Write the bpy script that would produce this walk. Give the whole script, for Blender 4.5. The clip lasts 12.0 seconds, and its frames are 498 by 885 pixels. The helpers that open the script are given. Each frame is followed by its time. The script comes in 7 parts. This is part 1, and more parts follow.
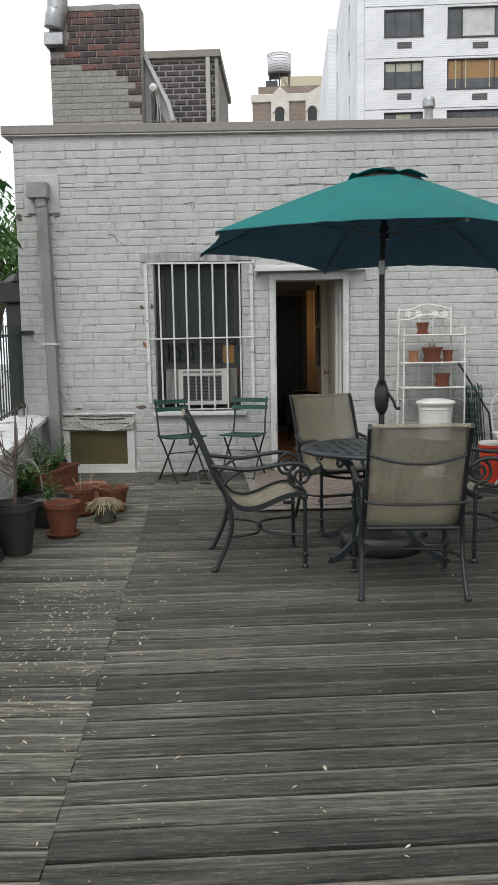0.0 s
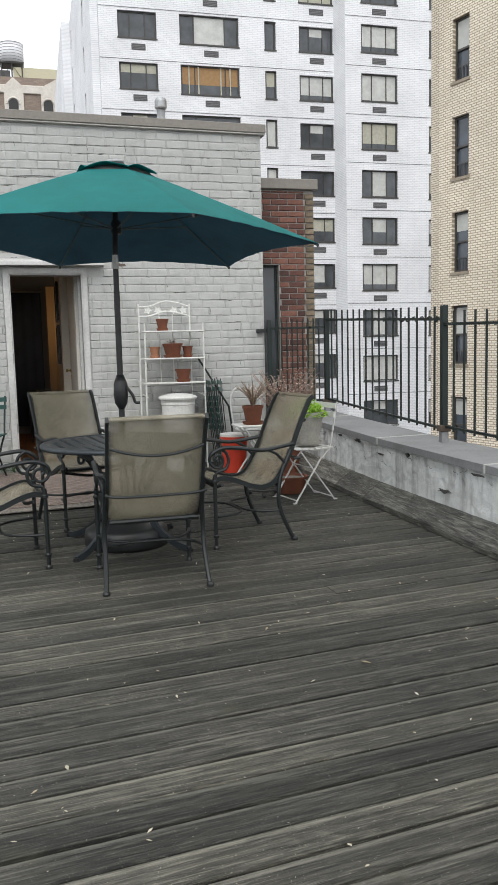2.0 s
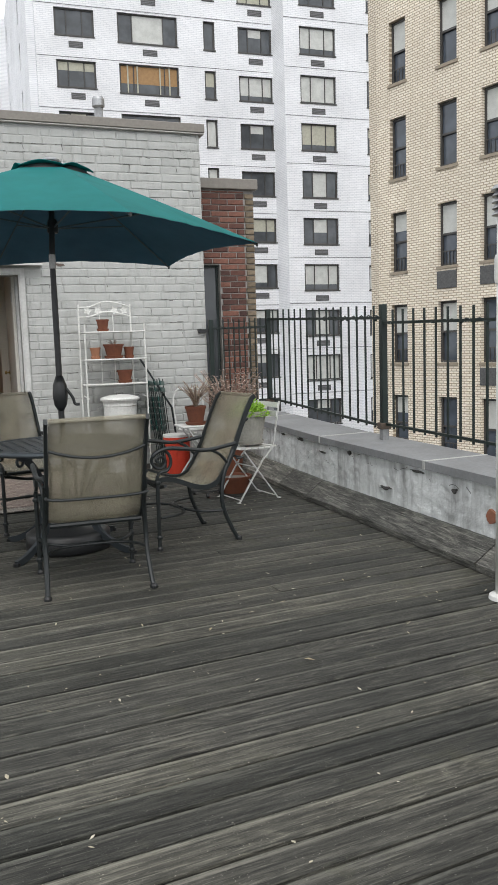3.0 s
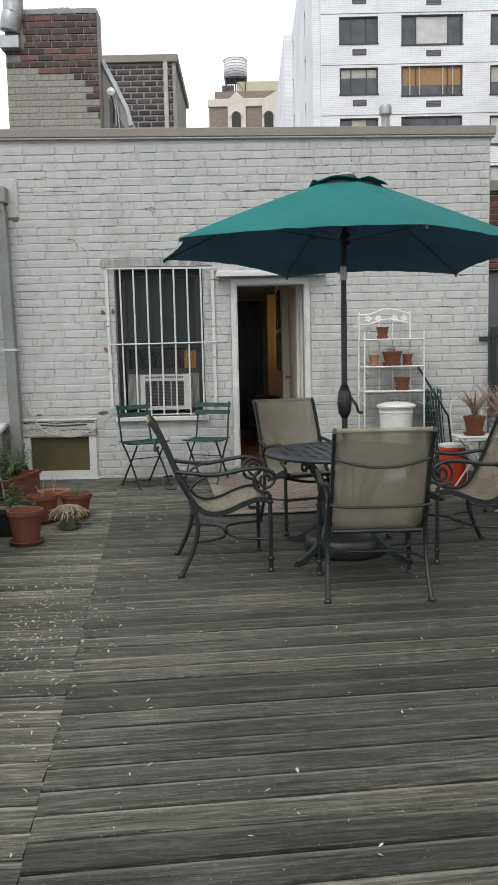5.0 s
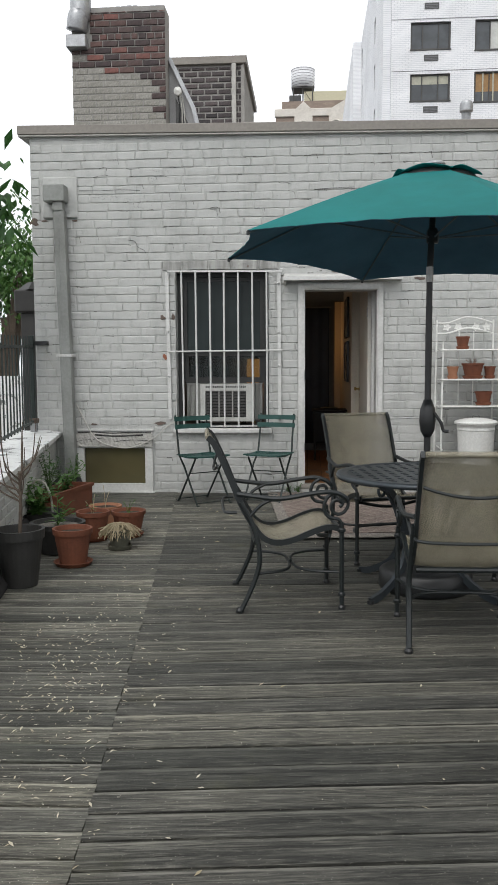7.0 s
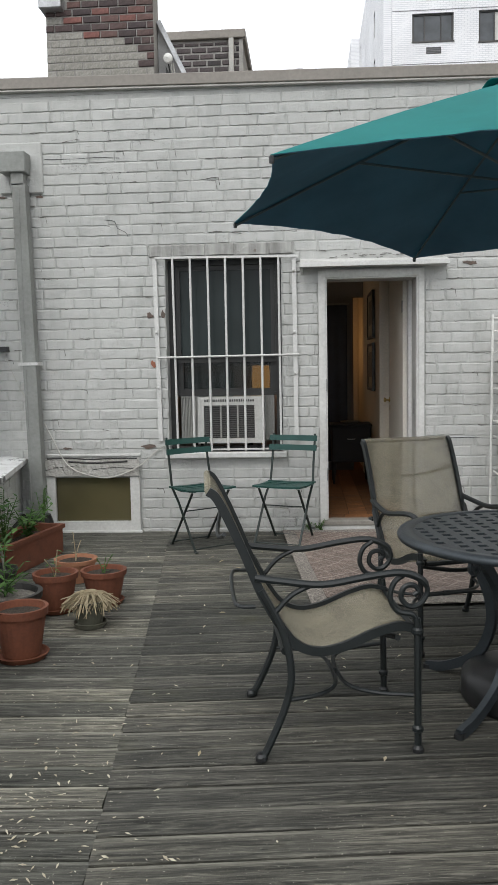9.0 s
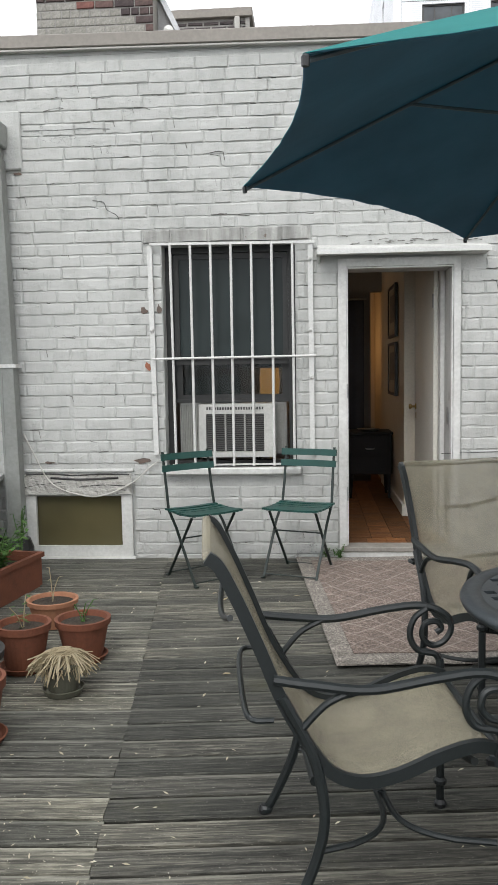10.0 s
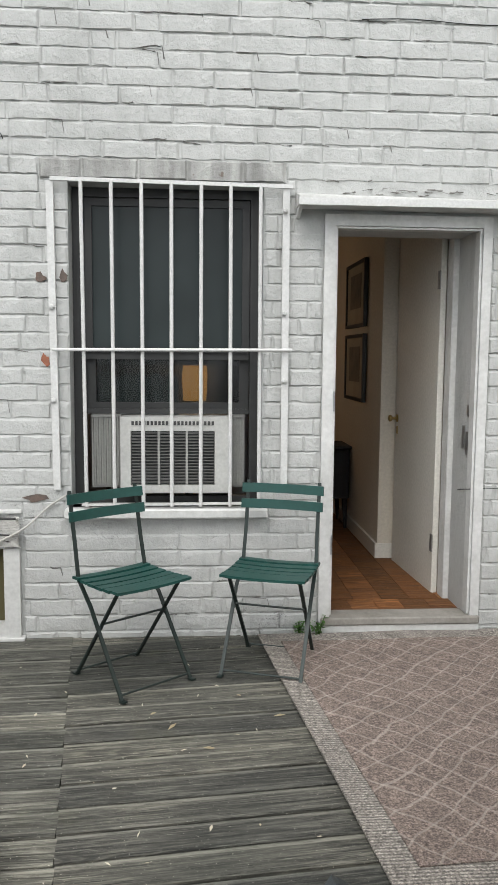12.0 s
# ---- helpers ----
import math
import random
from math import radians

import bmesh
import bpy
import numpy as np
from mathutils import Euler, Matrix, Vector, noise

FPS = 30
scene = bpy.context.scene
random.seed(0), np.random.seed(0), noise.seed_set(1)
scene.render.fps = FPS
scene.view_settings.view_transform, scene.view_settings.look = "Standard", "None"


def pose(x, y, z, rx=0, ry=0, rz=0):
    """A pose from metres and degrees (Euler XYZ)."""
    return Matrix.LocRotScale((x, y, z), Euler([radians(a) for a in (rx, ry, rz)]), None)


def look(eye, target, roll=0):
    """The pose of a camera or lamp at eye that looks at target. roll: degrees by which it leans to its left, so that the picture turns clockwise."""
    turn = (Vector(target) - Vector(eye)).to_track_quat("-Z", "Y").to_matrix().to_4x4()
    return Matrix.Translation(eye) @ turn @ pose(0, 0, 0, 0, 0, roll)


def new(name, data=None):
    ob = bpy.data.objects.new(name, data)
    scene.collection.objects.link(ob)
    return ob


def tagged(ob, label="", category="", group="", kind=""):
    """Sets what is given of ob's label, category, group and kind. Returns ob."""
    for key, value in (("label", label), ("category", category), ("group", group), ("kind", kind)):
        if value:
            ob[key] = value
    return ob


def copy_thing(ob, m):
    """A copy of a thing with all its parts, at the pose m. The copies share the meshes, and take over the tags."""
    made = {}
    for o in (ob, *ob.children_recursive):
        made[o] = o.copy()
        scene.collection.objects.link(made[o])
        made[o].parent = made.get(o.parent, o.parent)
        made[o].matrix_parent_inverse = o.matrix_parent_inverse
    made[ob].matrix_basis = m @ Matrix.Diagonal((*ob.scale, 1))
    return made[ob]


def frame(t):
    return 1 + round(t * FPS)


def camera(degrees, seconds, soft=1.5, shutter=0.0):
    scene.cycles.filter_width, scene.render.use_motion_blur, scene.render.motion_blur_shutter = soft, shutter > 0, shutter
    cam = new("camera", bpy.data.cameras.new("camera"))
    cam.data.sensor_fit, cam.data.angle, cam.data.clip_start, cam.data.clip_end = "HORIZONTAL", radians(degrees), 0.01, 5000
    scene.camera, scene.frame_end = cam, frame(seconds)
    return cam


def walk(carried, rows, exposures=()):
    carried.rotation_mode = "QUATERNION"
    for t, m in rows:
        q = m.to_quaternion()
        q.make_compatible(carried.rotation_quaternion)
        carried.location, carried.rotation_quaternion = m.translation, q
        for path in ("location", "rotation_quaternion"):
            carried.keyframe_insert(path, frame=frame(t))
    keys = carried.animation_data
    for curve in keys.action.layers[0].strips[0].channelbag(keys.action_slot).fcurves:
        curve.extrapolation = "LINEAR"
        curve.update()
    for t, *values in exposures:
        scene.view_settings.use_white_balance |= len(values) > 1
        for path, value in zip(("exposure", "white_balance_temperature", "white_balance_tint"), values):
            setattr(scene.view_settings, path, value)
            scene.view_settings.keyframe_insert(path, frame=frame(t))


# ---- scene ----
cam = camera(34.2, 12.0)
PATH = [
    (0, (0.485, 0.292, 1.383), (0.385, 2.278, 1.163), -0.9),
    (0.5, (0.487, 0.288, 1.379), (0.497, 2.275, 1.157), -1.0),
    (1, (0.503, 0.283, 1.377), (0.624, 2.266, 1.146), -1.0),
    (1.5, (0.523, 0.282, 1.364), (0.834, 2.244, 1.129), -1.1),
    (2, (0.562, 0.293, 1.345), (1.062, 2.215, 1.113), -1.4),
    (2.5, (0.579, 0.296, 1.34), (1.194, 2.185, 1.107), -1.8),
    (2.7, (0.59, 0.297, 1.335), (1.23, 2.178, 1.101), -1.9),
    (4.3, (0.499, 0.264, 1.393), (0.798, 2.229, 1.169), -1.6),
    (4.5, (0.488, 0.278, 1.378), (0.692, 2.257, 1.164), -1.7),
    (5, (0.454, 0.271, 1.393), (0.453, 2.259, 1.181), -1.2),
    (5.5, (0.432, 0.277, 1.389), (0.373, 2.264, 1.169), -1.0),
    (6, (0.406, 0.34, 1.385), (0.349, 2.327, 1.161), -1.0),
    (6.5, (0.406, 0.56, 1.4), (0.324, 2.547, 1.188), -1.0),
    (7, (0.389, 0.832, 1.391), (0.243, 2.817, 1.204), -0.3),
    (7.2, (0.359, 0.952, 1.379), (0.214, 2.939, 1.195), -0.4),
    (8.8, (0.205, 2.257, 1.398), (0.029, 4.242, 1.221), -0.7),
    (9, (0.187, 2.429, 1.421), (0.043, 4.416, 1.246), -1.0),
    (9.5, (0.161, 2.839, 1.442), (0.018, 4.826, 1.265), -0.8),
    (10, (0.096, 3.292, 1.462), (-0.059, 5.278, 1.282), -0.9),
    (10.5, (-0.024, 3.716, 1.444), (-0.17, 5.703, 1.27), -0.7),
    (11, (-0.123, 4.179, 1.452), (-0.346, 6.159, 1.273), -0.1),
    (11.5, (-0.271, 4.584, 1.499), (-0.369, 6.572, 1.306), -0.6),
    (12, (-0.362, 5.03, 1.519), (-0.22, 7.014, 1.308), 0.5),
]
walk(cam, [(t, look(eye, target, roll)) for t, eye, target, roll in PATH],
     [(0, -0.2), (2.5, -0.05), (5.0, -0.15), (6.0, -0.08), (6.5, 0.08), (7.0, -0.2), (9.5, 0.04), (10.5, 0.40), (11.5, 0.27), (12, 0.33)])

# ---- world and light ----
scene.view_settings.exposure = 0.0
world = bpy.data.worlds.new("overcast")
scene.world = world
world.use_nodes = True
wn, wl = world.node_tree.nodes, world.node_tree.links
wn.clear()
sky = wn.new("ShaderNodeTexSky")
sky.sky_type, sky.sun_disc = "NISHITA", False
sky.sun_elevation, sky.sun_rotation = radians(50), radians(197)
sky.dust_density, sky.air_density = 4.0, 1.0
hsv = wn.new("ShaderNodeHueSaturation")
hsv.inputs["Saturation"].default_value = 0.12
veil = wn.new("ShaderNodeMix")
veil.data_type = "RGBA"
veil.inputs["Factor"].default_value = 0.8
veil.inputs["B"].default_value = (11.2, 11.5, 11.9, 1)
bg = wn.new("ShaderNodeBackground")
bg.inputs["Strength"].default_value = 0.145
wo = wn.new("ShaderNodeOutputWorld")
wl.new(sky.outputs[0], hsv.inputs["Color"])
wl.new(hsv.outputs[0], veil.inputs["A"])
wl.new(veil.outputs["Result"], bg.inputs["Color"])
wl.new(bg.outputs[0], wo.inputs["Surface"])

sun_data = bpy.data.lights.new("sun", "SUN")
sun_data.energy, sun_data.angle, sun_data.color = 1.1, radians(35), (1.0, 0.97, 0.93)
sun = new("sun", sun_data)
sun.matrix_world = look((0, 0, 0), (0.25, 0.8, -1.0))

lamp_data = bpy.data.lights.new("room_lamp", "POINT")
lamp_data.energy, lamp_data.color, lamp_data.shadow_soft_size = 2.8, (1.0, 0.52, 0.20), 0.1
room_lamp = new("room_lamp", lamp_data)
room_lamp.location = (0.35, 13.0, 1.75)
lamp2_data = bpy.data.lights.new("floor_lamp_bulb", "POINT")
lamp2_data.energy, lamp2_data.color, lamp2_data.shadow_soft_size = 3.0, (1.0, 0.80, 0.58), 0.08
lamp2 = new("floor_lamp_bulb", lamp2_data)
lamp2.location = (-0.335, 11.7, 1.66)


# ---- materials ----
def clear_mat(name):
    m = bpy.data.materials.new(name)
    m.use_nodes = True
    nt = m.node_tree
    return m, nt, nt.nodes["Principled BSDF"]


def ramp(nt, fac, stops):
    r = nt.nodes.new("ShaderNodeValToRGB")
    el = r.color_ramp.elements
    el[0].position, el[0].color = stops[0][0], (*stops[0][1], 1)
    el[1].position, el[1].color = stops[-1][0], (*stops[-1][1], 1)
    for p, c in stops[1:-1]:
        e = el.new(p)
        e.color = (*c, 1)
    nt.links.new(fac, r.inputs[0])
    return r.outputs[0]


def coords(nt, scale=(1, 1, 1), shift=None):
    tc = nt.nodes.new("ShaderNodeTexCoord")
    mp = nt.nodes.new("ShaderNodeMapping")
    mp.inputs["Scale"].default_value = scale
    nt.links.new(tc.outputs["Object"], mp.inputs["Vector"])
    if shift is not None:
        nt.links.new(shift, mp.inputs["Location"])
    return mp.outputs[0]


def tex_noise(nt, vec, scale, detail=5, rough=0.6):
    n = nt.nodes.new("ShaderNodeTexNoise")
    n.inputs["Scale"].default_value, n.inputs["Detail"].default_value, n.inputs["Roughness"].default_value = scale, detail, rough
    nt.links.new(vec, n.inputs["Vector"])
    return n.outputs["Fac"]


def mixc(nt, fac, a, b, mode="MIX"):
    m = nt.nodes.new("ShaderNodeMix")
    m.data_type, m.blend_type = "RGBA", mode
    for sock, v in ((m.inputs["Factor"], fac), (m.inputs["A"], a), (m.inputs["B"], b)):
        if isinstance(v, (int, float)):
            sock.default_value = v
        elif isinstance(v, tuple):
            sock.default_value = (*v, 1)
        else:
            nt.links.new(v, sock)
    return m.outputs["Result"]


def bump(nt, b, height, strength, distance=0.01):
    n = nt.nodes.new("ShaderNodeBump")
    n.inputs["Strength"].default_value, n.inputs["Distance"].default_value = strength, distance
    nt.links.new(height, n.inputs["Height"])
    nt.links.new(n.outputs[0], b.inputs["Normal"])


def rand_socket(nt, island=False):
    return nt.nodes.new("ShaderNodeNewGeometry").outputs["Random Per Island"] if island else nt.nodes.new("ShaderNodeObjectInfo").outputs["Random"]


def surface(name, col, col2=None, rough=0.7, metal=0.0, scale=6.0, fine=60.0, relief=0.2, stretch=(1, 1, 1), dist=0.003, specks=None, speck_at=0.68):
    """Two scales of variation between two colours, and fine relief."""
    m, nt, b = clear_mat(name)
    col2 = col2 or tuple(c * 0.72 for c in col)
    v = coords(nt, stretch)
    n1, n2 = tex_noise(nt, v, scale), tex_noise(nt, v, fine, 3)
    c = ramp(nt, n1, [(0.32, col2), (0.66, col)])
    c = mixc(nt, 0.3, c, ramp(nt, n2, [(0.3, tuple(x * 0.65 for x in col)), (0.7, tuple(min(1, x * 1.2) for x in col))]))
    if specks:
        n3 = tex_noise(nt, v, scale * 2.7, 8, 0.7)
        c = mixc(nt, ramp(nt, n3, [(speck_at, (0, 0, 0)), (speck_at + 0.03, (1, 1, 1))]), c, specks)
    nt.links.new(c, b.inputs["Base Color"])
    b.inputs["Roughness"].default_value, b.inputs["Metallic"].default_value = rough, metal
    bump(nt, b, n2, relief, dist)
    return m


def plank_material(name, dark, light, axis_scale, moss=None, edge=False, x_darken=0.0):
    """Weathered wood with the grain along the long axis."""
    m, nt, b = clear_mat(name)
    rnd = rand_socket(nt)
    mul = nt.nodes.new("ShaderNodeVectorMath")
    mul.operation = "SCALE"
    mul.inputs[0].default_value = (13.0, 7.0, 5.0)
    nt.links.new(rnd, mul.inputs["Scale"])
    v = coords(nt, axis_scale, mul.outputs[0])
    long_x = axis_scale[0] <= axis_scale[1]
    v_ring = coords(nt, (0.8, 6.5, 6.5) if long_x else (6.5, 0.8, 6.5), mul.outputs[0])
    v_hair = coords(nt, (4.0, 120.0, 120.0) if long_x else (120.0, 4.0, 120.0), mul.outputs[0])
    v2 = coords(nt, (1, 1, 1), mul.outputs[0])
    pos = nt.nodes.new("ShaderNodeNewGeometry").outputs["Position"]
    body = tex_noise(nt, v, 0.9, 9, 0.6)
    fleck = tex_noise(nt, v, 2.6, 10, 0.8)
    hair = tex_noise(nt, v_hair, 1.0, 6, 0.7)
    patch = tex_noise(nt, pos, 1.2, 7, 0.68)
    c = ramp(nt, body, [(0.34, dark), (0.50, tuple((x * 0.62 + y * 0.38) for x, y in zip(dark, light))), (0.68, light)])
    c = mixc(nt, 0.58, c, ramp(nt, fleck, [(0.36, tuple(x * 0.35 for x in dark)), (0.49, tuple(x * 1.3 for x in dark)), (0.60, tuple(x * 0.9 for x in light)), (0.68, tuple(x * 2.0 for x in light))]))
    rings = nt.nodes.new("ShaderNodeMath")
    rings.operation = "MULTIPLY"
    rings.inputs[1].default_value = 26.0
    nt.links.new(tex_noise(nt, v_ring, 1.0, 2, 0.45), rings.inputs[0])
    saw = nt.nodes.new("ShaderNodeMath")
    saw.operation = "FRACT"
    nt.links.new(rings.outputs[0], saw.inputs[0])
    ring = ramp(nt, saw.outputs[0], [(0.0, (0.55, 0.55, 0.55)), (0.45, (0.85, 0.85, 0.85)), (0.80, (1.65, 1.62, 1.54)), (1.0, (0.55, 0.55, 0.55))])
    where = ramp(nt, tex_noise(nt, v2, 1.7, 6, 0.65), [(0.42, (0.06, 0.06, 0.06)), (0.62, (0.8, 0.8, 0.8))])
    c = mixc(nt, where, c, mixc(nt, 1.0, c, ring, "MULTIPLY"))
    c = mixc(nt, ramp(nt, hair, [(0.60, (0, 0, 0)), (0.66, (0.7, 0.7, 0.7))]), c, tuple(x * 1.45 for x in light))
    c = mixc(nt, ramp(nt, hair, [(0.36, (0.95, 0.95, 0.95)), (0.42, (0, 0, 0))]), c, tuple(x * 0.4 for x in dark))
    flake = tex_noise(nt, coords(nt, (2.2, 52.0, 52.0) if long_x else (52.0, 2.2, 52.0), mul.outputs[0]), 1.3, 9, 0.7)
    c = mixc(nt, mixc(nt, 1.0, ramp(nt, flake, [(0.56, (0, 0, 0)), (0.60, (0.6, 0.6, 0.6))]), ramp(nt, patch, [(0.40, (0.25, 0.25, 0.25)), (0.56, (1.0, 1.0, 1.0))]), "MULTIPLY"), c, tuple(x * 1.3 for x in light))
    c = mixc(nt, ramp(nt, flake, [(0.38, (0.8, 0.8, 0.8)), (0.43, (0, 0, 0))]), c, tuple(x * 0.6 for x in dark))
    sp_ = tex_noise(nt, pos, 120, 3, 0.7)
    c = mixc(nt, ramp(nt, sp_, [(0.66, (0, 0, 0)), (0.70, (0.9, 0.9, 0.9))]), c, tuple(x * 2.4 for x in light))
    if edge:
        sp = nt.nodes.new("ShaderNodeSeparateXYZ")
        nt.links.new(nt.nodes.new("ShaderNodeTexCoord").outputs["Object"], sp.inputs[0])
        # Pale line on each board's far edge: edge wear and a painted highlight.
        e1 = ramp(nt, sp.outputs["Y"], [(0.0030, (0, 0, 0)), (0.102, (0, 0, 0)), (0.109, (0.8, 0.8, 0.8)), (0.117, (0.8, 0.8, 0.8)), (0.123, (0, 0, 0))])
        wear_highlight = mixc(nt, 1.0, e1, ramp(nt, fleck, [(0.40, (0.15, 0.15, 0.15)), (0.55, (0.95, 0.95, 0.95))]), "MULTIPLY")
        c = mixc(nt, wear_highlight, c, tuple(x * 1.45 for x in light))
    tone = ramp(nt, rnd, [(0.0, (0.58, 0.60, 0.58)), (0.5, (0.90, 0.90, 0.88)), (1.0, (1.36, 1.34, 1.25))])
    c = mixc(nt, 1.0, c, tone, "MULTIPLY")
    c = mixc(nt, 1.0, c, ramp(nt, patch, [(0.30, (0.74, 0.76, 0.75)), (0.5, (0.97, 0.97, 0.96)), (0.70, (1.22, 1.20, 1.15))]), "MULTIPLY")
    # Darkens the boards toward larger x, unevenly through the patch noise.
    if x_darken:
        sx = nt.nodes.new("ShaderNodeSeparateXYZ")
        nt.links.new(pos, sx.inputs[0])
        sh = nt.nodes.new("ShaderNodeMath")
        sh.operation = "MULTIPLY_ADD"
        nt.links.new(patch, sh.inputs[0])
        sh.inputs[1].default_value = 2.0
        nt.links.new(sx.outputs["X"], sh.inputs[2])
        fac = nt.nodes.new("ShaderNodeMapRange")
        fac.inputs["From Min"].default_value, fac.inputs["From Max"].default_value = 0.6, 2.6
        fac.inputs["To Min"].default_value, fac.inputs["To Max"].default_value = 0.0, x_darken
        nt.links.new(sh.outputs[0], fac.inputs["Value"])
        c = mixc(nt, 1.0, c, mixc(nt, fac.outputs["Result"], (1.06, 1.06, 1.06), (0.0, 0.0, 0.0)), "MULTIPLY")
    if moss:
        g = tex_noise(nt, pos, 2.3, 7, 0.7)
        c = mixc(nt, ramp(nt, g, [(0.58, (0, 0, 0)), (0.72, (0.45, 0.45, 0.45))]), c, moss)
    nt.links.new(c, b.inputs["Base Color"])
    nt.links.new(ramp(nt, fleck, [(0.3, (0.55, 0.55, 0.55)), (0.7, (0.85, 0.85, 0.85))]), b.inputs["Roughness"])
    b.inputs["Specular IOR Level"].default_value = 0.3
    bump(nt, b, mixc(nt, 0.5, fleck, hair), 1.0, 0.007)
    return m


def brick_material(name, cols, paint=None, paint_at=0.5, island=False, rough=0.85):
    m, nt, b = clear_mat(name)
    v = coords(nt)
    rnd = rand_socket(nt, island)
    c = ramp(nt, rnd, cols)
    n = tex_noise(nt, v, 30, 5)
    c = mixc(nt, 1.0, c, ramp(nt, n, [(0.3, (0.62, 0.62, 0.62)), (0.7, (1.25, 1.25, 1.25))]), "MULTIPLY")
    if paint:
        big = tex_noise(nt, v, 1.6, 7, 0.7)
        c = mixc(nt, ramp(nt, big, [(paint_at, (0, 0, 0)), (paint_at + 0.05, (1, 1, 1))]), c, paint)
    nt.links.new(c, b.inputs["Base Color"])
    b.inputs["Roughness"].default_value = rough
    bump(nt, b, n, 0.5, 0.004)
    return m


def painted_masonry(name, col, grime, chip=(0.16, 0.13, 0.11), chip_at=0.70, blotch=None, streak=(0.52, 0.80, 0.55)):
    """Thick old paint over masonry: brush relief, grey grime, small chips."""
    m, nt, b = clear_mat(name)
    tc = nt.nodes.new("ShaderNodeNewGeometry")
    v = tc.outputs["Position"]
    big, mid, fine = tex_noise(nt, v, 0.9, 6, 0.65), tex_noise(nt, v, 7, 7, 0.7), tex_noise(nt, v, 70, 4, 0.6)
    sv = nt.nodes.new("ShaderNodeMapping")
    sv.inputs["Scale"].default_value = (3.5, 3.5, 0.5)
    nt.links.new(v, sv.inputs["Vector"])
    drip = tex_noise(nt, sv.outputs[0], 2.5, 6, 0.6)
    c = ramp(nt, big, [(0.3, tuple(x * 0.9 for x in col)), (0.7, col)])
    c = mixc(nt, ramp(nt, mid, [(0.50, (0, 0, 0)), (0.85, (0.7, 0.7, 0.7))]), c, grime)
    c = mixc(nt, ramp(nt, drip, [(streak[0], (0, 0, 0)), (streak[1], (streak[2],) * 3)]), c, grime)
    hv = nt.nodes.new("ShaderNodeMapping")
    hv.inputs["Scale"].default_value = (1.0, 1.0, 2.6)
    nt.links.new(v, hv.inputs["Vector"])
    cr = tex_noise(nt, hv.outputs[0], 2.3, 10, 0.62)
    line = ramp(nt, cr, [(0.496, (0, 0, 0)), (0.5, (1, 1, 1)), (0.504, (0, 0, 0))])
    mask = ramp(nt, tex_noise(nt, hv.outputs[0], 1.3, 4, 0.6), [(0.58, (0, 0, 0)), (0.65, (0.9, 0.9, 0.9))])
    c = mixc(nt, mixc(nt, 1.0, line, mask, "MULTIPLY"), c, tuple(x * 0.3 for x in grime))
    edge = tex_noise(nt, v, 11, 9, 0.75)
    c = mixc(nt, ramp(nt, edge, [(chip_at, (0, 0, 0)), (chip_at + 0.012, (1, 1, 1))]), c, chip)
    if blotch:
        bl = tex_noise(nt, v, 2.6, 10, 0.72)
        c = mixc(nt, ramp(nt, bl, [(0.565, (0, 0, 0)), (0.59, (0.9, 0.9, 0.9))]), c, blotch)
    nt.links.new(c, b.inputs["Base Color"])
    b.inputs["Roughness"].default_value = 0.55
    b.inputs["Specular IOR Level"].default_value = 0.35
    add = nt.nodes.new("ShaderNodeMath")
    add.operation = "MULTIPLY_ADD"
    nt.links.new(mid, add.inputs[0])
    add.inputs[1].default_value = 0.95
    nt.links.new(mixc(nt, 0.45, tex_noise(nt, v, 22, 5, 0.6), tex_noise(nt, v, 55, 4, 0.65)), add.inputs[2])
    bump(nt, b, add.outputs[0], 0.9, 0.012)
    return m


def tiled_brick(name, c1, c2, mortar, w, h, gap, along="X"):
    """Small far bricks as a surface, in metres along the wall and upward."""
    m, nt, b = clear_mat(name)
    tc = nt.nodes.new("ShaderNodeTexCoord")
    sp = nt.nodes.new("ShaderNodeSeparateXYZ")
    cb = nt.nodes.new("ShaderNodeCombineXYZ")
    nt.links.new(tc.outputs["Object"], sp.inputs[0])
    nt.links.new(sp.outputs[along], cb.inputs["X"])
    nt.links.new(sp.outputs["Z"], cb.inputs["Y"])
    t = nt.nodes.new("ShaderNodeTexBrick")
    t.inputs["Color1"].default_value, t.inputs["Color2"].default_value, t.inputs["Mortar"].default_value = (*c1, 1), (*c2, 1), (*mortar, 1)
    for k, val in (("Scale", 1.0), ("Brick Width", w), ("Row Height", h), ("Mortar Size", gap), ("Mortar Smooth", 0.2), ("Bias", 0.0)):
        t.inputs[k].default_value = val
    nt.links.new(cb.outputs[0], t.inputs["Vector"])
    big = tex_noise(nt, cb.outputs[0], 0.25, 7, 0.65)
    c = mixc(nt, 1.0, t.outputs["Color"], ramp(nt, big, [(0.3, (0.86, 0.86, 0.86)), (0.7, (1.1, 1.1, 1.1))]), "MULTIPLY")
    nt.links.new(c, b.inputs["Base Color"])
    b.inputs["Roughness"].default_value = 0.75
    bump(nt, b, t.outputs["Fac"], -0.3, 0.01)
    return m


def glass_material(name, col, rough=0.03, ior=1.5, metal=0.0):
    m, nt, b = clear_mat(name)
    v = coords(nt)
    n = tex_noise(nt, v, 1.1, 3)
    nt.links.new(ramp(nt, n, [(0.35, tuple(x * 0.6 for x in col)), (0.65, col)]), b.inputs["Base Color"])
    b.inputs["Roughness"].default_value, b.inputs["IOR"].default_value, b.inputs["Metallic"].default_value = rough, ior, metal
    return m


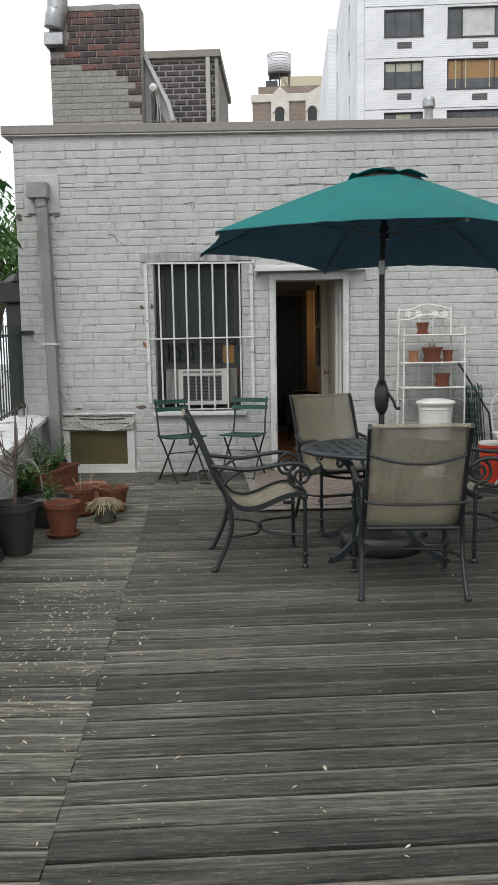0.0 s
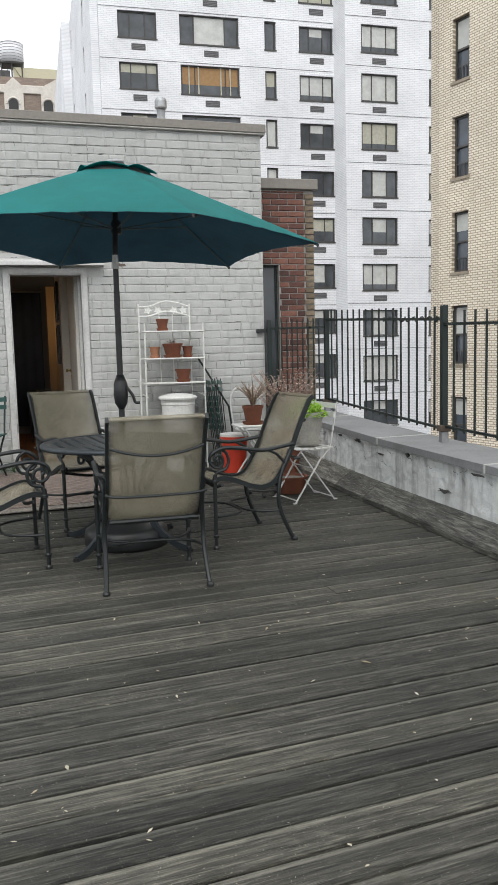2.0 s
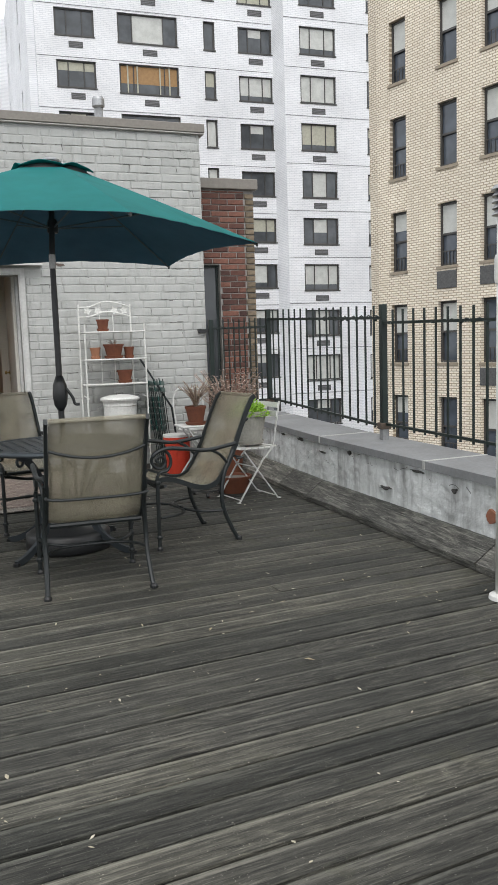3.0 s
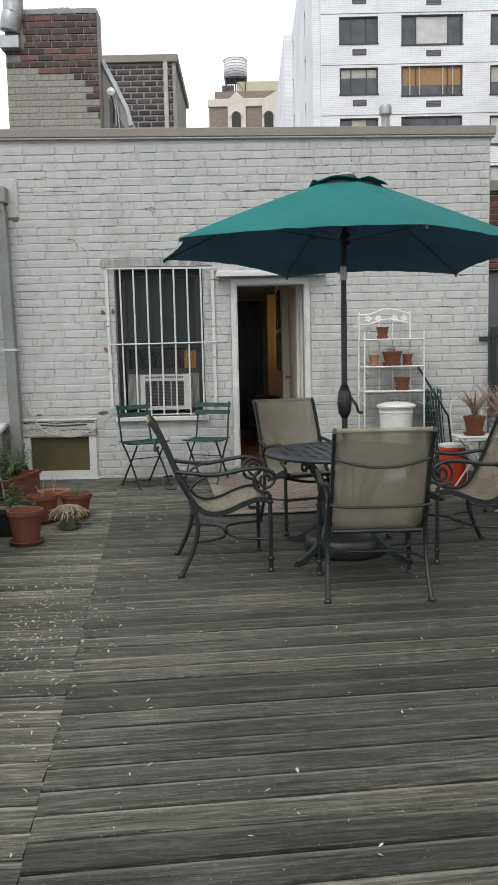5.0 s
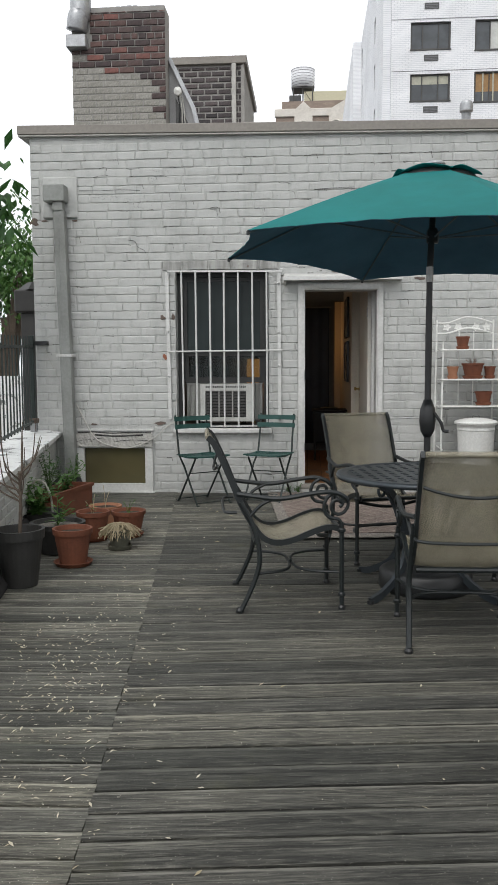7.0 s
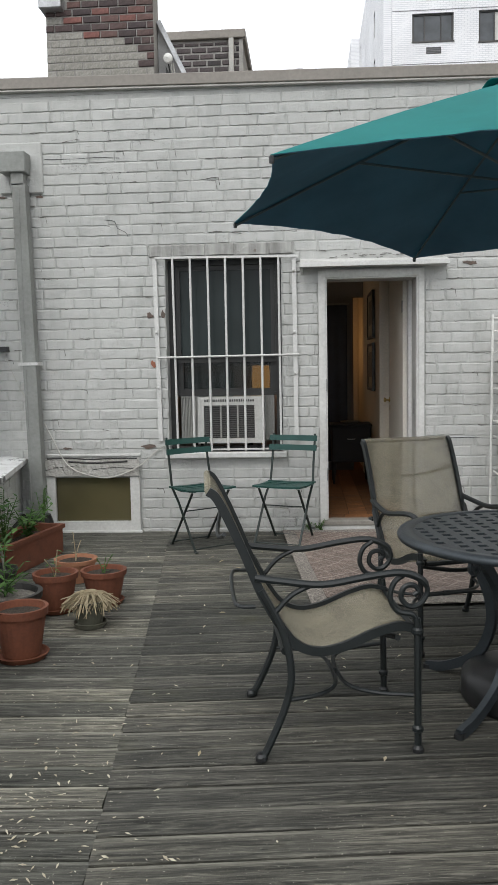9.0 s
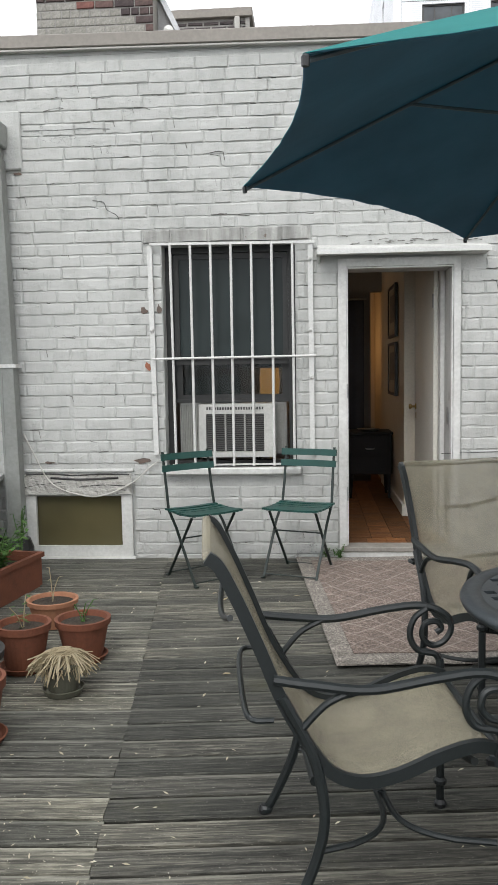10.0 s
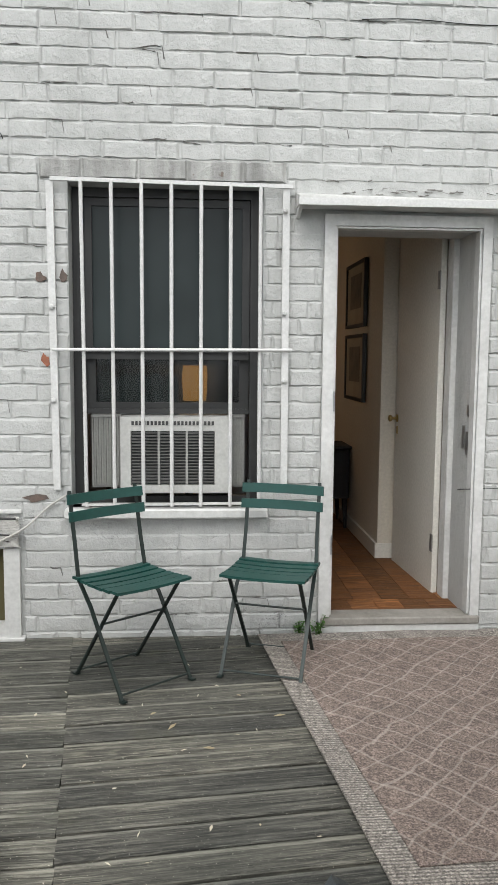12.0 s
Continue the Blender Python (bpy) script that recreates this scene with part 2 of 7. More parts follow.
def clear_glass(name):
    m, nt, b = clear_mat(name)
    tr, gl, mx = nt.nodes.new("ShaderNodeBsdfTransparent"), nt.nodes.new("ShaderNodeBsdfGlossy"), nt.nodes.new("ShaderNodeMixShader")
    tr.inputs[0].default_value = (0.34, 0.38, 0.38, 1)
    gl.inputs["Roughness"].default_value = 0.16
    fr = nt.nodes.new("ShaderNodeFresnel")
    fr.inputs[0].default_value = 1.42
    nt.links.new(fr.outputs[0], mx.inputs[0])
    nt.links.new(tr.outputs[0], mx.inputs[1])
    nt.links.new(gl.outputs[0], mx.inputs[2])
    nt.links.new(mx.outputs[0], nt.nodes["Material Output"].inputs["Surface"])
    return m


def sling_material(name):
    m, nt, b = clear_mat(name)
    v = coords(nt, (1, 1, 1))
    w = nt.nodes.new("ShaderNodeTexWave")
    w.wave_type, w.bands_direction = "BANDS", "X"
    w.inputs["Scale"].default_value, w.inputs["Distortion"].default_value = 95.0, 0.0
    nt.links.new(v, w.inputs["Vector"])
    n = tex_noise(nt, v, 5, 5)
    f = tex_noise(nt, v, 350, 2)
    c = ramp(nt, w.outputs["Fac"], [(0.2, (0.26, 0.235, 0.168)), (0.8, (0.46, 0.42, 0.315))])
    c = mixc(nt, 1.0, c, ramp(nt, n, [(0.35, (0.85, 0.85, 0.85)), (0.65, (1.1, 1.1, 1.1))]), "MULTIPLY")
    c = mixc(nt, 1.0, c, ramp(nt, f, [(0.35, (0.7, 0.7, 0.7)), (0.65, (1.2, 1.2, 1.2))]), "MULTIPLY")
    nt.links.new(c, b.inputs["Base Color"])
    b.inputs["Roughness"].default_value = 0.75
    bump(nt, b, w.outputs["Fac"], 0.4, 0.002)
    tr, tl = nt.nodes.new("ShaderNodeBsdfTransparent"), nt.nodes.new("ShaderNodeBsdfTranslucent")
    nt.links.new(c, tl.inputs[0])
    m1, m2 = nt.nodes.new("ShaderNodeMixShader"), nt.nodes.new("ShaderNodeMixShader")
    m1.inputs[0].default_value, m2.inputs[0].default_value = 0.015, 0.46
    nt.links.new(b.outputs[0], m1.inputs[1])
    nt.links.new(tl.outputs[0], m1.inputs[2])
    nt.links.new(m1.outputs[0], m2.inputs[1])
    nt.links.new(tr.outputs[0], m2.inputs[2])
    nt.links.new(m2.outputs[0], nt.nodes["Material Output"].inputs["Surface"])
    return m


def cloth_material(name, col):
    m, nt, b = clear_mat(name)
    v = coords(nt)
    n, f, s = tex_noise(nt, v, 2.5, 6), tex_noise(nt, v, 260, 2), tex_noise(nt, v, 14, 8, 0.75)
    c = ramp(nt, n, [(0.3, tuple(x * 0.85 for x in col)), (0.7, tuple(x * 1.12 for x in col))])
    c = mixc(nt, ramp(nt, s, [(0.70, (0, 0, 0)), (0.78, (0.5, 0.5, 0.5))]), c, (0.33, 0.5, 0.46))
    nt.links.new(c, b.inputs["Base Color"])
    b.inputs["Roughness"].default_value = 0.75
    b.inputs["Specular IOR Level"].default_value = 0.2
    bump(nt, b, f, 0.25, 0.001)
    tl, mx = nt.nodes.new("ShaderNodeBsdfTranslucent"), nt.nodes.new("ShaderNodeMixShader")
    nt.links.new(c, tl.inputs[0])
    mx.inputs[0].default_value = 0.38
    nt.links.new(b.outputs[0], mx.inputs[1])
    nt.links.new(tl.outputs[0], mx.inputs[2])
    nt.links.new(mx.outputs[0], nt.nodes["Material Output"].inputs["Surface"])
    return m


def rug_material(name, c1, c2, lattice=False):
    m, nt, b = clear_mat(name)
    v = coords(nt)
    f = tex_noise(nt, v, 170, 3)
    n = tex_noise(nt, v, 9, 7, 0.7)
    f2 = tex_noise(nt, coords(nt, (1, 1, 1)), 75, 4, 0.7)
    c = ramp(nt, f, [(0.36, tuple(x * 0.62 for x in c1)), (0.64, tuple(x * 1.1 for x in c2))])
    c = mixc(nt, 1.0, c, ramp(nt, f2, [(0.36, (0.55, 0.55, 0.55)), (0.52, (0.95, 0.95, 0.95)), (0.66, (1.4, 1.4, 1.38))]), "MULTIPLY")
    if not lattice:
        rib = nt.nodes.new("ShaderNodeTexWave")
        rib.wave_type, rib.bands_direction = "BANDS", "Y"
        rib.inputs["Scale"].default_value, rib.inputs["Distortion"].default_value = 22.0, 0.6
        nt.links.new(v, rib.inputs["Vector"])
        c = mixc(nt, 1.0, c, ramp(nt, rib.outputs["Fac"], [(0.2, (0.62, 0.62, 0.62)), (0.7, (1.15, 1.15, 1.15))]), "MULTIPLY")
    if lattice:
        rot = nt.nodes.new("ShaderNodeMapping")
        rot.inputs["Rotation"].default_value = (0, 0, radians(45))
        nt.links.new(v, rot.inputs["Vector"])
        h = f
        for d in ("X", "Y"):
            w = nt.nodes.new("ShaderNodeTexWave")
            w.wave_type, w.bands_direction = "BANDS", d
            w.inputs["Scale"].default_value, w.inputs["Distortion"].default_value, w.inputs["Detail"].default_value = 2.9, 4.6, 3.0
            nt.links.new(rot.outputs[0], w.inputs["Vector"])
            c = mixc(nt, ramp(nt, w.outputs["Fac"], [(0.972, (0, 0, 0)), (0.996, (0.42, 0.42, 0.42))]), c, (0.44, 0.39, 0.34))
    c = mixc(nt, 1.0, c, ramp(nt, n, [(0.35, (0.78, 0.78, 0.78)), (0.65, (1.12, 1.12, 1.12))]), "MULTIPLY")
    nt.links.new(c, b.inputs["Base Color"])
    b.inputs["Roughness"].default_value = 0.95
    bump(nt, b, f, 0.8, 0.004)
    return m


def leaf_material(name, c1, c2):
    m, nt, b = clear_mat(name)
    c = ramp(nt, rand_socket(nt, True), [(0.0, c1), (1.0, c2)])
    nt.links.new(c, b.inputs["Base Color"])
    b.inputs["Roughness"].default_value = 0.55
    tl, mx = nt.nodes.new("ShaderNodeBsdfTranslucent"), nt.nodes.new("ShaderNodeMixShader")
    nt.links.new(c, tl.inputs[0])
    mx.inputs[0].default_value = 0.3
    nt.links.new(b.outputs[0], mx.inputs[1])
    nt.links.new(tl.outputs[0], mx.inputs[2])
    nt.links.new(mx.outputs[0], nt.nodes["Material Output"].inputs["Surface"])
    return m


def glow(name, col, strength):
    m, nt, b = clear_mat(name)
    b.inputs["Base Color"].default_value = (*col, 1)
    b.inputs["Emission Color"].default_value = (*col, 1)
    b.inputs["Emission Strength"].default_value = strength
    return m


M_DECK = plank_material("weathered_deck", (0.036, 0.036, 0.033), (0.172, 0.167, 0.149), (2.6, 46.0, 46.0), moss=(0.075, 0.075, 0.045), edge=True, x_darken=0.34)
M_DECK_L = plank_material("weathered_deck_dry", (0.048, 0.047, 0.042), (0.228, 0.223, 0.198), (2.6, 46.0, 46.0), moss=(0.07, 0.075, 0.05), edge=True)
M_NEAR_BLACK = surface("near_black", (0.012, 0.011, 0.010), rough=0.95)
M_WALL = painted_masonry("white_painted_brick", (0.485, 0.49, 0.473), (0.29, 0.295, 0.28), chip_at=0.745)
M_PARAPET = painted_masonry("parapet_paint", (0.76, 0.77, 0.76), (0.30, 0.285, 0.275), chip=(0.06, 0.052, 0.05), chip_at=0.62, blotch=(0.10, 0.10, 0.098))
M_FACE = painted_masonry("parapet_face_paint", (0.76, 0.78, 0.77), (0.20, 0.20, 0.195), chip=(0.07, 0.065, 0.06), chip_at=0.70, streak=(0.47, 0.70, 0.75))
M_SOOT = surface("bare_dark_render", (0.085, 0.08, 0.075), (0.04, 0.04, 0.038), 0.95, scale=30, fine=120, relief=0.9, dist=0.006)
M_TRIM = surface("white_trim_paint", (0.62, 0.62, 0.60), (0.45, 0.45, 0.43), 0.5, scale=4, fine=40, relief=0.25, specks=(0.22, 0.20, 0.17), speck_at=0.72)
M_ROTTEN = surface("peeling_timber", (0.50, 0.49, 0.46), (0.30, 0.29, 0.26), 0.8, scale=3, fine=30, relief=0.9, stretch=(1, 4, 6), dist=0.01, specks=(0.05, 0.04, 0.035), speck_at=0.62)
M_COPING = surface("taupe_metal_coping", (0.235, 0.215, 0.19), (0.19, 0.175, 0.155), 0.5, 0.2, 2, 30, 0.1)
M_COPING_LIP = surface("pale_metal_lip", (0.46, 0.45, 0.42), rough=0.5)
M_SPOUT = surface("grey_downspout", (0.26, 0.27, 0.255), (0.18, 0.18, 0.17), 0.5, 0.1, 3, 40, 0.15)
M_BARS = surface("white_bar_paint", (0.60, 0.60, 0.585), (0.52, 0.52, 0.5), 0.45, scale=9, fine=80, relief=0.2, specks=(0.25, 0.14, 0.08), speck_at=0.76)
# Sash paint, and the painted shade of the far rooms.
M_SASH_AND_ROOM = surface("dark_sash_and_room", (0.026, 0.027, 0.026), (0.014, 0.014, 0.014), 0.5)
M_GLASS = clear_glass("window_glass")
# Opaque pane: the dim room behind it is put into the colour.
M_OPAQUE_GLASS = glass_material("opaque_dark_glass", (0.030, 0.040, 0.040), 0.22, 1.28)
M_DUSTY = glass_material("brown_backed_glass", (0.10, 0.088, 0.045), 0.12)
M_AC = surface("cream_plastic", (0.50, 0.50, 0.475), (0.40, 0.40, 0.375), 0.55, scale=5, relief=0.1)
M_AC_PANEL = surface("grey_accordion_plastic", (0.32, 0.32, 0.30), rough=0.6)
M_AC_GRILLE = surface("dark_grille", (0.055, 0.055, 0.055), (0.03, 0.03, 0.03), 0.6)
M_IRON = surface("dark_green_iron", (0.013, 0.017, 0.018), (0.008, 0.011, 0.011), 0.45, 0.0, 8, 90, 0.3)
M_FENCE = surface("green_fence_paint", (0.016, 0.027, 0.024), (0.010, 0.016, 0.014), 0.45, 0.2, 8, 90, 0.3)
M_TABLE = surface("dark_blue_grey_cast_metal", (0.055, 0.066, 0.075), (0.035, 0.042, 0.048), 0.42, 0.4, 8, 120, 0.25)
M_SLING = sling_material("taupe_sling_mesh")
M_GREEN = surface("green_slat_paint", (0.008, 0.060, 0.050), (0.006, 0.042, 0.036), 0.4, scale=9, fine=60, relief=0.25)
M_CANVAS = cloth_material("teal_canvas", (0.024, 0.235, 0.23))
M_CANVAS_IN = cloth_material("teal_canvas_lining", (0.10, 0.165, 0.24))
M_BLACK = surface("black_plastic", (0.018, 0.019, 0.020), rough=0.4)
M_STEEL = surface("brushed_steel", (0.35, 0.35, 0.34), rough=0.35, metal=0.8)
M_WHITE_METAL = surface("white_enamel", (0.74, 0.74, 0.71), (0.6, 0.6, 0.57), 0.4, scale=7, relief=0.1)
M_RED_PLASTIC = surface("red_plastic", (0.60, 0.055, 0.025), (0.48, 0.04, 0.02), 0.4)
M_TERRA = surface("terracotta", (0.180, 0.060, 0.029), (0.115, 0.040, 0.023), 0.85, scale=8, fine=70, relief=0.3, specks=(0.36, 0.27, 0.20), speck_at=0.70)
M_TERRA_PALE = surface("pale_terracotta", (0.38, 0.18, 0.10), (0.27, 0.12, 0.07), 0.9, scale=8, fine=70, relief=0.3)
M_POT_DARK = surface("dark_resin", (0.028, 0.027, 0.025), (0.018, 0.018, 0.017), 0.6, scale=10, relief=0.3)
M_POT_GREY = surface("grey_clay", (0.36, 0.35, 0.31), (0.24, 0.235, 0.21), 0.85, scale=8, relief=0.4)
M_POT_OLIVE = surface("olive_glaze", (0.125, 0.125, 0.095), (0.07, 0.07, 0.052), 0.5, scale=10, relief=0.3)
M_SOIL = surface("soil", (0.055, 0.042, 0.03), (0.02, 0.016, 0.012), 1.0, scale=30, fine=160, relief=1.0, dist=0.01)
M_PEBBLES = surface("grey_pebbles", (0.26, 0.24, 0.21), (0.08, 0.07, 0.06), 0.9, scale=60, fine=200, relief=1.0, dist=0.01)
M_LEAF = leaf_material("leaf_green", (0.035, 0.10, 0.02), (0.09, 0.19, 0.04))
M_LEAF_TREE = leaf_material("tree_leaf", (0.022, 0.075, 0.018), (0.06, 0.15, 0.035))
M_LEAF_LIME = leaf_material("lime_leaf", (0.22, 0.42, 0.04), (0.40, 0.62, 0.08))
M_DRY = leaf_material("dry_leaf", (0.26, 0.20, 0.12), (0.50, 0.43, 0.28))
M_DRY_PINK = leaf_material("dry_twig", (0.20, 0.13, 0.10), (0.42, 0.31, 0.25))
M_DRY_TWIG = leaf_material("dry_flower_heads", (0.30, 0.21, 0.17), (0.58, 0.46, 0.40))
M_BARK = surface("bark", (0.11, 0.085, 0.065), (0.06, 0.045, 0.035), 0.95, relief=0.8)
M_RUG = rug_material("woven_rug", (0.16, 0.118, 0.098), (0.29, 0.228, 0.195), True)
M_RUG_EDGE = rug_material("woven_rug_border", (0.22, 0.195, 0.17), (0.38, 0.345, 0.305))
M_CAP = surface("slate_grey_cap", (0.25, 0.255, 0.26), (0.165, 0.168, 0.17), 0.65, scale=3, fine=40, relief=0.3)
M_JOINT = surface("pale_sealant", (0.52, 0.52, 0.50), (0.4, 0.4, 0.38), 0.8)
M_STRIP = plank_material("weathered_cant", (0.050, 0.049, 0.047), (0.25, 0.245, 0.23), (16.0, 3.0, 16.0))
M_CABLE = surface("dirty_white_cable", (0.5, 0.49, 0.45), rough=0.6)
M_RED_BRICK = brick_material("red_brick", [(0.0, (0.06, 0.030, 0.025)), (0.45, (0.135, 0.058, 0.043)), (1.0, (0.22, 0.10, 0.07))])
M_TAN_BRICK = brick_material("tan_brick", [(0.0, (0.13, 0.10, 0.065)), (1.0, (0.23, 0.18, 0.125))])
M_OLD_BRICK = brick_material("old_chimney_brick", [(0.0, (0.055, 0.042, 0.043)), (0.5, (0.095, 0.066, 0.062)), (0.85, (0.13, 0.075, 0.066)), (1.0, (0.21, 0.085, 0.07))])
M_PALE_BRICK = brick_material("faded_painted_brick", [(0.0, (0.25, 0.243, 0.215)), (1.0, (0.31, 0.30, 0.272))])
M_DARK_BRICK = brick_material("sooty_brick", [(0.0, (0.035, 0.032, 0.034)), (1.0, (0.10, 0.082, 0.082))], paint=(0.30, 0.29, 0.28), paint_at=0.67)
M_MORTAR = surface("mortar", (0.34, 0.33, 0.31), (0.24, 0.23, 0.22), 0.95, relief=0.6)
M_RENDER = surface("grey_render", (0.36, 0.36, 0.36), (0.26, 0.26, 0.26), 0.85, scale=3, relief=0.5)
M_GALV = surface("galvanised_metal", (0.42, 0.43, 0.44), (0.24, 0.24, 0.25), 0.38, 0.6, 5, 40, 0.2)
M_WHITE_BRICK = tiled_brick("glazed_white_brick", (0.88, 0.885, 0.90), (0.83, 0.84, 0.86), (0.66, 0.67, 0.70), 0.30, 0.095, 0.012)
M_WHITE_BRICK_Y = tiled_brick("glazed_white_brick_side", (0.88, 0.885, 0.90), (0.83, 0.84, 0.86), (0.66, 0.67, 0.70), 0.30, 0.095, 0.012, "Y")
M_BEIGE_BRICK = tiled_brick("buff_brick", (0.86, 0.79, 0.67), (0.75, 0.67, 0.55), (0.40, 0.33, 0.24), 0.195, 0.073, 0.013)
M_SILL_STONE = surface("stone_sill", (0.34, 0.29, 0.22), rough=0.8)
M_FAR_FRAME = surface("bronze_frame", (0.06, 0.058, 0.055), rough=0.5)
M_FAR_GLASS = glass_material("far_glass", (0.10, 0.11, 0.12), 0.05)
M_FAR_GLASS2 = glass_material("far_glass_blue", (0.10, 0.12, 0.15), 0.05)
M_BLIND = surface("white_blind", (0.62, 0.63, 0.60), rough=0.8, scale=3)
M_BLIND_CREAM = surface("cream_blind", (0.50, 0.49, 0.40), rough=0.8)
M_BLIND_TAN = surface("tan_blind", (0.40, 0.24, 0.11), rough=0.8)
M_LOUVRE = surface("grey_louvre", (0.13, 0.13, 0.125), (0.09, 0.09, 0.088), 0.6)
M_VENT = surface("grey_vent", (0.11, 0.11, 0.11), (0.045, 0.045, 0.045), 0.6, scale=20)
M_BAND = surface("dark_joint_line", (0.22, 0.22, 0.23), rough=0.9)
M_BROWN_FAR = tiled_brick("brown_far_brick", (0.30, 0.235, 0.19), (0.24, 0.185, 0.15), (0.2, 0.16, 0.13), 0.6, 0.2, 0.02)
M_STONE_FAR = surface("pale_far_stone", (0.70, 0.66, 0.60), (0.58, 0.54, 0.48), 0.85, scale=0.6, fine=4)
M_TANK = surface("grey_tank_wood", (0.80, 0.80, 0.82), (0.66, 0.66, 0.68), 0.8, scale=0.6, fine=5)
M_YELLOW_FAR = surface("pale_yellow_render", (0.62, 0.58, 0.42), rough=0.85)
M_GROUND = surface("asphalt", (0.055, 0.055, 0.055), (0.04, 0.04, 0.04), 0.9, scale=0.2, fine=4)
M_HALL = surface("warm_hall_paint", (0.62, 0.57, 0.48), (0.55, 0.51, 0.43), 0.7, scale=2, relief=0.05)
M_DOOR = surface("white_door_paint", (0.68, 0.66, 0.60), (0.62, 0.60, 0.54), 0.45, scale=2, relief=0.05)
M_PARQUET = plank_material("orange_floorboards", (0.15, 0.060, 0.022), (0.27, 0.125, 0.052), (1.0, 10.0, 10.0))
M_BRASS = surface("brass", (0.45, 0.32, 0.12), rough=0.3, metal=0.9)
M_PAPER = surface("picture_paper", (0.40, 0.36, 0.28), rough=0.7)
M_PRINT = surface("dark_print", (0.10, 0.09, 0.075), (0.22, 0.19, 0.14), 0.6, scale=12)
M_DARK_FAB = surface("dark_upholstery", (0.02, 0.02, 0.022), rough=0.8)
M_LAMPSHADE = glow("lit_lampshade", (1.0, 0.42, 0.10), 1.25)
M_RUST = surface("exposed_brick_patch", (0.33, 0.13, 0.075), (0.2, 0.08, 0.05), 0.9, scale=20)
M_CHIP = surface("dark_chipped_mortar", (0.10, 0.085, 0.075), (0.20, 0.13, 0.10), 0.95, scale=25, fine=120, relief=0.8)
M_CRACK = surface("grey_cracked_paint", (0.20, 0.195, 0.18), (0.09, 0.085, 0.078), 0.95, scale=25, fine=120, relief=0.6)
M_CURTAIN = surface("grey_sheer_curtain", (0.34, 0.37, 0.37), (0.26, 0.28, 0.285), 0.9, scale=3, relief=0.0)
M_NAVY = surface("navy_cloth", (0.045, 0.058, 0.085), (0.03, 0.04, 0.06), 0.9)
# The hall's dimness is put into this wall colour, far below M_HALL.
M_HALL_DIM = surface("blue_grey_hall_dimness", (0.22, 0.225, 0.23), (0.18, 0.18, 0.185), 0.7, scale=2)
M_RIB = surface("dark_rib_metal", (0.075, 0.105, 0.12), rough=0.5)
M_PETAL = leaf_material("dry_petal", (0.42, 0.36, 0.25), (0.72, 0.68, 0.55))


# ---- shapes ----
def floor_z(y):
    return 0.008 * (y - 2.5) + 0.018 * max(0.0, y - 6.5)


def mesh_of(name, verts, faces, mats, smooth=False, mat_ids=None):
    me = bpy.data.meshes.new(name)
    me.from_pydata([tuple(v) for v in verts], [], faces)
    for m in (mats if isinstance(mats, (list, tuple)) else [mats]):
        me.materials.append(m)
    if mat_ids:
        me.polygons.foreach_set("material_index", mat_ids)
    if smooth:
        me.polygons.foreach_set("use_smooth", [True] * len(me.polygons))
    me.update()
    return me


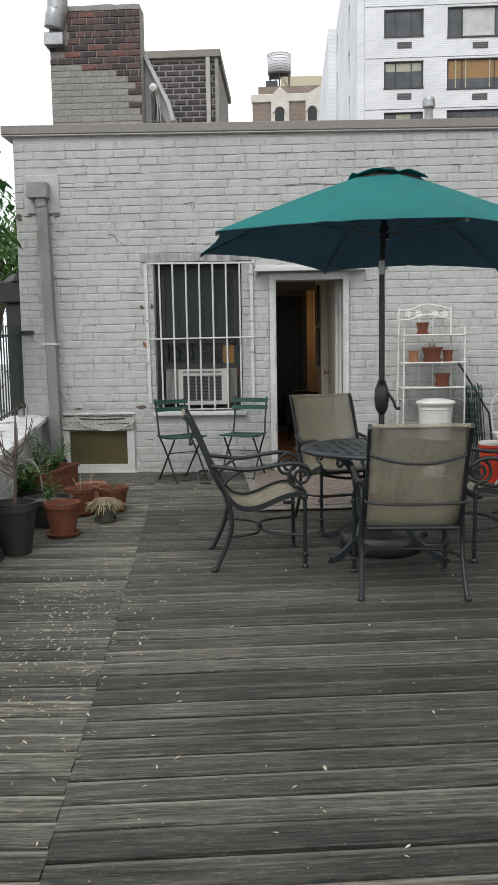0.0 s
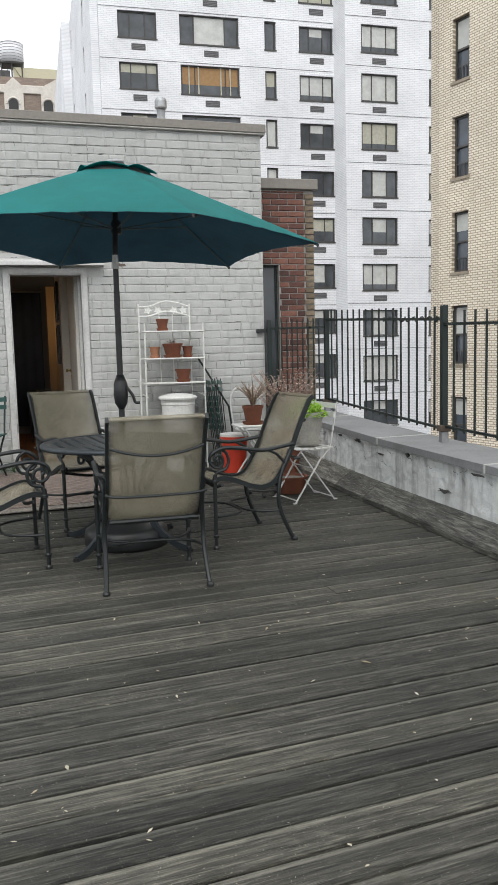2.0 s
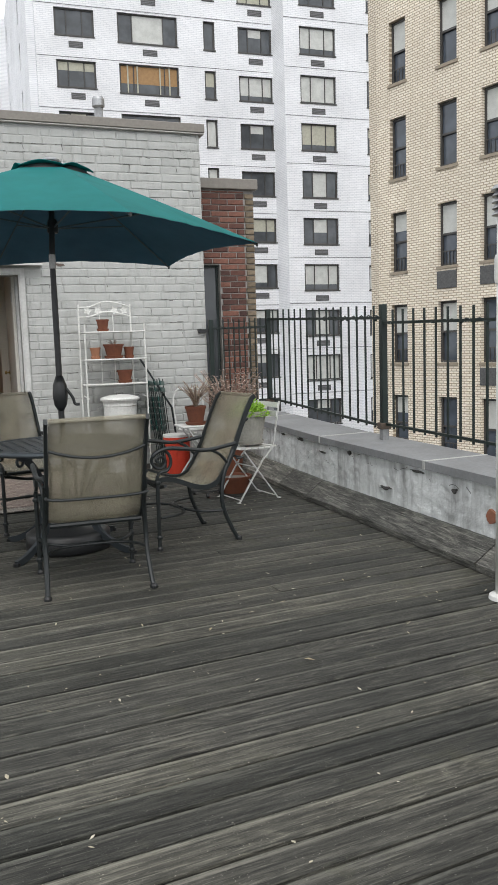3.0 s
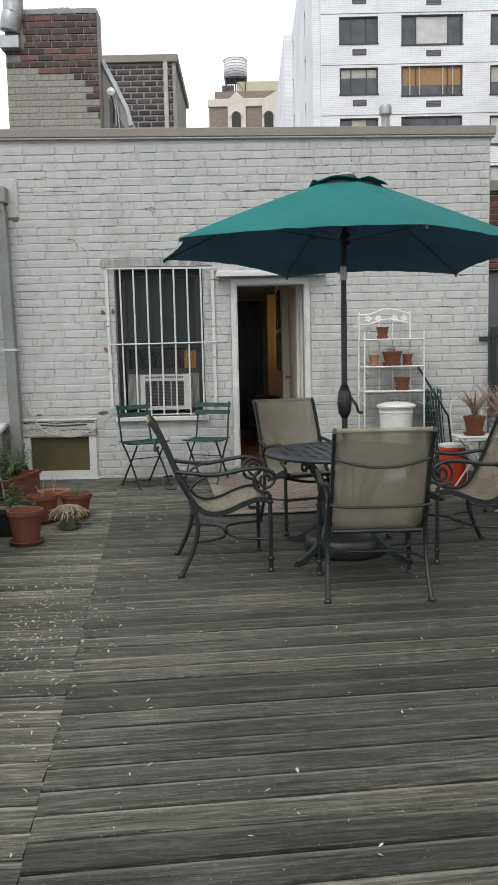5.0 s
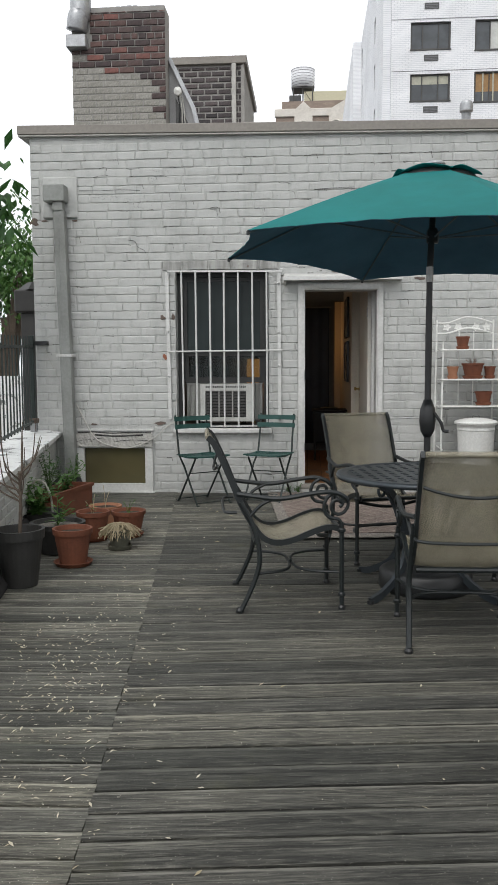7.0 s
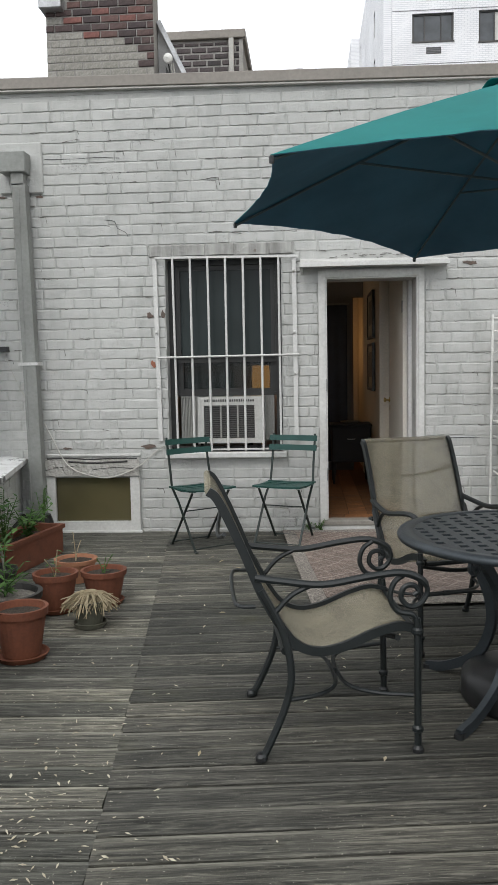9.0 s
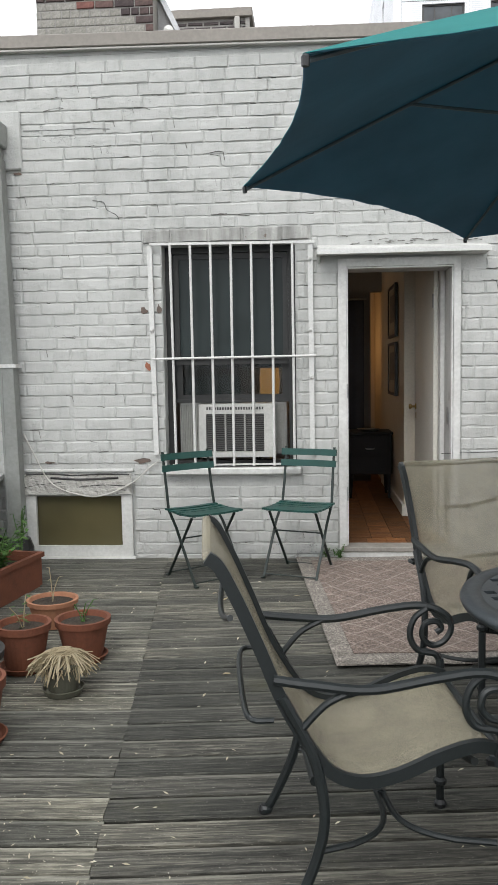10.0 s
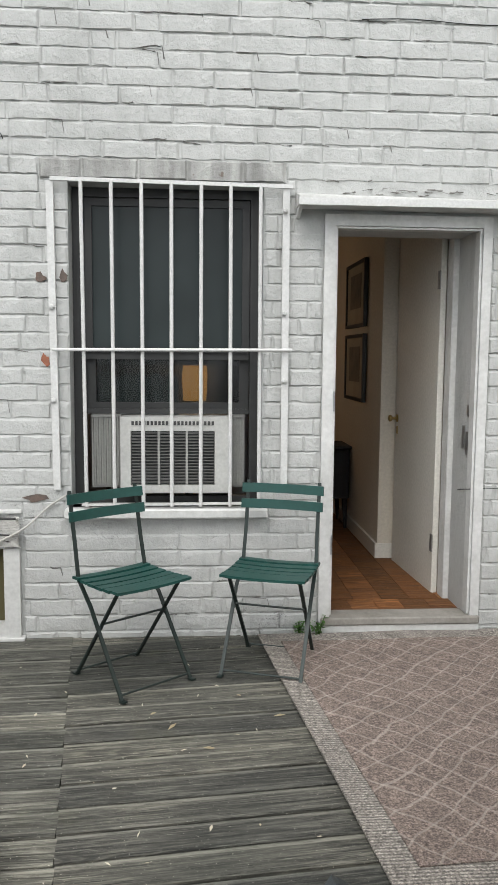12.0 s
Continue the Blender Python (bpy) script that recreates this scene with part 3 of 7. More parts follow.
class Geo:
    """Collects vertices and faces of one mesh."""

    def __init__(self):
        self.v, self.f = [], []

    def add(self, verts, faces):
        n = len(self.v)
        self.v += [tuple(p) for p in verts]
        self.f += [tuple(i + n for i in q) for q in faces]
        return self

    def box(self, x0, x1, y0, y1, z0, z1, bev=0.0, m=None):
        if bev <= 0:
            vs = [(x, y, z) for z in (z0, z1) for y in (y0, y1) for x in (x0, x1)]
            fs = [(0, 2, 3, 1), (4, 5, 7, 6), (0, 1, 5, 4), (1, 3, 7, 5), (3, 2, 6, 7), (2, 0, 4, 6)]
        else:
            b = min(bev, (x1 - x0) / 2.1, (y1 - y0) / 2.1, (z1 - z0) / 2.1)
            vs, idx = [], {}
            for ix, (xa, sx) in enumerate(((x0, 1), (x1, -1))):
                for iy, (ya, sy) in enumerate(((y0, 1), (y1, -1))):
                    for iz, (za, sz) in enumerate(((z0, 1), (z1, -1))):
                        idx[ix, iy, iz] = len(vs)
                        vs += [(xa, ya + sy * b, za + sz * b), (xa + sx * b, ya, za + sz * b), (xa + sx * b, ya + sy * b, za)]
            g = idx
            fs = []
            for ix in (0, 1):
                q = [g[ix, 0, 0], g[ix, 1, 0], g[ix, 1, 1], g[ix, 0, 1]]
                fs.append(tuple(q if ix else q[::-1]))
            for iy in (0, 1):
                q = [g[0, iy, 0] + 1, g[1, iy, 0] + 1, g[1, iy, 1] + 1, g[0, iy, 1] + 1]
                fs.append(tuple(q if not iy else q[::-1]))
            for iz in (0, 1):
                q = [g[0, 0, iz] + 2, g[1, 0, iz] + 2, g[1, 1, iz] + 2, g[0, 1, iz] + 2]
                fs.append(tuple(q if iz else q[::-1]))
            for a in (0, 1):
                for c in (0, 1):
                    fs.append((g[a, c, 0], g[a, c, 0] + 1, g[a, c, 1] + 1, g[a, c, 1]))
                    fs.append((g[a, 0, c], g[a, 1, c], g[a, 1, c] + 2, g[a, 0, c] + 2))
                    fs.append((g[0, a, c] + 1, g[1, a, c] + 1, g[1, a, c] + 2, g[0, a, c] + 2))
                    for e in (0, 1):
                        fs.append((g[a, c, e], g[a, c, e] + 1, g[a, c, e] + 2))
        if m is not None:
            vs = [m @ Vector(p) for p in vs]
        return self.add(vs, fs)

    def tube(self, pts, r, sides=8, closed=False, flat=None, cap=True):
        """A bar swept along points; flat=(a, b) makes its section a rectangle."""
        pts = [Vector(p) for p in pts]
        n = len(pts)
        rs = list(r) if isinstance(r, (list, tuple)) else [r] * n
        vs, ref = [], None
        for i, p in enumerate(pts):
            a = pts[(i - 1) % n] if closed or i else p
            b = pts[(i + 1) % n] if closed or i < n - 1 else p
            t = (b - a).normalized()
            if ref is None:
                ref = Vector((0, 0, 1)) if abs(t.z) < 0.9 else Vector((0, 1, 0))
            side = t.cross(ref)
            side = side.normalized() if side.length > 1e-6 else Vector((1, 0, 0))
            ref = side.cross(t).normalized()
            if flat:
                for sx, sz in ((-1, -1), (1, -1), (1, 1), (-1, 1)):
                    vs.append(p + side * sx * flat[0] / 2 + ref * sz * flat[1] / 2)
            else:
                for k in range(sides):
                    an = 2 * math.pi * k / sides
                    vs.append(p + (side * math.cos(an) + ref * math.sin(an)) * rs[i])
        s = 4 if flat else sides
        fs = []
        for i in range(n if closed else n - 1):
            j = (i + 1) % n
            for k in range(s):
                l = (k + 1) % s
                fs.append((i * s + k, i * s + l, j * s + l, j * s + k))
        if cap and not closed:
            fs += [tuple(range(s))[::-1], tuple((n - 1) * s + k for k in range(s))]
        return self.add(vs, fs)

    def lathe(self, profile, sides=24, centre=(0, 0, 0), squash=1.0):
        cx, cy, cz = centre
        vs = [(cx + rr * math.cos(2 * math.pi * k / sides), cy + squash * rr * math.sin(2 * math.pi * k / sides), cz + z) for rr, z in profile for k in range(sides)]
        fs = [(i * sides + k, i * sides + (k + 1) % sides, (i + 1) * sides + (k + 1) % sides, (i + 1) * sides + k) for i in range(len(profile) - 1) for k in range(sides)]
        if profile[0][0] > 1e-4:
            fs.append(tuple(range(sides))[::-1])
        if profile[-1][0] > 1e-4:
            fs.append(tuple((len(profile) - 1) * sides + k for k in range(sides)))
        return self.add(vs, fs)

    def sheet(self, rows, thick=0.0):
        """A grid of points, made thick along its own normals when asked."""
        h, w = len(rows), len(rows[0])
        flatp = [Vector(p) for r in rows for p in r]
        fs = [(i * w + j, i * w + j + 1, (i + 1) * w + j + 1, (i + 1) * w + j) for i in range(h - 1) for j in range(w - 1)]
        if not thick:
            return self.add(flatp, fs)
        nr = []
        for i in range(h):
            for j in range(w):
                a = flatp[min(i + 1, h - 1) * w + j] - flatp[max(i - 1, 0) * w + j]
                b = flatp[i * w + min(j + 1, w - 1)] - flatp[i * w + max(j - 1, 0)]
                c = b.cross(a)
                nr.append(c.normalized() if c.length > 1e-9 else Vector((0, 0, 1)))
        m = len(flatp)
        vs = flatp + [p - q * thick for p, q in zip(flatp, nr)]
        fs += [tuple(k + m for k in q[::-1]) for q in fs]
        rim = [j for j in range(w)] + [i * w + w - 1 for i in range(1, h)] + [(h - 1) * w + j for j in range(w - 2, -1, -1)] + [i * w for i in range(h - 2, 0, -1)]
        for k, a in enumerate(rim):
            b = rim[(k + 1) % len(rim)]
            fs.append((b, a, a + m, b + m))
        return self.add(vs, fs)

    def leaf(self, p, way, up, length, width, fold=0.12):
        p, way = Vector(p), Vector(way).normalized()
        s = way.cross(Vector(up))
        s = s.normalized() if s.length > 1e-5 else Vector((1, 0, 0))
        u = s.cross(way)
        a, b = p + way * length * 0.45 - u * fold * length * 0.3, p + way * length - u * fold * length
        return self.add([p, a + s * width / 2, b, a - s * width / 2, a + u * width * 0.12], [(0, 1, 4), (1, 2, 4), (2, 3, 4), (3, 0, 4)])

    def mesh(self, name, mats, smooth=False):
        return mesh_of(name, self.v, self.f, mats, smooth)


def part(name, geo, material, parent=None, label="", smooth=False, kind="", at=None):
    """One mesh object under a thing or a part."""
    ob = new(name, geo.mesh(name, material, smooth) if isinstance(geo, Geo) else geo)
    if at is not None:
        ob.matrix_basis = at
    if parent is not None:
        ob.parent = parent
    return tagged(ob, label=label, kind=kind)


def thing(name, m, label, category, group="", kind=""):
    ob = new(name)
    ob.empty_display_size = 0.05
    ob.matrix_basis = m
    return tagged(ob, label, category, group, kind)


def on_floor(x, y, turn=0.0, lift=0.0):
    return pose(x, y, floor_z(y) + lift, 0, 0, turn)


def spline(pts, n=6):
    """A smooth curve through the points."""
    p = [Vector(q) for q in pts]
    p = [p[0] * 2 - p[1]] + p + [p[-1] * 2 - p[-2]]
    out = []
    for i in range(1, len(p) - 2):
        for k in range(n):
            t = k / n
            out.append(0.5 * ((2 * p[i]) + (p[i + 1] - p[i - 1]) * t + (2 * p[i - 1] - 5 * p[i] + 4 * p[i + 1] - p[i + 2]) * t * t + (-p[i - 1] + 3 * p[i] - 3 * p[i + 1] + p[i + 2]) * t ** 3))
    out.append(p[-2])
    return out


def holed(x0, x1, z0, z1, y0, y1, holes):
    """A wall slab in x and z from y0 to y1, with openings through it."""
    g = Geo()
    xs = sorted({x0, x1, *[h[0] for h in holes], *[h[1] for h in holes]})
    zs = sorted({z0, z1, *[h[2] for h in holes], *[h[3] for h in holes]})
    xs, zs = [x for x in xs if x0 <= x <= x1], [z for z in zs if z0 <= z <= z1]

    def solid(i, j):
        if not (0 <= i < len(xs) - 1 and 0 <= j < len(zs) - 1):
            return False
        cx, cz = (xs[i] + xs[i + 1]) / 2, (zs[j] + zs[j + 1]) / 2
        return not any(h[0] < cx < h[1] and h[2] < cz < h[3] for h in holes)

    idx = {}

    def vid(i, j, k):
        if (i, j, k) not in idx:
            idx[i, j, k] = len(g.v)
            g.v.append((xs[i], (y0, y1)[k], zs[j]))
        return idx[i, j, k]

    for i in range(len(xs) - 1):
        for j in range(len(zs) - 1):
            if solid(i, j):
                g.f.append((vid(i, j, 0), vid(i + 1, j, 0), vid(i + 1, j + 1, 0), vid(i, j + 1, 0)))
                g.f.append((vid(i, j, 1), vid(i, j + 1, 1), vid(i + 1, j + 1, 1), vid(i + 1, j, 1)))
                for di, dj, a, b in ((-1, 0, (i, j), (i, j + 1)), (1, 0, (i + 1, j + 1), (i + 1, j)), (0, -1, (i + 1, j), (i, j)), (0, 1, (i, j + 1), (i + 1, j + 1))):
                    if not solid(i + di, j + dj):
                        g.f.append((vid(*a, 0), vid(*b, 0), vid(*b, 1), vid(*a, 1)))
    return g


def brick_rects(x0, x1, z0, z1, course, length, gap, holes, seed, header=0.0, soft=False):
    rng = random.Random(seed)
    out, row, z = [], 0, z0
    while z < z1 - 0.02:
        za, zb = z + gap / 2, min(z + course, z1) - gap / 2
        spans = [(x0, x1)]
        for h in holes:
            if za < h[3] - 0.004 and zb > h[2] + 0.004:
                spans = [q for a, b in spans for q in ((a, min(b, h[0])), (max(a, h[1]), b)) if q[1] - q[0] > 0.02]
        head = header and row % 6 == 3
        ln = length / 2 if head else length
        off = (row % 2) * length / 2 + (ln / 2 if head else 0)
        x, shift = x0 - off, 0.0
        while x < x1:
            nxt = rng.uniform(-0.05, 0.05) * length
            xa, xb = x + gap / 2 + shift, x + ln - gap / 2 + nxt
            shift = nxt
            for a, b in spans:
                ca, cb = max(xa, a + 0.002), min(xb, b - 0.002)
                if cb - ca > 0.025:
                    out.append((ca, cb, za, zb))
            x += ln
            if soft:
                ln = length * rng.choice((1, 1, 1, 0.5, 1.5, 0.85, 1.12))
        z, row = z + course, row + 1
    return out


def brick_geo(w, h, proud, bev, rng, wob=0.003):
    """A brick's face and sloped sides, its middle at the origin, its face toward -y."""
    j = lambda s: rng.uniform(-s, s)
    o = [(-w / 2, 0.0, -h / 2), (w / 2, 0.0, -h / 2), (w / 2, 0.0, h / 2), (-w / 2, 0.0, h / 2)]
    i = [(x * (1 - 2 * bev / w) + j(wob), -proud + j(proud * 0.3), z * (1 - 2 * bev / h) + j(wob)) for x, _, z in o]
    mid = (j(0.2) * w, -proud * 1.1, j(0.1) * h)
    return Geo().add(o + i + [mid], [(4, 5, 8), (5, 6, 8), (6, 7, 8), (7, 4, 8), (0, 1, 5, 4), (1, 2, 6, 5), (2, 3, 7, 6), (3, 0, 4, 7)])


def painted_brick_geo(w, h, proud, bev, rng, wob=0.003):
    """A brick rounded by many coats of paint: uneven outline, soft top, sharper foot, lumpy face."""
    j = lambda s: rng.uniform(-s, s)
    nx = 5 if w > 0.15 else 4
    base = [(-w / 2 + w * k / nx, -h / 2) for k in range(nx + 1)] + [(-w / 2 + w * k / nx, h / 2) for k in range(nx, -1, -1)]
    tilt, lean = j(0.0014), j(0.0008)
    side, low, high = bev * rng.uniform(0.9, 2.6), bev * rng.uniform(0.4, 0.9), bev * rng.uniform(1.0, 2.2)
    outer, inner = [], []
    for x, z in base:
        end = abs(abs(x) - w / 2) < 1e-6
        outer.append((x, 0.0, z))
        ix = x - math.copysign(side, x) + j(wob) if end else x + j(wob)
        iz = z + (low if z < 0 else -high) + j(wob * 0.9)
        inner.append((ix, -proud * rng.uniform(0.85, 1.12) + tilt * x / w + lean * z / h, iz))
    mid = [(-w / 2 + w * (k + 0.5) / (nx - 1) * 0.8 + w * 0.05, -proud * rng.uniform(0.95, 1.25), j(0.18) * h) for k in range(nx - 1)]
    n = len(base)
    fs = [(k, (k + 1) % n, n + (k + 1) % n, n + k) for k in range(n)]
    m0 = 2 * n
    lowr, highr = [n + k for k in range(nx + 1)], [n + 2 * nx + 1 - k for k in range(nx + 1)]
    for row, flip in ((lowr, False), (highr, True)):
        for k in range(nx):
            a = m0 + max(0, min(nx - 2, k - (1 if k > 0 else 0)))
            b = m0 + max(0, min(nx - 2, k))
            tri = (row[k], row[k + 1], b) if a == b else (row[k], row[k + 1], b, a)
            fs.append(tri[::-1] if flip else tri)
    fs.append((lowr[0], m0, highr[0]))
    fs.append((lowr[nx], highr[nx], m0 + nx - 2))
    return Geo().add(outer + inner + mid, fs)


def lay_bricks(rects, m, material, parent, near, proud, bev, seed, name="brick", limit=300, jitter=0.0, island_mat=None, wob=0.003, build=brick_geo):
    """Bricks near the walk as parts, the rest joined into one mesh."""
    rng = random.Random(seed)
    order = sorted(rects, key=lambda r: (r[0] + r[1] - 2 * near[0]) ** 2 + (r[2] + r[3] - 2 * near[1]) ** 2)
    shared, rest = {}, Geo()
    for k, (xa, xb, za, zb) in enumerate(order):
        w, h = round(xb - xa, 3), round(zb - za, 3)
        at = m @ Matrix.Translation(((xa + xb) / 2, rng.uniform(-jitter, jitter), (za + zb) / 2))
        if k < limit:
            key = (w, h, rng.randrange(8))
            if key not in shared:
                shared[key] = build(w, h, proud, bev, rng, wob).mesh("brick", material)
            ob = new(name, shared[key])
            ob.parent, ob.matrix_basis = parent, at
        else:
            g = build(w, h, proud, bev, rng, wob)
            rest.add([at @ Vector(p) for p in g.v], g.f)
    if rest.v:
        part("bricks_beyond", rest, island_mat or material, parent, kind="stuff")


# ---- the structure ----
WALL_Y = 9.06
ground = part("ground", Geo().box(-900, 900, -900, 900, -16.5, -16.0), M_GROUND, label="grey asphalt street level far below the terrace", kind="structure")


def seam_x(y):
    return -0.192 - (y - 2.27) * 0.1135


def left_x(y):
    return -2.22 + (WALL_Y - y) * 0.175


def right_x(y):
    return 3.16 + (6.8 - y) * 0.03


deck = thing("floor", pose(0, 0, 0), "weathered grey timber roof deck of long boards", "deck", kind="structure")
sub = Geo()
ys = [-4.0, 2.5, 6.5, WALL_Y]
# Sheet below the boards, coloured near-black as the shade in their gaps.
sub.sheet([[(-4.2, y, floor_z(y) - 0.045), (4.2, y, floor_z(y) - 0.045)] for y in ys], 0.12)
part("deck_base", sub, M_NEAR_BLACK, deck, "near-black sheet giving the gaps between boards their shade")

wall = thing("wall_north", pose(0, 0, 0), "white-painted brick wall of the house, paint cracked and chipped", "wall", kind="structure")
HOLES = [(-0.955, -0.012, 0.765, 2.345), (0.352, 1.072, 0.11, 2.155), (-1.93, -1.285, 0.185, 0.555)]
BED = [(-1.09, 0.10, 2.36, 2.455), (0.29, 1.135, 0.10, 2.225), (-2.0, -1.2, 0.0, 0.757), (-2.325, -1.965, 2.885, 3.30), (-0.99, 0.02, 0.70, 0.77), (0.15, 1.30, 2.2, 2.30)]
part("wall_body", holed(-2.42, 3.05, -0.6, 3.66, WALL_Y, WALL_Y + 0.3, HOLES), M_WALL, wall)
part("wall_side", Geo().box(2.75, 3.05, WALL_Y + 0.3, 14.0, -0.6, 3.66), M_WALL, wall)
part("wall_side", Geo().box(-2.42, -2.15, WALL_Y + 0.3, 14.0, -0.6, 3.66), M_WALL, wall)
part("wall_back", Geo().box(-2.45, 3.05, 14.0, 14.3, -0.6, 3.66), M_HALL, wall)
M_LINTEL = painted_masonry("grimy_lintel_paint", (0.43, 0.43, 0.41), (0.13, 0.13, 0.12), chip_at=0.64, streak=(0.40, 0.66, 0.8))
part("lintel", Geo().box(-1.085, 0.095, WALL_Y - 0.006, WALL_Y + 0.05, 2.362, 2.452), M_LINTEL, wall, "grimy grey lintel course over the window")
rl = random.Random(41)
x = -1.088
for wd in (0.20, 0.27, 0.235, 0.27, 0.208):
    part("lintel_stone", painted_brick_geo(wd - 0.006, 0.094, 0.012, 0.007, rl, 0.004), M_LINTEL, wall, at=pose(x + wd / 2, WALL_Y - 0.005, 2.407 + rl.uniform(-0.002, 0.002)))
    x += wd
part("window_sill", Geo().box(-0.985, 0.02, WALL_Y - 0.07, WALL_Y + 0.1, 0.715, 0.765, 0.008), M_TRIM, wall, "white-painted stone sill")
roof = part("roof", Geo().box(-2.42, 3.05, WALL_Y + 0.05, 14.3, 3.661, 3.72), M_COPING, label="flat roof of the house", kind="structure")
coping = thing("coping", pose(0, 0, 0), "taupe metal coping along the top of the white wall", "coping", kind="structure")
tilt = Matrix.Translation((3.05, 0, 3.63)) @ Matrix.Rotation(radians(0.72), 4, "Y") @ Matrix.Translation((-3.05, 0, -3.63))
part("fascia", Geo().box(-2.53, 3.10, WALL_Y - 0.055, WALL_Y + 0.35, 3.645, 3.735, 0.006), M_COPING, coping, at=tilt)
part("drip_edge", Geo().box(-2.525, 3.095, WALL_Y - 0.045, WALL_Y + 0.3, 3.628, 3.644, 0.003), M_COPING_LIP, coping, at=tilt)
part("wall_wedge", Geo().add([(-2.42, WALL_Y + q, z) for q in (0, 0.3) for z in (3.662, 3.70)] + [(1.5, WALL_Y + q, 3.662) for q in (0, 0.3)], [(0, 4, 1), (2, 3, 5), (1, 4, 5, 3), (0, 1, 3, 2)]), M_WALL, wall)

# downspout
spout = thing("downspout", pose(0.03, 0, 0), "grey metal rain downspout with a hopper box on the white wall", "downspout")
part("back_plate", Geo().box(-2.325, -1.965, WALL_Y - 0.03, WALL_Y - 0.002, 2.895, 3.30, 0.01), M_WALL, spout, "white-painted patch plate")
part("hopper", Geo().box(-2.275, -2.06, WALL_Y - 0.17, WALL_Y - 0.031, 3.035, 3.20, 0.008), M_SPOUT, spout)
neck = Geo().tube([(-2.14, WALL_Y - 0.10, 3.034), (-2.135, WALL_Y - 0.10, 2.94)], 0, flat=(0.10, 0.09))
part("outlet", neck, M_SPOUT, spout)
part("pipe", Geo().tube([(-2.13, WALL_Y - 0.095, 2.95), (-2.10, WALL_Y - 0.095, 1.6), (-2.075, WALL_Y - 0.095, 0.26)], 0, flat=(0.108, 0.10)), M_SPOUT, spout)
part("pipe_strap", Geo().box(-2.19, -2.02, WALL_Y - 0.155, WALL_Y - 0.03, 1.50, 1.525), M_BARS, spout)
part("pipe_seam", Geo().box(-2.135, -2.125, WALL_Y - 0.149, WALL_Y - 0.142, 0.3, 2.9), M_SPOUT, spout)
part("boot", Geo().lathe([(0.12, 0), (0.125, 0.15), (0.10, 0.22)], 16, (-2.075, WALL_Y - 0.14, 0.05)), M_BLACK, spout, "black rubber boot at the foot")

part("boot_flashing", Geo().box(-2.215, -2.015, WALL_Y - 0.24, WALL_Y - 0.012, 0.062, 0.13, 0.012), M_BLACK, spout, "black rubber flashing at the foot")

# window with sashes
win = thing("window_1", pose(0, 0, 0), "tall dark sash window behind white bars, with an air conditioner in its lower half", "window", kind="structure")
wf = holed(-0.953, -0.014, 0.767, 2.343, WALL_Y + 0.12, WALL_Y + 0.18, [(-0.90, -0.065, 0.80, 2.30)])
part("window_frame", wf, M_SASH_AND_ROOM, win, "dark painted frame")
up = thing("sash", pose(0, 0, 0), "", "")
up.parent = win
part("sash_frame", holed(-0.898, -0.067, 1.50, 2.298, WALL_Y + 0.14, WALL_Y + 0.17, [(-0.86, -0.105, 1.545, 2.26)]), M_SASH_AND_ROOM, up)
part("pane", Geo().box(-0.862, -0.103, WALL_Y + 0.153, WALL_Y + 0.157, 1.543, 2.262), M_OPAQUE_GLASS, up, "opaque dark glass, coloured like the dim room behind")
lo = thing("sash", pose(0, 0, 0), "", "")
lo.parent = win
part("sash_frame", holed(-0.898, -0.067, 1.222, 1.56, WALL_Y + 0.175, WALL_Y + 0.205, [(-0.85, -0.115, 1.28, 1.515)]), M_SASH_AND_ROOM, lo)
part("pane", Geo().box(-0.852, -0.113, WALL_Y + 0.188, WALL_Y + 0.192, 1.278, 1.517), M_GLASS, lo).visible_shadow = False

part("meeting_rail", Geo().box(-0.898, -0.067, WALL_Y + 0.128, WALL_Y + 0.139, 1.535, 1.56), M_SASH_AND_ROOM, win)
part("meeting_rail", Geo().box(-0.898, -0.067, WALL_Y + 0.128, WALL_Y + 0.139, 1.225, 1.25), M_SASH_AND_ROOM, win)
cu = thing("curtain", pose(0, 0, 0), "grey sheer curtain hanging behind the upper sash", "curtain")
part("panel", Geo().sheet([[(-0.93 + 0.9 * k / 60, WALL_Y + 0.27 + 0.002 * math.sin(k * 0.5), z) for k in range(61)] for z in (1.47, 1.8, 2.32)], 0.002), M_CURTAIN, cu)
part("rod", Geo().tube([(-0.95, WALL_Y + 0.27, 2.33), (-0.02, WALL_Y + 0.27, 2.33)], 0.008), M_STEEL, cu)
cu = thing("curtain", pose(0, 0, 0), "short lace cafe curtain low in the window", "curtain")
part("panel", Geo().sheet([[(-0.88 + 0.45 * k / 40, WALL_Y + 0.24 + 0.012 * math.sin(k * 0.9), z + 0.012 * math.sin(k * 0.9)) for k in range(41)] for z in (1.2, 1.3, 1.42)], 0.002), M_CURTAIN, cu)
ac = thing("air_conditioner", pose(0, 0, 0), "cream window air conditioner with a louvred back, standing in the window", "air conditioner")
part("casing", holed(-0.716, -0.168, 0.832, 1.215, WALL_Y + 0.02, WALL_Y + 0.4, [(-0.665, -0.245, 0.872, 1.145)]), M_AC, ac)
part("coil", Geo().box(-0.664, -0.246, WALL_Y + 0.06, WALL_Y + 0.09, 0.873, 1.144), M_AC_GRILLE, ac, "dark condenser coil")
for k in range(17):
    z = 0.884 + k * 0.0155
    part("louvre", Geo().box(-0.664, -0.246, WALL_Y + 0.026, WALL_Y + 0.05, z, z + 0.006), M_LOUVRE, ac)
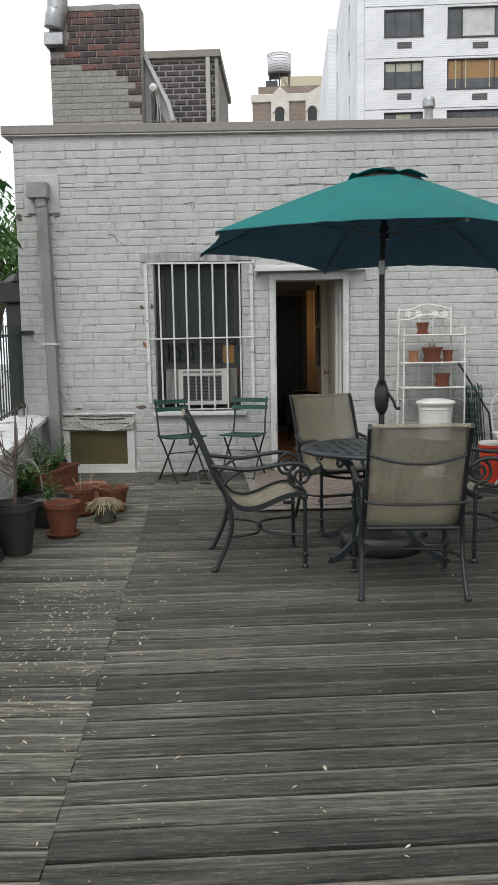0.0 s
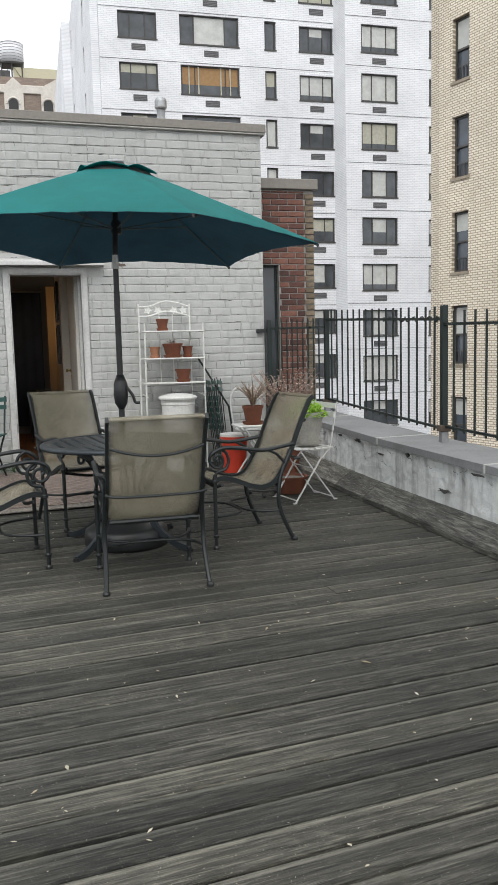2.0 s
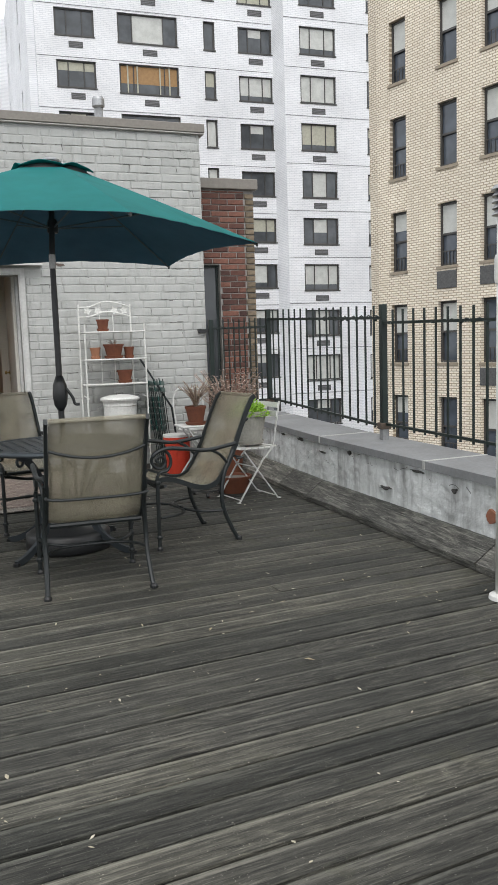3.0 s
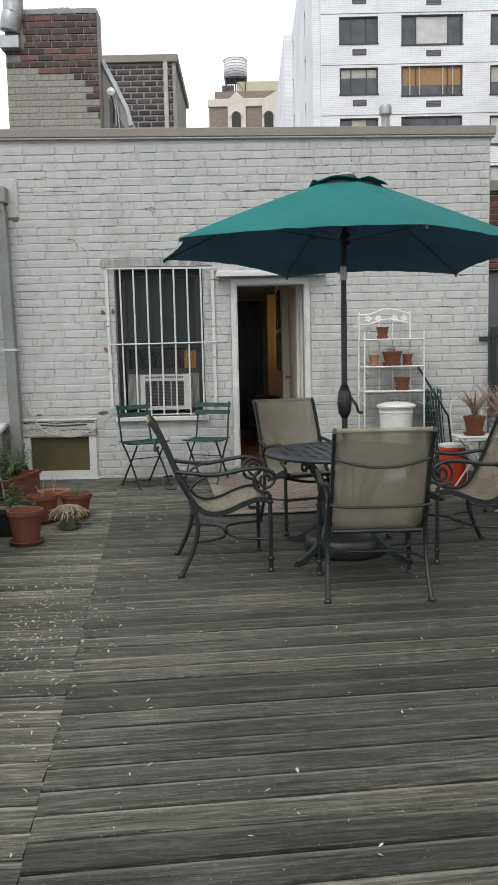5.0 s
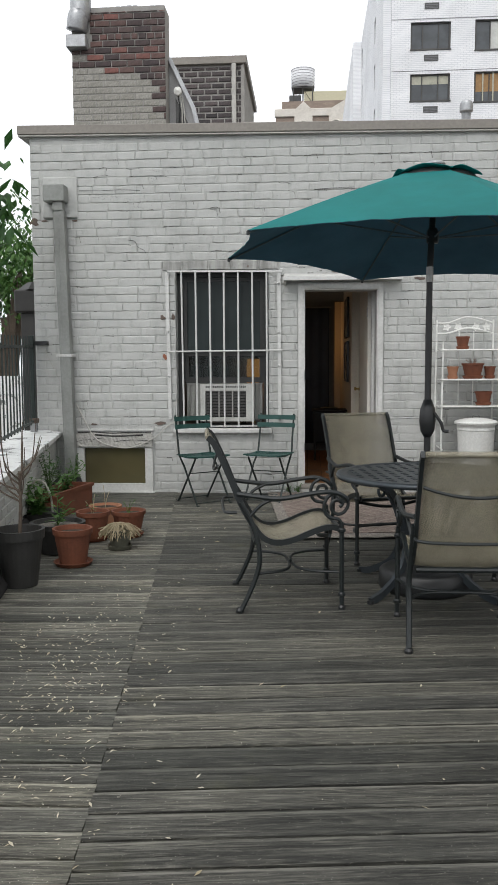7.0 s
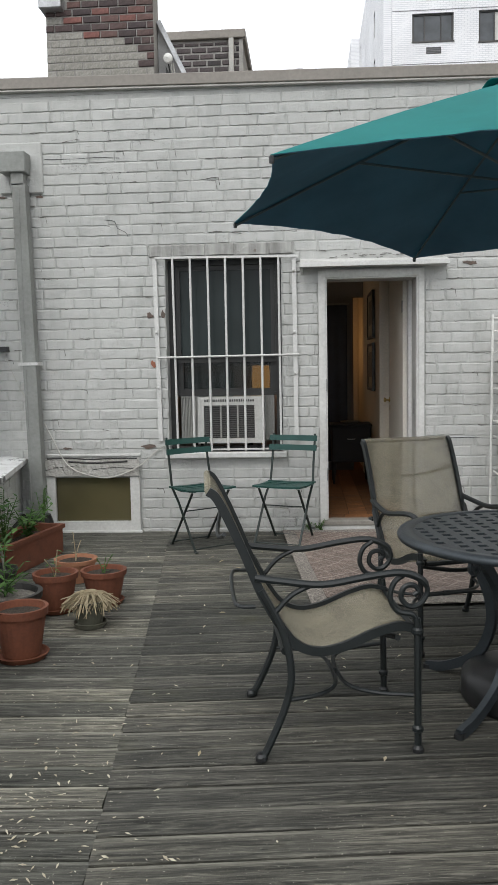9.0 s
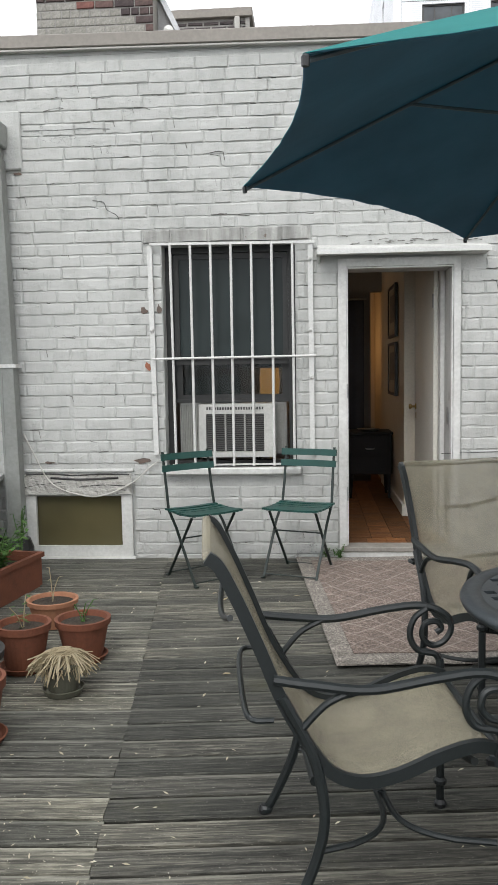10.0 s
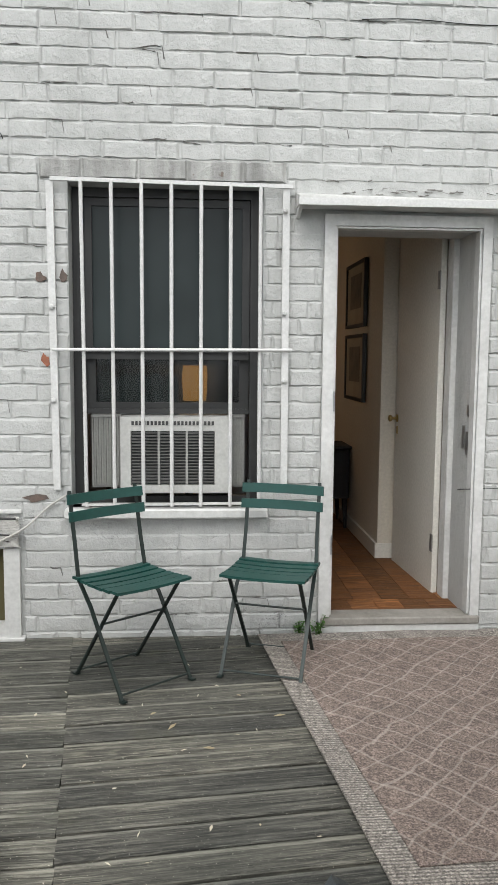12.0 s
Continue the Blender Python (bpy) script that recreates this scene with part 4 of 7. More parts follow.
for x in (-0.525, -0.385):
    part("grille_rib", Geo().box(x - 0.006, x + 0.006, WALL_Y + 0.022, WALL_Y + 0.055, 0.873, 1.144), M_AC_PANEL, ac)
for k in range(22):
    x = -0.66 + k * 0.019
    part("top_vent", Geo().box(x, x + 0.012, WALL_Y + 0.0165, WALL_Y + 0.0195, 1.175, 1.195), M_AC_GRILLE, ac)
for xa, xb in ((-0.872, -0.718), (-0.166, -0.085)):
    n = int((xb - xa) / 0.012)
    for k in range(n):
        x = xa + k * (xb - xa) / n
        part("pleat", Geo().box(x, x + 0.008, WALL_Y + 0.15, WALL_Y + 0.162, 0.852, 1.205), M_AC_PANEL, ac)
    part("side_panel", Geo().box(xa, xb, WALL_Y + 0.163, WALL_Y + 0.17, 0.84, 1.218), M_AC_PANEL, ac, "pleated grey filler panel")
    part("side_panel_rail", Geo().box(xa, xb, WALL_Y + 0.14, WALL_Y + 0.163, 1.206, 1.222), M_AC_PANEL, ac)

grille = thing("window_bars", pose(0, 0, 0), "white-painted iron burglar bars bolted over the window", "window bars")
gy = WALL_Y - 0.045
for x, dx in zip((-0.888, -0.745, -0.602, -0.459, -0.316, -0.174, -0.030), (0.012, 0.006, 0.004, 0.0, 0.0, 0.004, 0.004)):
    part("bar", Geo().tube([(x, gy, 2.345), (x + dx, gy, 0.775)], 0.0095, 8), M_BARS, grille)
part("cross_bar", Geo().tube([(-1.03, gy, 2.348), (0.125, gy, 2.335)], 0, flat=(0.014, 0.018)), M_BARS, grille)
part("cross_bar", Geo().tube([(-1.03, gy - 0.014, 1.545), (0.13, gy - 0.014, 1.552)], 0.008, 8), M_BARS, grille)
part("cross_bar", Geo().tube([(-0.90, gy, 0.785), (-0.01, gy, 0.79)], 0, flat=(0.014, 0.012)), M_BARS, grille)
for x0, x1 in ((-1.035, -1.02), (0.095, 0.10)):
    part("strap", Geo().tube([(x0, WALL_Y - 0.03, 2.34), (x1, WALL_Y - 0.03, 0.86)], 0, flat=(0.034, 0.02)), M_BARS, grille)
for x, z in ((0.09, 2.22), (0.09, 1.73), (0.095, 1.40), (-1.03, 1.75), (-1.03, 1.3)):
    part("bolt", Geo().lathe([(0.014, 0), (0.014, 0.01), (0.006, 0.018)], 8), M_BARS, grille, at=pose(x, WALL_Y - 0.041, z, 90))

# door
door = thing("door_1", pose(0, 0, 0), "open doorway with a worn white wooden casing", "doorway", kind="structure")
part("door_frame", holed(0.288, 1.128, 0.165, 2.215, WALL_Y - 0.028, WALL_Y - 0.002, [(0.343, 1.082, 0.0, 2.160)]), M_TRIM, door, "flaking white casing")
part("inner_frame", holed(0.345, 1.080, 0.20, 2.158, WALL_Y - 0.018, WALL_Y + 0.05, [(0.355, 1.068, 0.0, 2.148)]), M_TRIM, door)
part("threshold", Geo().box(0.30, 1.13, WALL_Y - 0.045, WALL_Y + 0.10, 0.150, 0.190, 0.006), surface("worn_threshold", (0.30, 0.28, 0.25), (0.16, 0.15, 0.13), 0.7, scale=6), door, "worn grey threshold")
part("riser", Geo().box(0.30, 1.13, WALL_Y - 0.035, WALL_Y - 0.002, 0.05, 0.148), M_TRIM, door)
part("latch_plate", Geo().box(1.060, 1.064, WALL_Y + 0.10, WALL_Y + 0.13, 1.05, 1.17), M_STEEL, door)
leaf_m = pose(1.028, WALL_Y + 0.42, 0.0, 0, 0, 93)
leafd = thing("door_leaf", leaf_m, "", "")
leafd.parent = door
part("panel", Geo().box(0.0, 0.76, -0.018, 0.018, 0.165, 2.34, 0.003), M_DOOR, leafd, "plain white door standing open into the hall")
part("door_handle", Geo().lathe([(0.026, 0), (0.026, 0.006), (0.010, 0.010), (0.010, 0.032), (0.020, 0.040), (0.023, 0.052), (0.012, 0.060)], 14), M_BRASS, leafd, "brass knob", True, at=pose(0.715, 0.019, 1.13, -90))
part("keyhole_plate", Geo().box(0.700, 0.730, 0.0185, 0.021, 1.03, 1.08), M_BRASS, leafd)
for z in (0.42, 1.9):
    part("hinge", Geo().box(-0.006, 0.026, 0.0185, 0.026, z, z + 0.10), M_STEEL, leafd)
part("door_stop", Geo().box(1.042, 1.083, WALL_Y + 0.305, WALL_Y + 0.405, 0.15, 2.40, 0.004), M_TRIM, door)
part("strike_plate", Geo().box(1.0655, 1.0675, WALL_Y + 0.055, WALL_Y + 0.085, 1.02, 1.14), M_STEEL, door)
part("strike_plate", Geo().box(1.0655, 1.0675, WALL_Y + 0.055, WALL_Y + 0.080, 1.22, 1.28), M_STEEL, door)
for z in (0.52, 1.25):
    part("hinge", Geo().box(0.3445, 0.352, WALL_Y - 0.031, WALL_Y - 0.0285, z, z + 0.10), M_STEEL, door)
canopy = thing("door_canopy", pose(0, 0, 0), "shallow white-painted ledge over the doorway", "ledge", kind="structure")
cg = Geo()
cg.add([(0.145, WALL_Y - 0.002, 2.315), (1.30, WALL_Y - 0.002, 2.30), (1.30, 8.90, 2.268), (0.145, 8.90, 2.275), (0.145, WALL_Y - 0.002, 2.24), (1.30, WALL_Y - 0.002, 2.23), (1.30, 8.90, 2.235), (0.145, 8.90, 2.24)], [(0, 1, 2, 3), (7, 6, 5, 4), (3, 2, 6, 7), (0, 3, 7, 4), (2, 1, 5, 6), (1, 0, 4, 5)])
part("ledge", cg, M_TRIM, canopy)
part("ledge_lip", Geo().box(0.14, 1.305, 8.885, 8.899, 2.230, 2.262), M_BARS, canopy)
part("ledge_bracket", Geo().add([(0.150, WALL_Y - 0.004, 2.238), (0.150, 8.93, 2.238), (0.150, WALL_Y - 0.004, 2.19), (0.165, WALL_Y - 0.004, 2.238), (0.165, 8.93, 2.238), (0.165, WALL_Y - 0.004, 2.19)], [(0, 1, 2), (3, 5, 4), (0, 3, 4, 1), (1, 4, 5, 2), (0, 2, 5, 3)]), M_TRIM, canopy)
rl = random.Random(61)
for k in range(16):
    x = 0.16 + 1.1 * rl.random()
    pts = [(x, WALL_Y - 0.006, 2.325 + rl.uniform(-0.012, 0.02))]
    for q in range(rl.choice((2, 3, 4))):
        pts.append((pts[-1][0] + rl.uniform(0.012, 0.035), WALL_Y - 0.008, pts[-1][2] + rl.uniform(-0.006, 0.006)))
    part("flaked_edge", Geo().tube(pts, [rl.choice((0.0012, 0.002, 0.0045)) for _ in pts], 5), M_CRACK, canopy, "flaked grey paint edge")

# hall behind the door
hall_floor = thing("hall_floor", pose(0, 0, 0), "orange-brown varnished floorboards of the hall", "floor", kind="structure")
part("base", Geo().box(-2.15, 2.75, WALL_Y + 0.3, 14.0, 0.10, 0.176).box(0.35, 1.08, WALL_Y + 0.102, WALL_Y + 0.299, 0.10, 0.176), M_NEAR_BLACK, hall_floor)
for k in range(5):
    part("floorboard", Geo().box(-0.071, 0.071, -0.1, 0.1, 0.0, 0.004), M_PARQUET, hall_floor, at=pose(0.425 + k * 0.145, WALL_Y + 0.203, 0.1765))
part("ceiling", Geo().box(-2.15, 2.75, WALL_Y + 0.3, 14.0, 2.55, 2.65), M_HALL, label="hall ceiling", kind="structure").name = "ceiling"
hw = thing("wall_hall", pose(0, 0, 0), "warm beige hall walls", "wall", kind="structure")
part("partition", Geo().box(0.885, 1.04, 10.30, 14.0, 0.18, 2.55), M_HALL, hw)
part("partition", Geo().box(1.085, 1.30, 9.37, 10.42, 0.18, 2.55), M_HALL, hw)
# Deeper walls get the darker colour as painted shade.
part("partition", Geo().box(-2.15, -0.15, 11.9, 12.0, 0.18, 2.55), M_HALL_DIM, hw)
part("partition", Geo().box(-0.15, 0.760, 12.5, 12.6, 0.18, 2.55).box(0.760, 0.884, 12.5, 12.6, 2.30, 2.55), M_HALL_DIM, hw, "wall coloured dim, with a narrow gap into a lit room")
part("partition", Geo().box(0.0, 0.884, 13.5, 13.6, 0.18, 2.55), M_HALL, hw, "wall of the lit room beyond")
part("baseboard", Geo().box(0.867, 0.883, 10.30, 12.4, 0.18, 0.28), M_DOOR, hw)
part("baseboard", Geo().box(0.867, 1.04, 10.284, 10.298, 0.18, 0.28), M_DOOR, hw)
part("corner_post", Geo().box(0.995, 1.085, 10.25, 10.296, 0.18, 2.55, 0.004), M_DOOR, hw, "white door casing at the passage corner")
for z0, z1 in ((1.74, 2.22), (1.20, 1.69)):
    pic = thing("framed_picture", pose(0.880, 11.08, (z0 + z1) / 2, 0, 0, -90), "dark-framed print hanging on the beige hall wall", "picture", "pictures in the hall")
    h2 = (z1 - z0) / 2
    part("frame", holed(-0.34, 0.34, -h2, h2, -0.03, -0.003, [(-0.312, 0.312, -h2 + 0.025, h2 - 0.025)]), M_BLACK, pic)
    part("mount", Geo().box(-0.314, 0.314, -0.018, -0.012, -h2 + 0.022, h2 - 0.022), M_PAPER, pic)
    part("print", Geo().box(-0.19, 0.19, -0.022, -0.0185, -h2 + 0.14, h2 - 0.09), M_PRINT, pic)
hc = thing("hall_cabinet", pose(0.66, 11.42, 0.178), "low dark wooden cabinet on tapered legs against the hall wall", "cabinet")
part("body", Geo().box(-0.21, 0.21, -0.20, 0.20, 0.24, 0.63, 0.008), M_DARK_FAB, hc)
part("top", Geo().box(-0.225, 0.225, -0.215, 0.215, 0.632, 0.655, 0.006), M_DARK_FAB, hc)
part("drawer", Geo().box(-0.19, 0.19, -0.212, -0.203, 0.43, 0.61, 0.004), M_DARK_FAB, hc)
part("drawer_pull", Geo().tube(spline([(-0.04, -0.214, 0.50), (-0.03, -0.235, 0.495), (0.03, -0.235, 0.495), (0.04, -0.214, 0.50)], 4), 0.006), M_STEEL, hc)
for sx in (-0.18, 0.18):
    for sy in (-0.17, 0.17):
        part("leg", Geo().tube([(sx * 1.05, sy, 0.0), (sx, sy, 0.24)], [0.012, 0.022], 8), M_DARK_FAB, hc)
ty = thing("tray", pose(0.66, 11.38, 0.834), "small dark oval tray with a silver rim on the cabinet", "tray")
part("tray_body", Geo().lathe([(0.07, 0), (0.11, 0.022), (0.115, 0.024), (0.105, 0.018), (0.065, 0.006), (0.001, 0.006)], 24), M_STEEL, ty)
cd = thing("hanging_curtain", pose(0.50, 12.42, 0.0), "dark blue curtain hanging in folds in the dim hall", "curtain")
part("cloth", Geo().sheet([[(-0.22 + 0.40 * k / 40, 0.006 * math.sin(k * 0.45) - 0.03, z) for k in range(41)] for z in (0.30, 1.0, 1.7, 2.20)], 0.006), M_NAVY, cd, "", True)
part("rod", Geo().tube([(-0.25, -0.03, 2.215), (0.21, -0.03, 2.215)], 0.010), M_STEEL, cd)
fl = thing("floor_lamp", pose(-0.335, 11.7, 0.178), "floor lamp with a lit amber shade inside the room", "lamp")
part("stand", Geo().tube([(0, 0, 0.03), (0, 0, 1.10)], 0.012), M_BRASS, fl)
part("base", Geo().lathe([(0.13, 0), (0.12, 0.02), (0.02, 0.03)], 20), M_BRASS, fl)
part("shade", Geo().lathe([(0.095, 0.98), (0.105, 1.18), (0.085, 1.38)], 20), M_LAMPSHADE, fl, "glowing amber shade")
tb = thing("side_table", pose(-0.65, 10.6, 0.178), "small dark table inside the room", "table")
part("top", Geo().box(-0.3, 0.3, -0.25, 0.25, 0.66, 0.70, 0.01), M_DARK_FAB, tb)
for sx in (-0.26, 0.26):
    for sy in (-0.2, 0.2):
        part("leg", Geo().tube([(sx, sy, 0), (sx, sy, 0.66)], 0.015, 6), M_DARK_FAB, tb)

# small low window
sw = thing("window_2", pose(0, 0, 0), "low cellar window with a white frame and brown covered glass", "window", kind="structure")
part("window_frame", holed(-2.0, -1.21, 0.115, 0.566, WALL_Y - 0.035, WALL_Y - 0.001, [(-1.925, -1.288, 0.19, 0.60)]), M_TRIM, sw)
part("pane", Geo().box(-1.93, -1.283, WALL_Y + 0.012, WALL_Y + 0.02, 0.185, 0.56), M_DUSTY, sw, "brown covered glass")
part("window_sill", Geo().box(-2.02, -1.19, WALL_Y - 0.055, WALL_Y - 0.002, 0.085, 0.114, 0.004), M_TRIM, sw)
lint = Geo()
rng = random.Random(4)
n = 40
top = [0.715 + 0.012 * rng.random() for k in range(n)]
bot = [0.572 + 0.006 * rng.random() for k in range(n)]
lint.sheet([[(-2.0 + 0.79 * k / (n - 1), WALL_Y - 0.028 - 0.008 * rng.random(), b + (t - b) * q) for k, (b, t) in enumerate(zip(bot, top))] for q in (0, 0.2, 0.45, 0.7, 1)], -0.026)
part("rotten_lintel", lint, M_ROTTEN, sw, "split, peeling white timber lintel")
part("upper_strip", Geo().box(-2.0, -1.2, WALL_Y - 0.018, WALL_Y - 0.001, 0.735, 0.757, 0.004), M_TRIM, sw)
cable = thing("cable", pose(0, 0, 0), "slack off-white cable pinned along the foot of the white wall", "cable")
pts = spline([(-2.0, WALL_Y - 0.03, 1.02), (-1.93, WALL_Y - 0.035, 0.88), (-1.80, WALL_Y - 0.072, 0.67), (-1.62, WALL_Y - 0.078, 0.585), (-1.42, WALL_Y - 0.078, 0.57), (-1.2, WALL_Y - 0.070, 0.66), (-1.07, WALL_Y - 0.030, 0.77), (-0.98, WALL_Y - 0.03, 0.83)])
part("wire", Geo().tube(pts, 0.006, 6), M_CABLE, cable)
cable = thing("cable", pose(0, 0, 0), "thin dirty wire slanting down the white wall", "cable")
part("wire", Geo().tube([(-2.34, WALL_Y - 0.006, 1.62), (-2.22, WALL_Y - 0.006, 1.35), (-2.12, WALL_Y - 0.006, 1.15)], 0.003, 5), M_CABLE, cable)
patches = ((-1.09, -1.045, 1.465, 1.53), (-2.44, -2.34, 2.82, 2.90), (1.42, 1.55, 2.235, 2.27), (-1.125, -1.055, 1.865, 1.915), (-1.0, -0.955, 1.87, 1.935), (-2.33, -2.24, 2.86, 2.885), (-2.02, -1.92, 2.862, 2.88), (-1.86, -1.78, 0.795, 0.815), (-1.19, -1.07, 0.785, 0.835))
for xa, xb, za, zb in patches:
    g = Geo()
    ring = [((xa + xb) / 2 + (xb - xa) / 2 * math.cos(a / 9 * 2 * math.pi) * rng.uniform(0.45, 1.2), WALL_Y - 0.0125, (za + zb) / 2 + (zb - za) / 2 * math.sin(a / 9 * 2 * math.pi) * rng.uniform(0.4, 1.2)) for a in range(9)]
    g.add(ring + [(x, WALL_Y - 0.006, z) for x, y, z in ring], [tuple(range(9))] + [(k, (k + 1) % 9, 9 + (k + 1) % 9, 9 + k) for k in range(9)])
    part("bare_patch", g, M_RUST if xa == -1.09 else M_CHIP, wall, "bare masonry where the paint came off")

for line in ([(-1.44, 2.668), (-1.36, 2.655), (-1.335, 2.60), (-1.27, 2.565), (-1.25, 2.53)], [(-1.92, 3.165), (-1.7, 3.16), (-1.5, 3.165), (-1.3, 3.155)], [(0.45, 3.13), (0.7, 3.14), (1.0, 3.125), (1.25, 3.13)], [(1.0, 0.85), (1.4, 0.86), (1.7, 0.85)]):
    part("crack", Geo().tube(spline([(x, WALL_Y - 0.0095, z) for x, z in line], 3), 0.0022, 4), M_POT_DARK, wall, "dark crack in the paint")

for line, rr in (([(-1.80, 0.700), (-1.70, 0.692), (-1.58, 0.686), (-1.42, 0.692), (-1.30, 0.698)], 0.009), ([(-1.98, 0.722), (-1.8, 0.728), (-1.62, 0.716), (-1.45, 0.724), (-1.22, 0.72)], 0.006), ([(-1.97, 0.66), (-1.86, 0.652), (-1.7, 0.668)], 0.003), ([(-1.6, 0.63), (-1.42, 0.645), (-1.25, 0.638)], 0.004)):
    part("split", Geo().tube(spline([(x, WALL_Y - 0.0575, z) for x, z in line], 4), rr, 6), M_POT_DARK, sw, "dark split in the timber")
rc = random.Random(88)
for k in range(330):
    x, row = rc.uniform(-2.3, 2.9), min(43, 3 + int(40 * rc.random() ** 0.75))
    z = -0.038 + row * 0.0832
    if any(h[0] - 0.2 < x < h[1] + 0.05 and h[2] - 0.03 < z < h[3] + 0.03 for h in HOLES + BED):
        continue
    pts = [(x, z)]
    for q in range(rc.choice((1, 2, 2, 3, 6))):
        pts.append((pts[-1][0] + rc.uniform(0.008, 0.04), pts[-1][1] + rc.uniform(-0.007, 0.006)))
    if rc.random() < 0.3:
        pts.append((pts[-1][0] + 0.01, pts[-1][1] - rc.uniform(0.03, 0.07)))
    part("crack", Geo().tube([(px_, WALL_Y - 0.0075, pz_ + 0.002) for px_, pz_ in pts], [rc.choice((0.0010, 0.0016, 0.0024, 0.0036)) for _ in pts], 4), M_CRACK, wall, "dark crack in the paint")

# right parapet with cant strip and cap
par = thing("wall_east", pose(0, 0, 0), "low parapet with cracked white paint over render", "parapet", kind="structure")


def run(g, xf, prof, y0, y1, n=14):
    """Sweeps a section (offset from xf(y), height above the floor) along y."""
    rows = []
    for i in range(n + 1):
        y = y0 + (y1 - y0) * i / n
        rows.append([(xf(y) + o, y, floor_z(y) + z) for o, z in prof])
    g.sheet([r + [r[0]] for r in rows])
    k = len(prof)
    g.add(rows[0], [tuple(range(k))])
    g.add(rows[-1], [tuple(range(k))[::-1]])
    return g


YC = 8.72
part("wall_body", run(Geo(), right_x, [(0.19, -0.3), (0.19, 0.47), (0.60, 0.47), (0.60, -3.0)], -4.0, YC + 0.3), M_PARAPET, par)
part("wall_return", Geo().box(3.05, 3.34, YC, YC + 0.3, -0.3, 0.62), M_PARAPET, par)
face = Geo()
ny, nz = 640, 18
rows = []
for i in range(ny + 1):
    y = -4.0 + (YC + 4.0) * i / ny
    row = []
    for k in range(nz + 1):
        z = 0.15 + 0.32 * k / nz
        q = noise.noise((0.0, y * 5.0, z * 7.0)) * 0.006 + noise.noise((3.0, y * 15.0, z * 19.0)) * 0.008 + noise.noise((7.0, y * 30.0, z * 36.0)) * 0.004
        row.append((right_x(y) + 0.182 - q, y, floor_z(y) + z))
    rows.append(row)
part("render_face", face.sheet(rows), M_FACE, par, "rough cracked render face", True)
y = YC + 0.34
segs = [YC + 0.34, 8.25, 6.6, 4.98, 3.3, 1.6, -0.1, -1.9, -4.0]
for a, b in zip(segs[:-1], segs[1:]):
    part("cap_stone", run(Geo(), right_x, [(0.155, 0.472), (0.155, 0.527), (0.64, 0.535), (0.64, 0.472)], b + 0.012, a - 0.012, 3), M_CAP, par, "grey cap")
    part("joint", run(Geo(), right_x, [(0.150, 0.470), (0.150, 0.5305), (0.645, 0.5385), (0.645, 0.470)], a - 0.011, a + 0.011, 1), M_JOINT, par, "pale sealed joint")
part("cap_stone", Geo().box(3.052, 3.30, YC - 0.03, YC + 0.34, 0.622, 0.665), M_CAP, par)
strip_y = [YC - 0.01, 7.15, 6.55, 4.2, 1.8, -0.6, -4.0]
for a, b in zip(strip_y[:-1], strip_y[1:]):
    part("cant_strip", run(Geo(), right_x, [(0.0, 0.004), (0.0, 0.045), (0.15, 0.155), (0.188, 0.155), (0.188, 0.004)], b + 0.006, a - 0.006, 3), M_STRIP, par, "weathered grey cant board")
rc = random.Random(52)
for k in range(30):
    yk = 8.3 - k * 0.235 + rc.uniform(-0.1, 0.1)
    zt = rc.choice((0.44, 0.42, 0.40, 0.33))
    pts = [(yk, zt)]
    for q in range(rc.choice((2, 3, 4))):
        pts.append((pts[-1][0] - rc.uniform(0.015, 0.05), max(0.2, min(0.455, pts[-1][1] + rc.uniform(-0.025, 0.018)))))
    part("crack", Geo().tube([(right_x(y_) + 0.179, y_, floor_z(y_) + z_) for y_, z_ in pts], [rc.choice((0.0008, 0.0012, 0.002)) for _ in pts], 5), M_SOOT, par, "dark crack in the render")
    if k % 2 == 0:
        cy, cz_, w_, h_ = yk + 0.12, rc.choice((0.452, 0.44, 0.45, rc.uniform(0.25, 0.42))), rc.uniform(0.02, 0.10), rc.uniform(0.006, 0.020)
        ring = [(cy + w_ * math.cos(a / 11 * 2 * math.pi) * rc.uniform(0.4, 1.2), cz_ + h_ * math.sin(a / 11 * 2 * math.pi) * rc.uniform(0.4, 1.2)) for a in range(11)]
        part("bare_patch", Geo().add([(right_x(y_) + 0.170, y_, floor_z(y_) + z_) for y_, z_ in ring] + [(right_x(y_) + 0.1895, y_, floor_z(y_) + z_) for y_, z_ in ring], [tuple(range(11))] + [(j, (j + 1) % 11, 11 + (j + 1) % 11, 11 + j) for j in range(11)]), M_SOOT, par, "dark patch where the render fell off")
g = Geo()
ring = [(0, 0.05 * math.cos(a / 10 * 2 * math.pi) * rng.uniform(0.8, 1.1), 0.045 * math.sin(a / 10 * 2 * math.pi) * rng.uniform(0.8, 1.1)) for a in range(10)]
g.add([(right_x(4.35) + 0.168, 4.28 + p[1], 0.30 + p[2]) for p in ring] + [(right_x(4.35) + 0.1895, 4.28 + p[1], 0.30 + p[2]) for p in ring], [tuple(range(10))] + [(k, (k + 1) % 10, 10 + (k + 1) % 10, 10 + k) for k in range(10)])
part("bare_patch", g, M_RUST, par, "bare red patch")

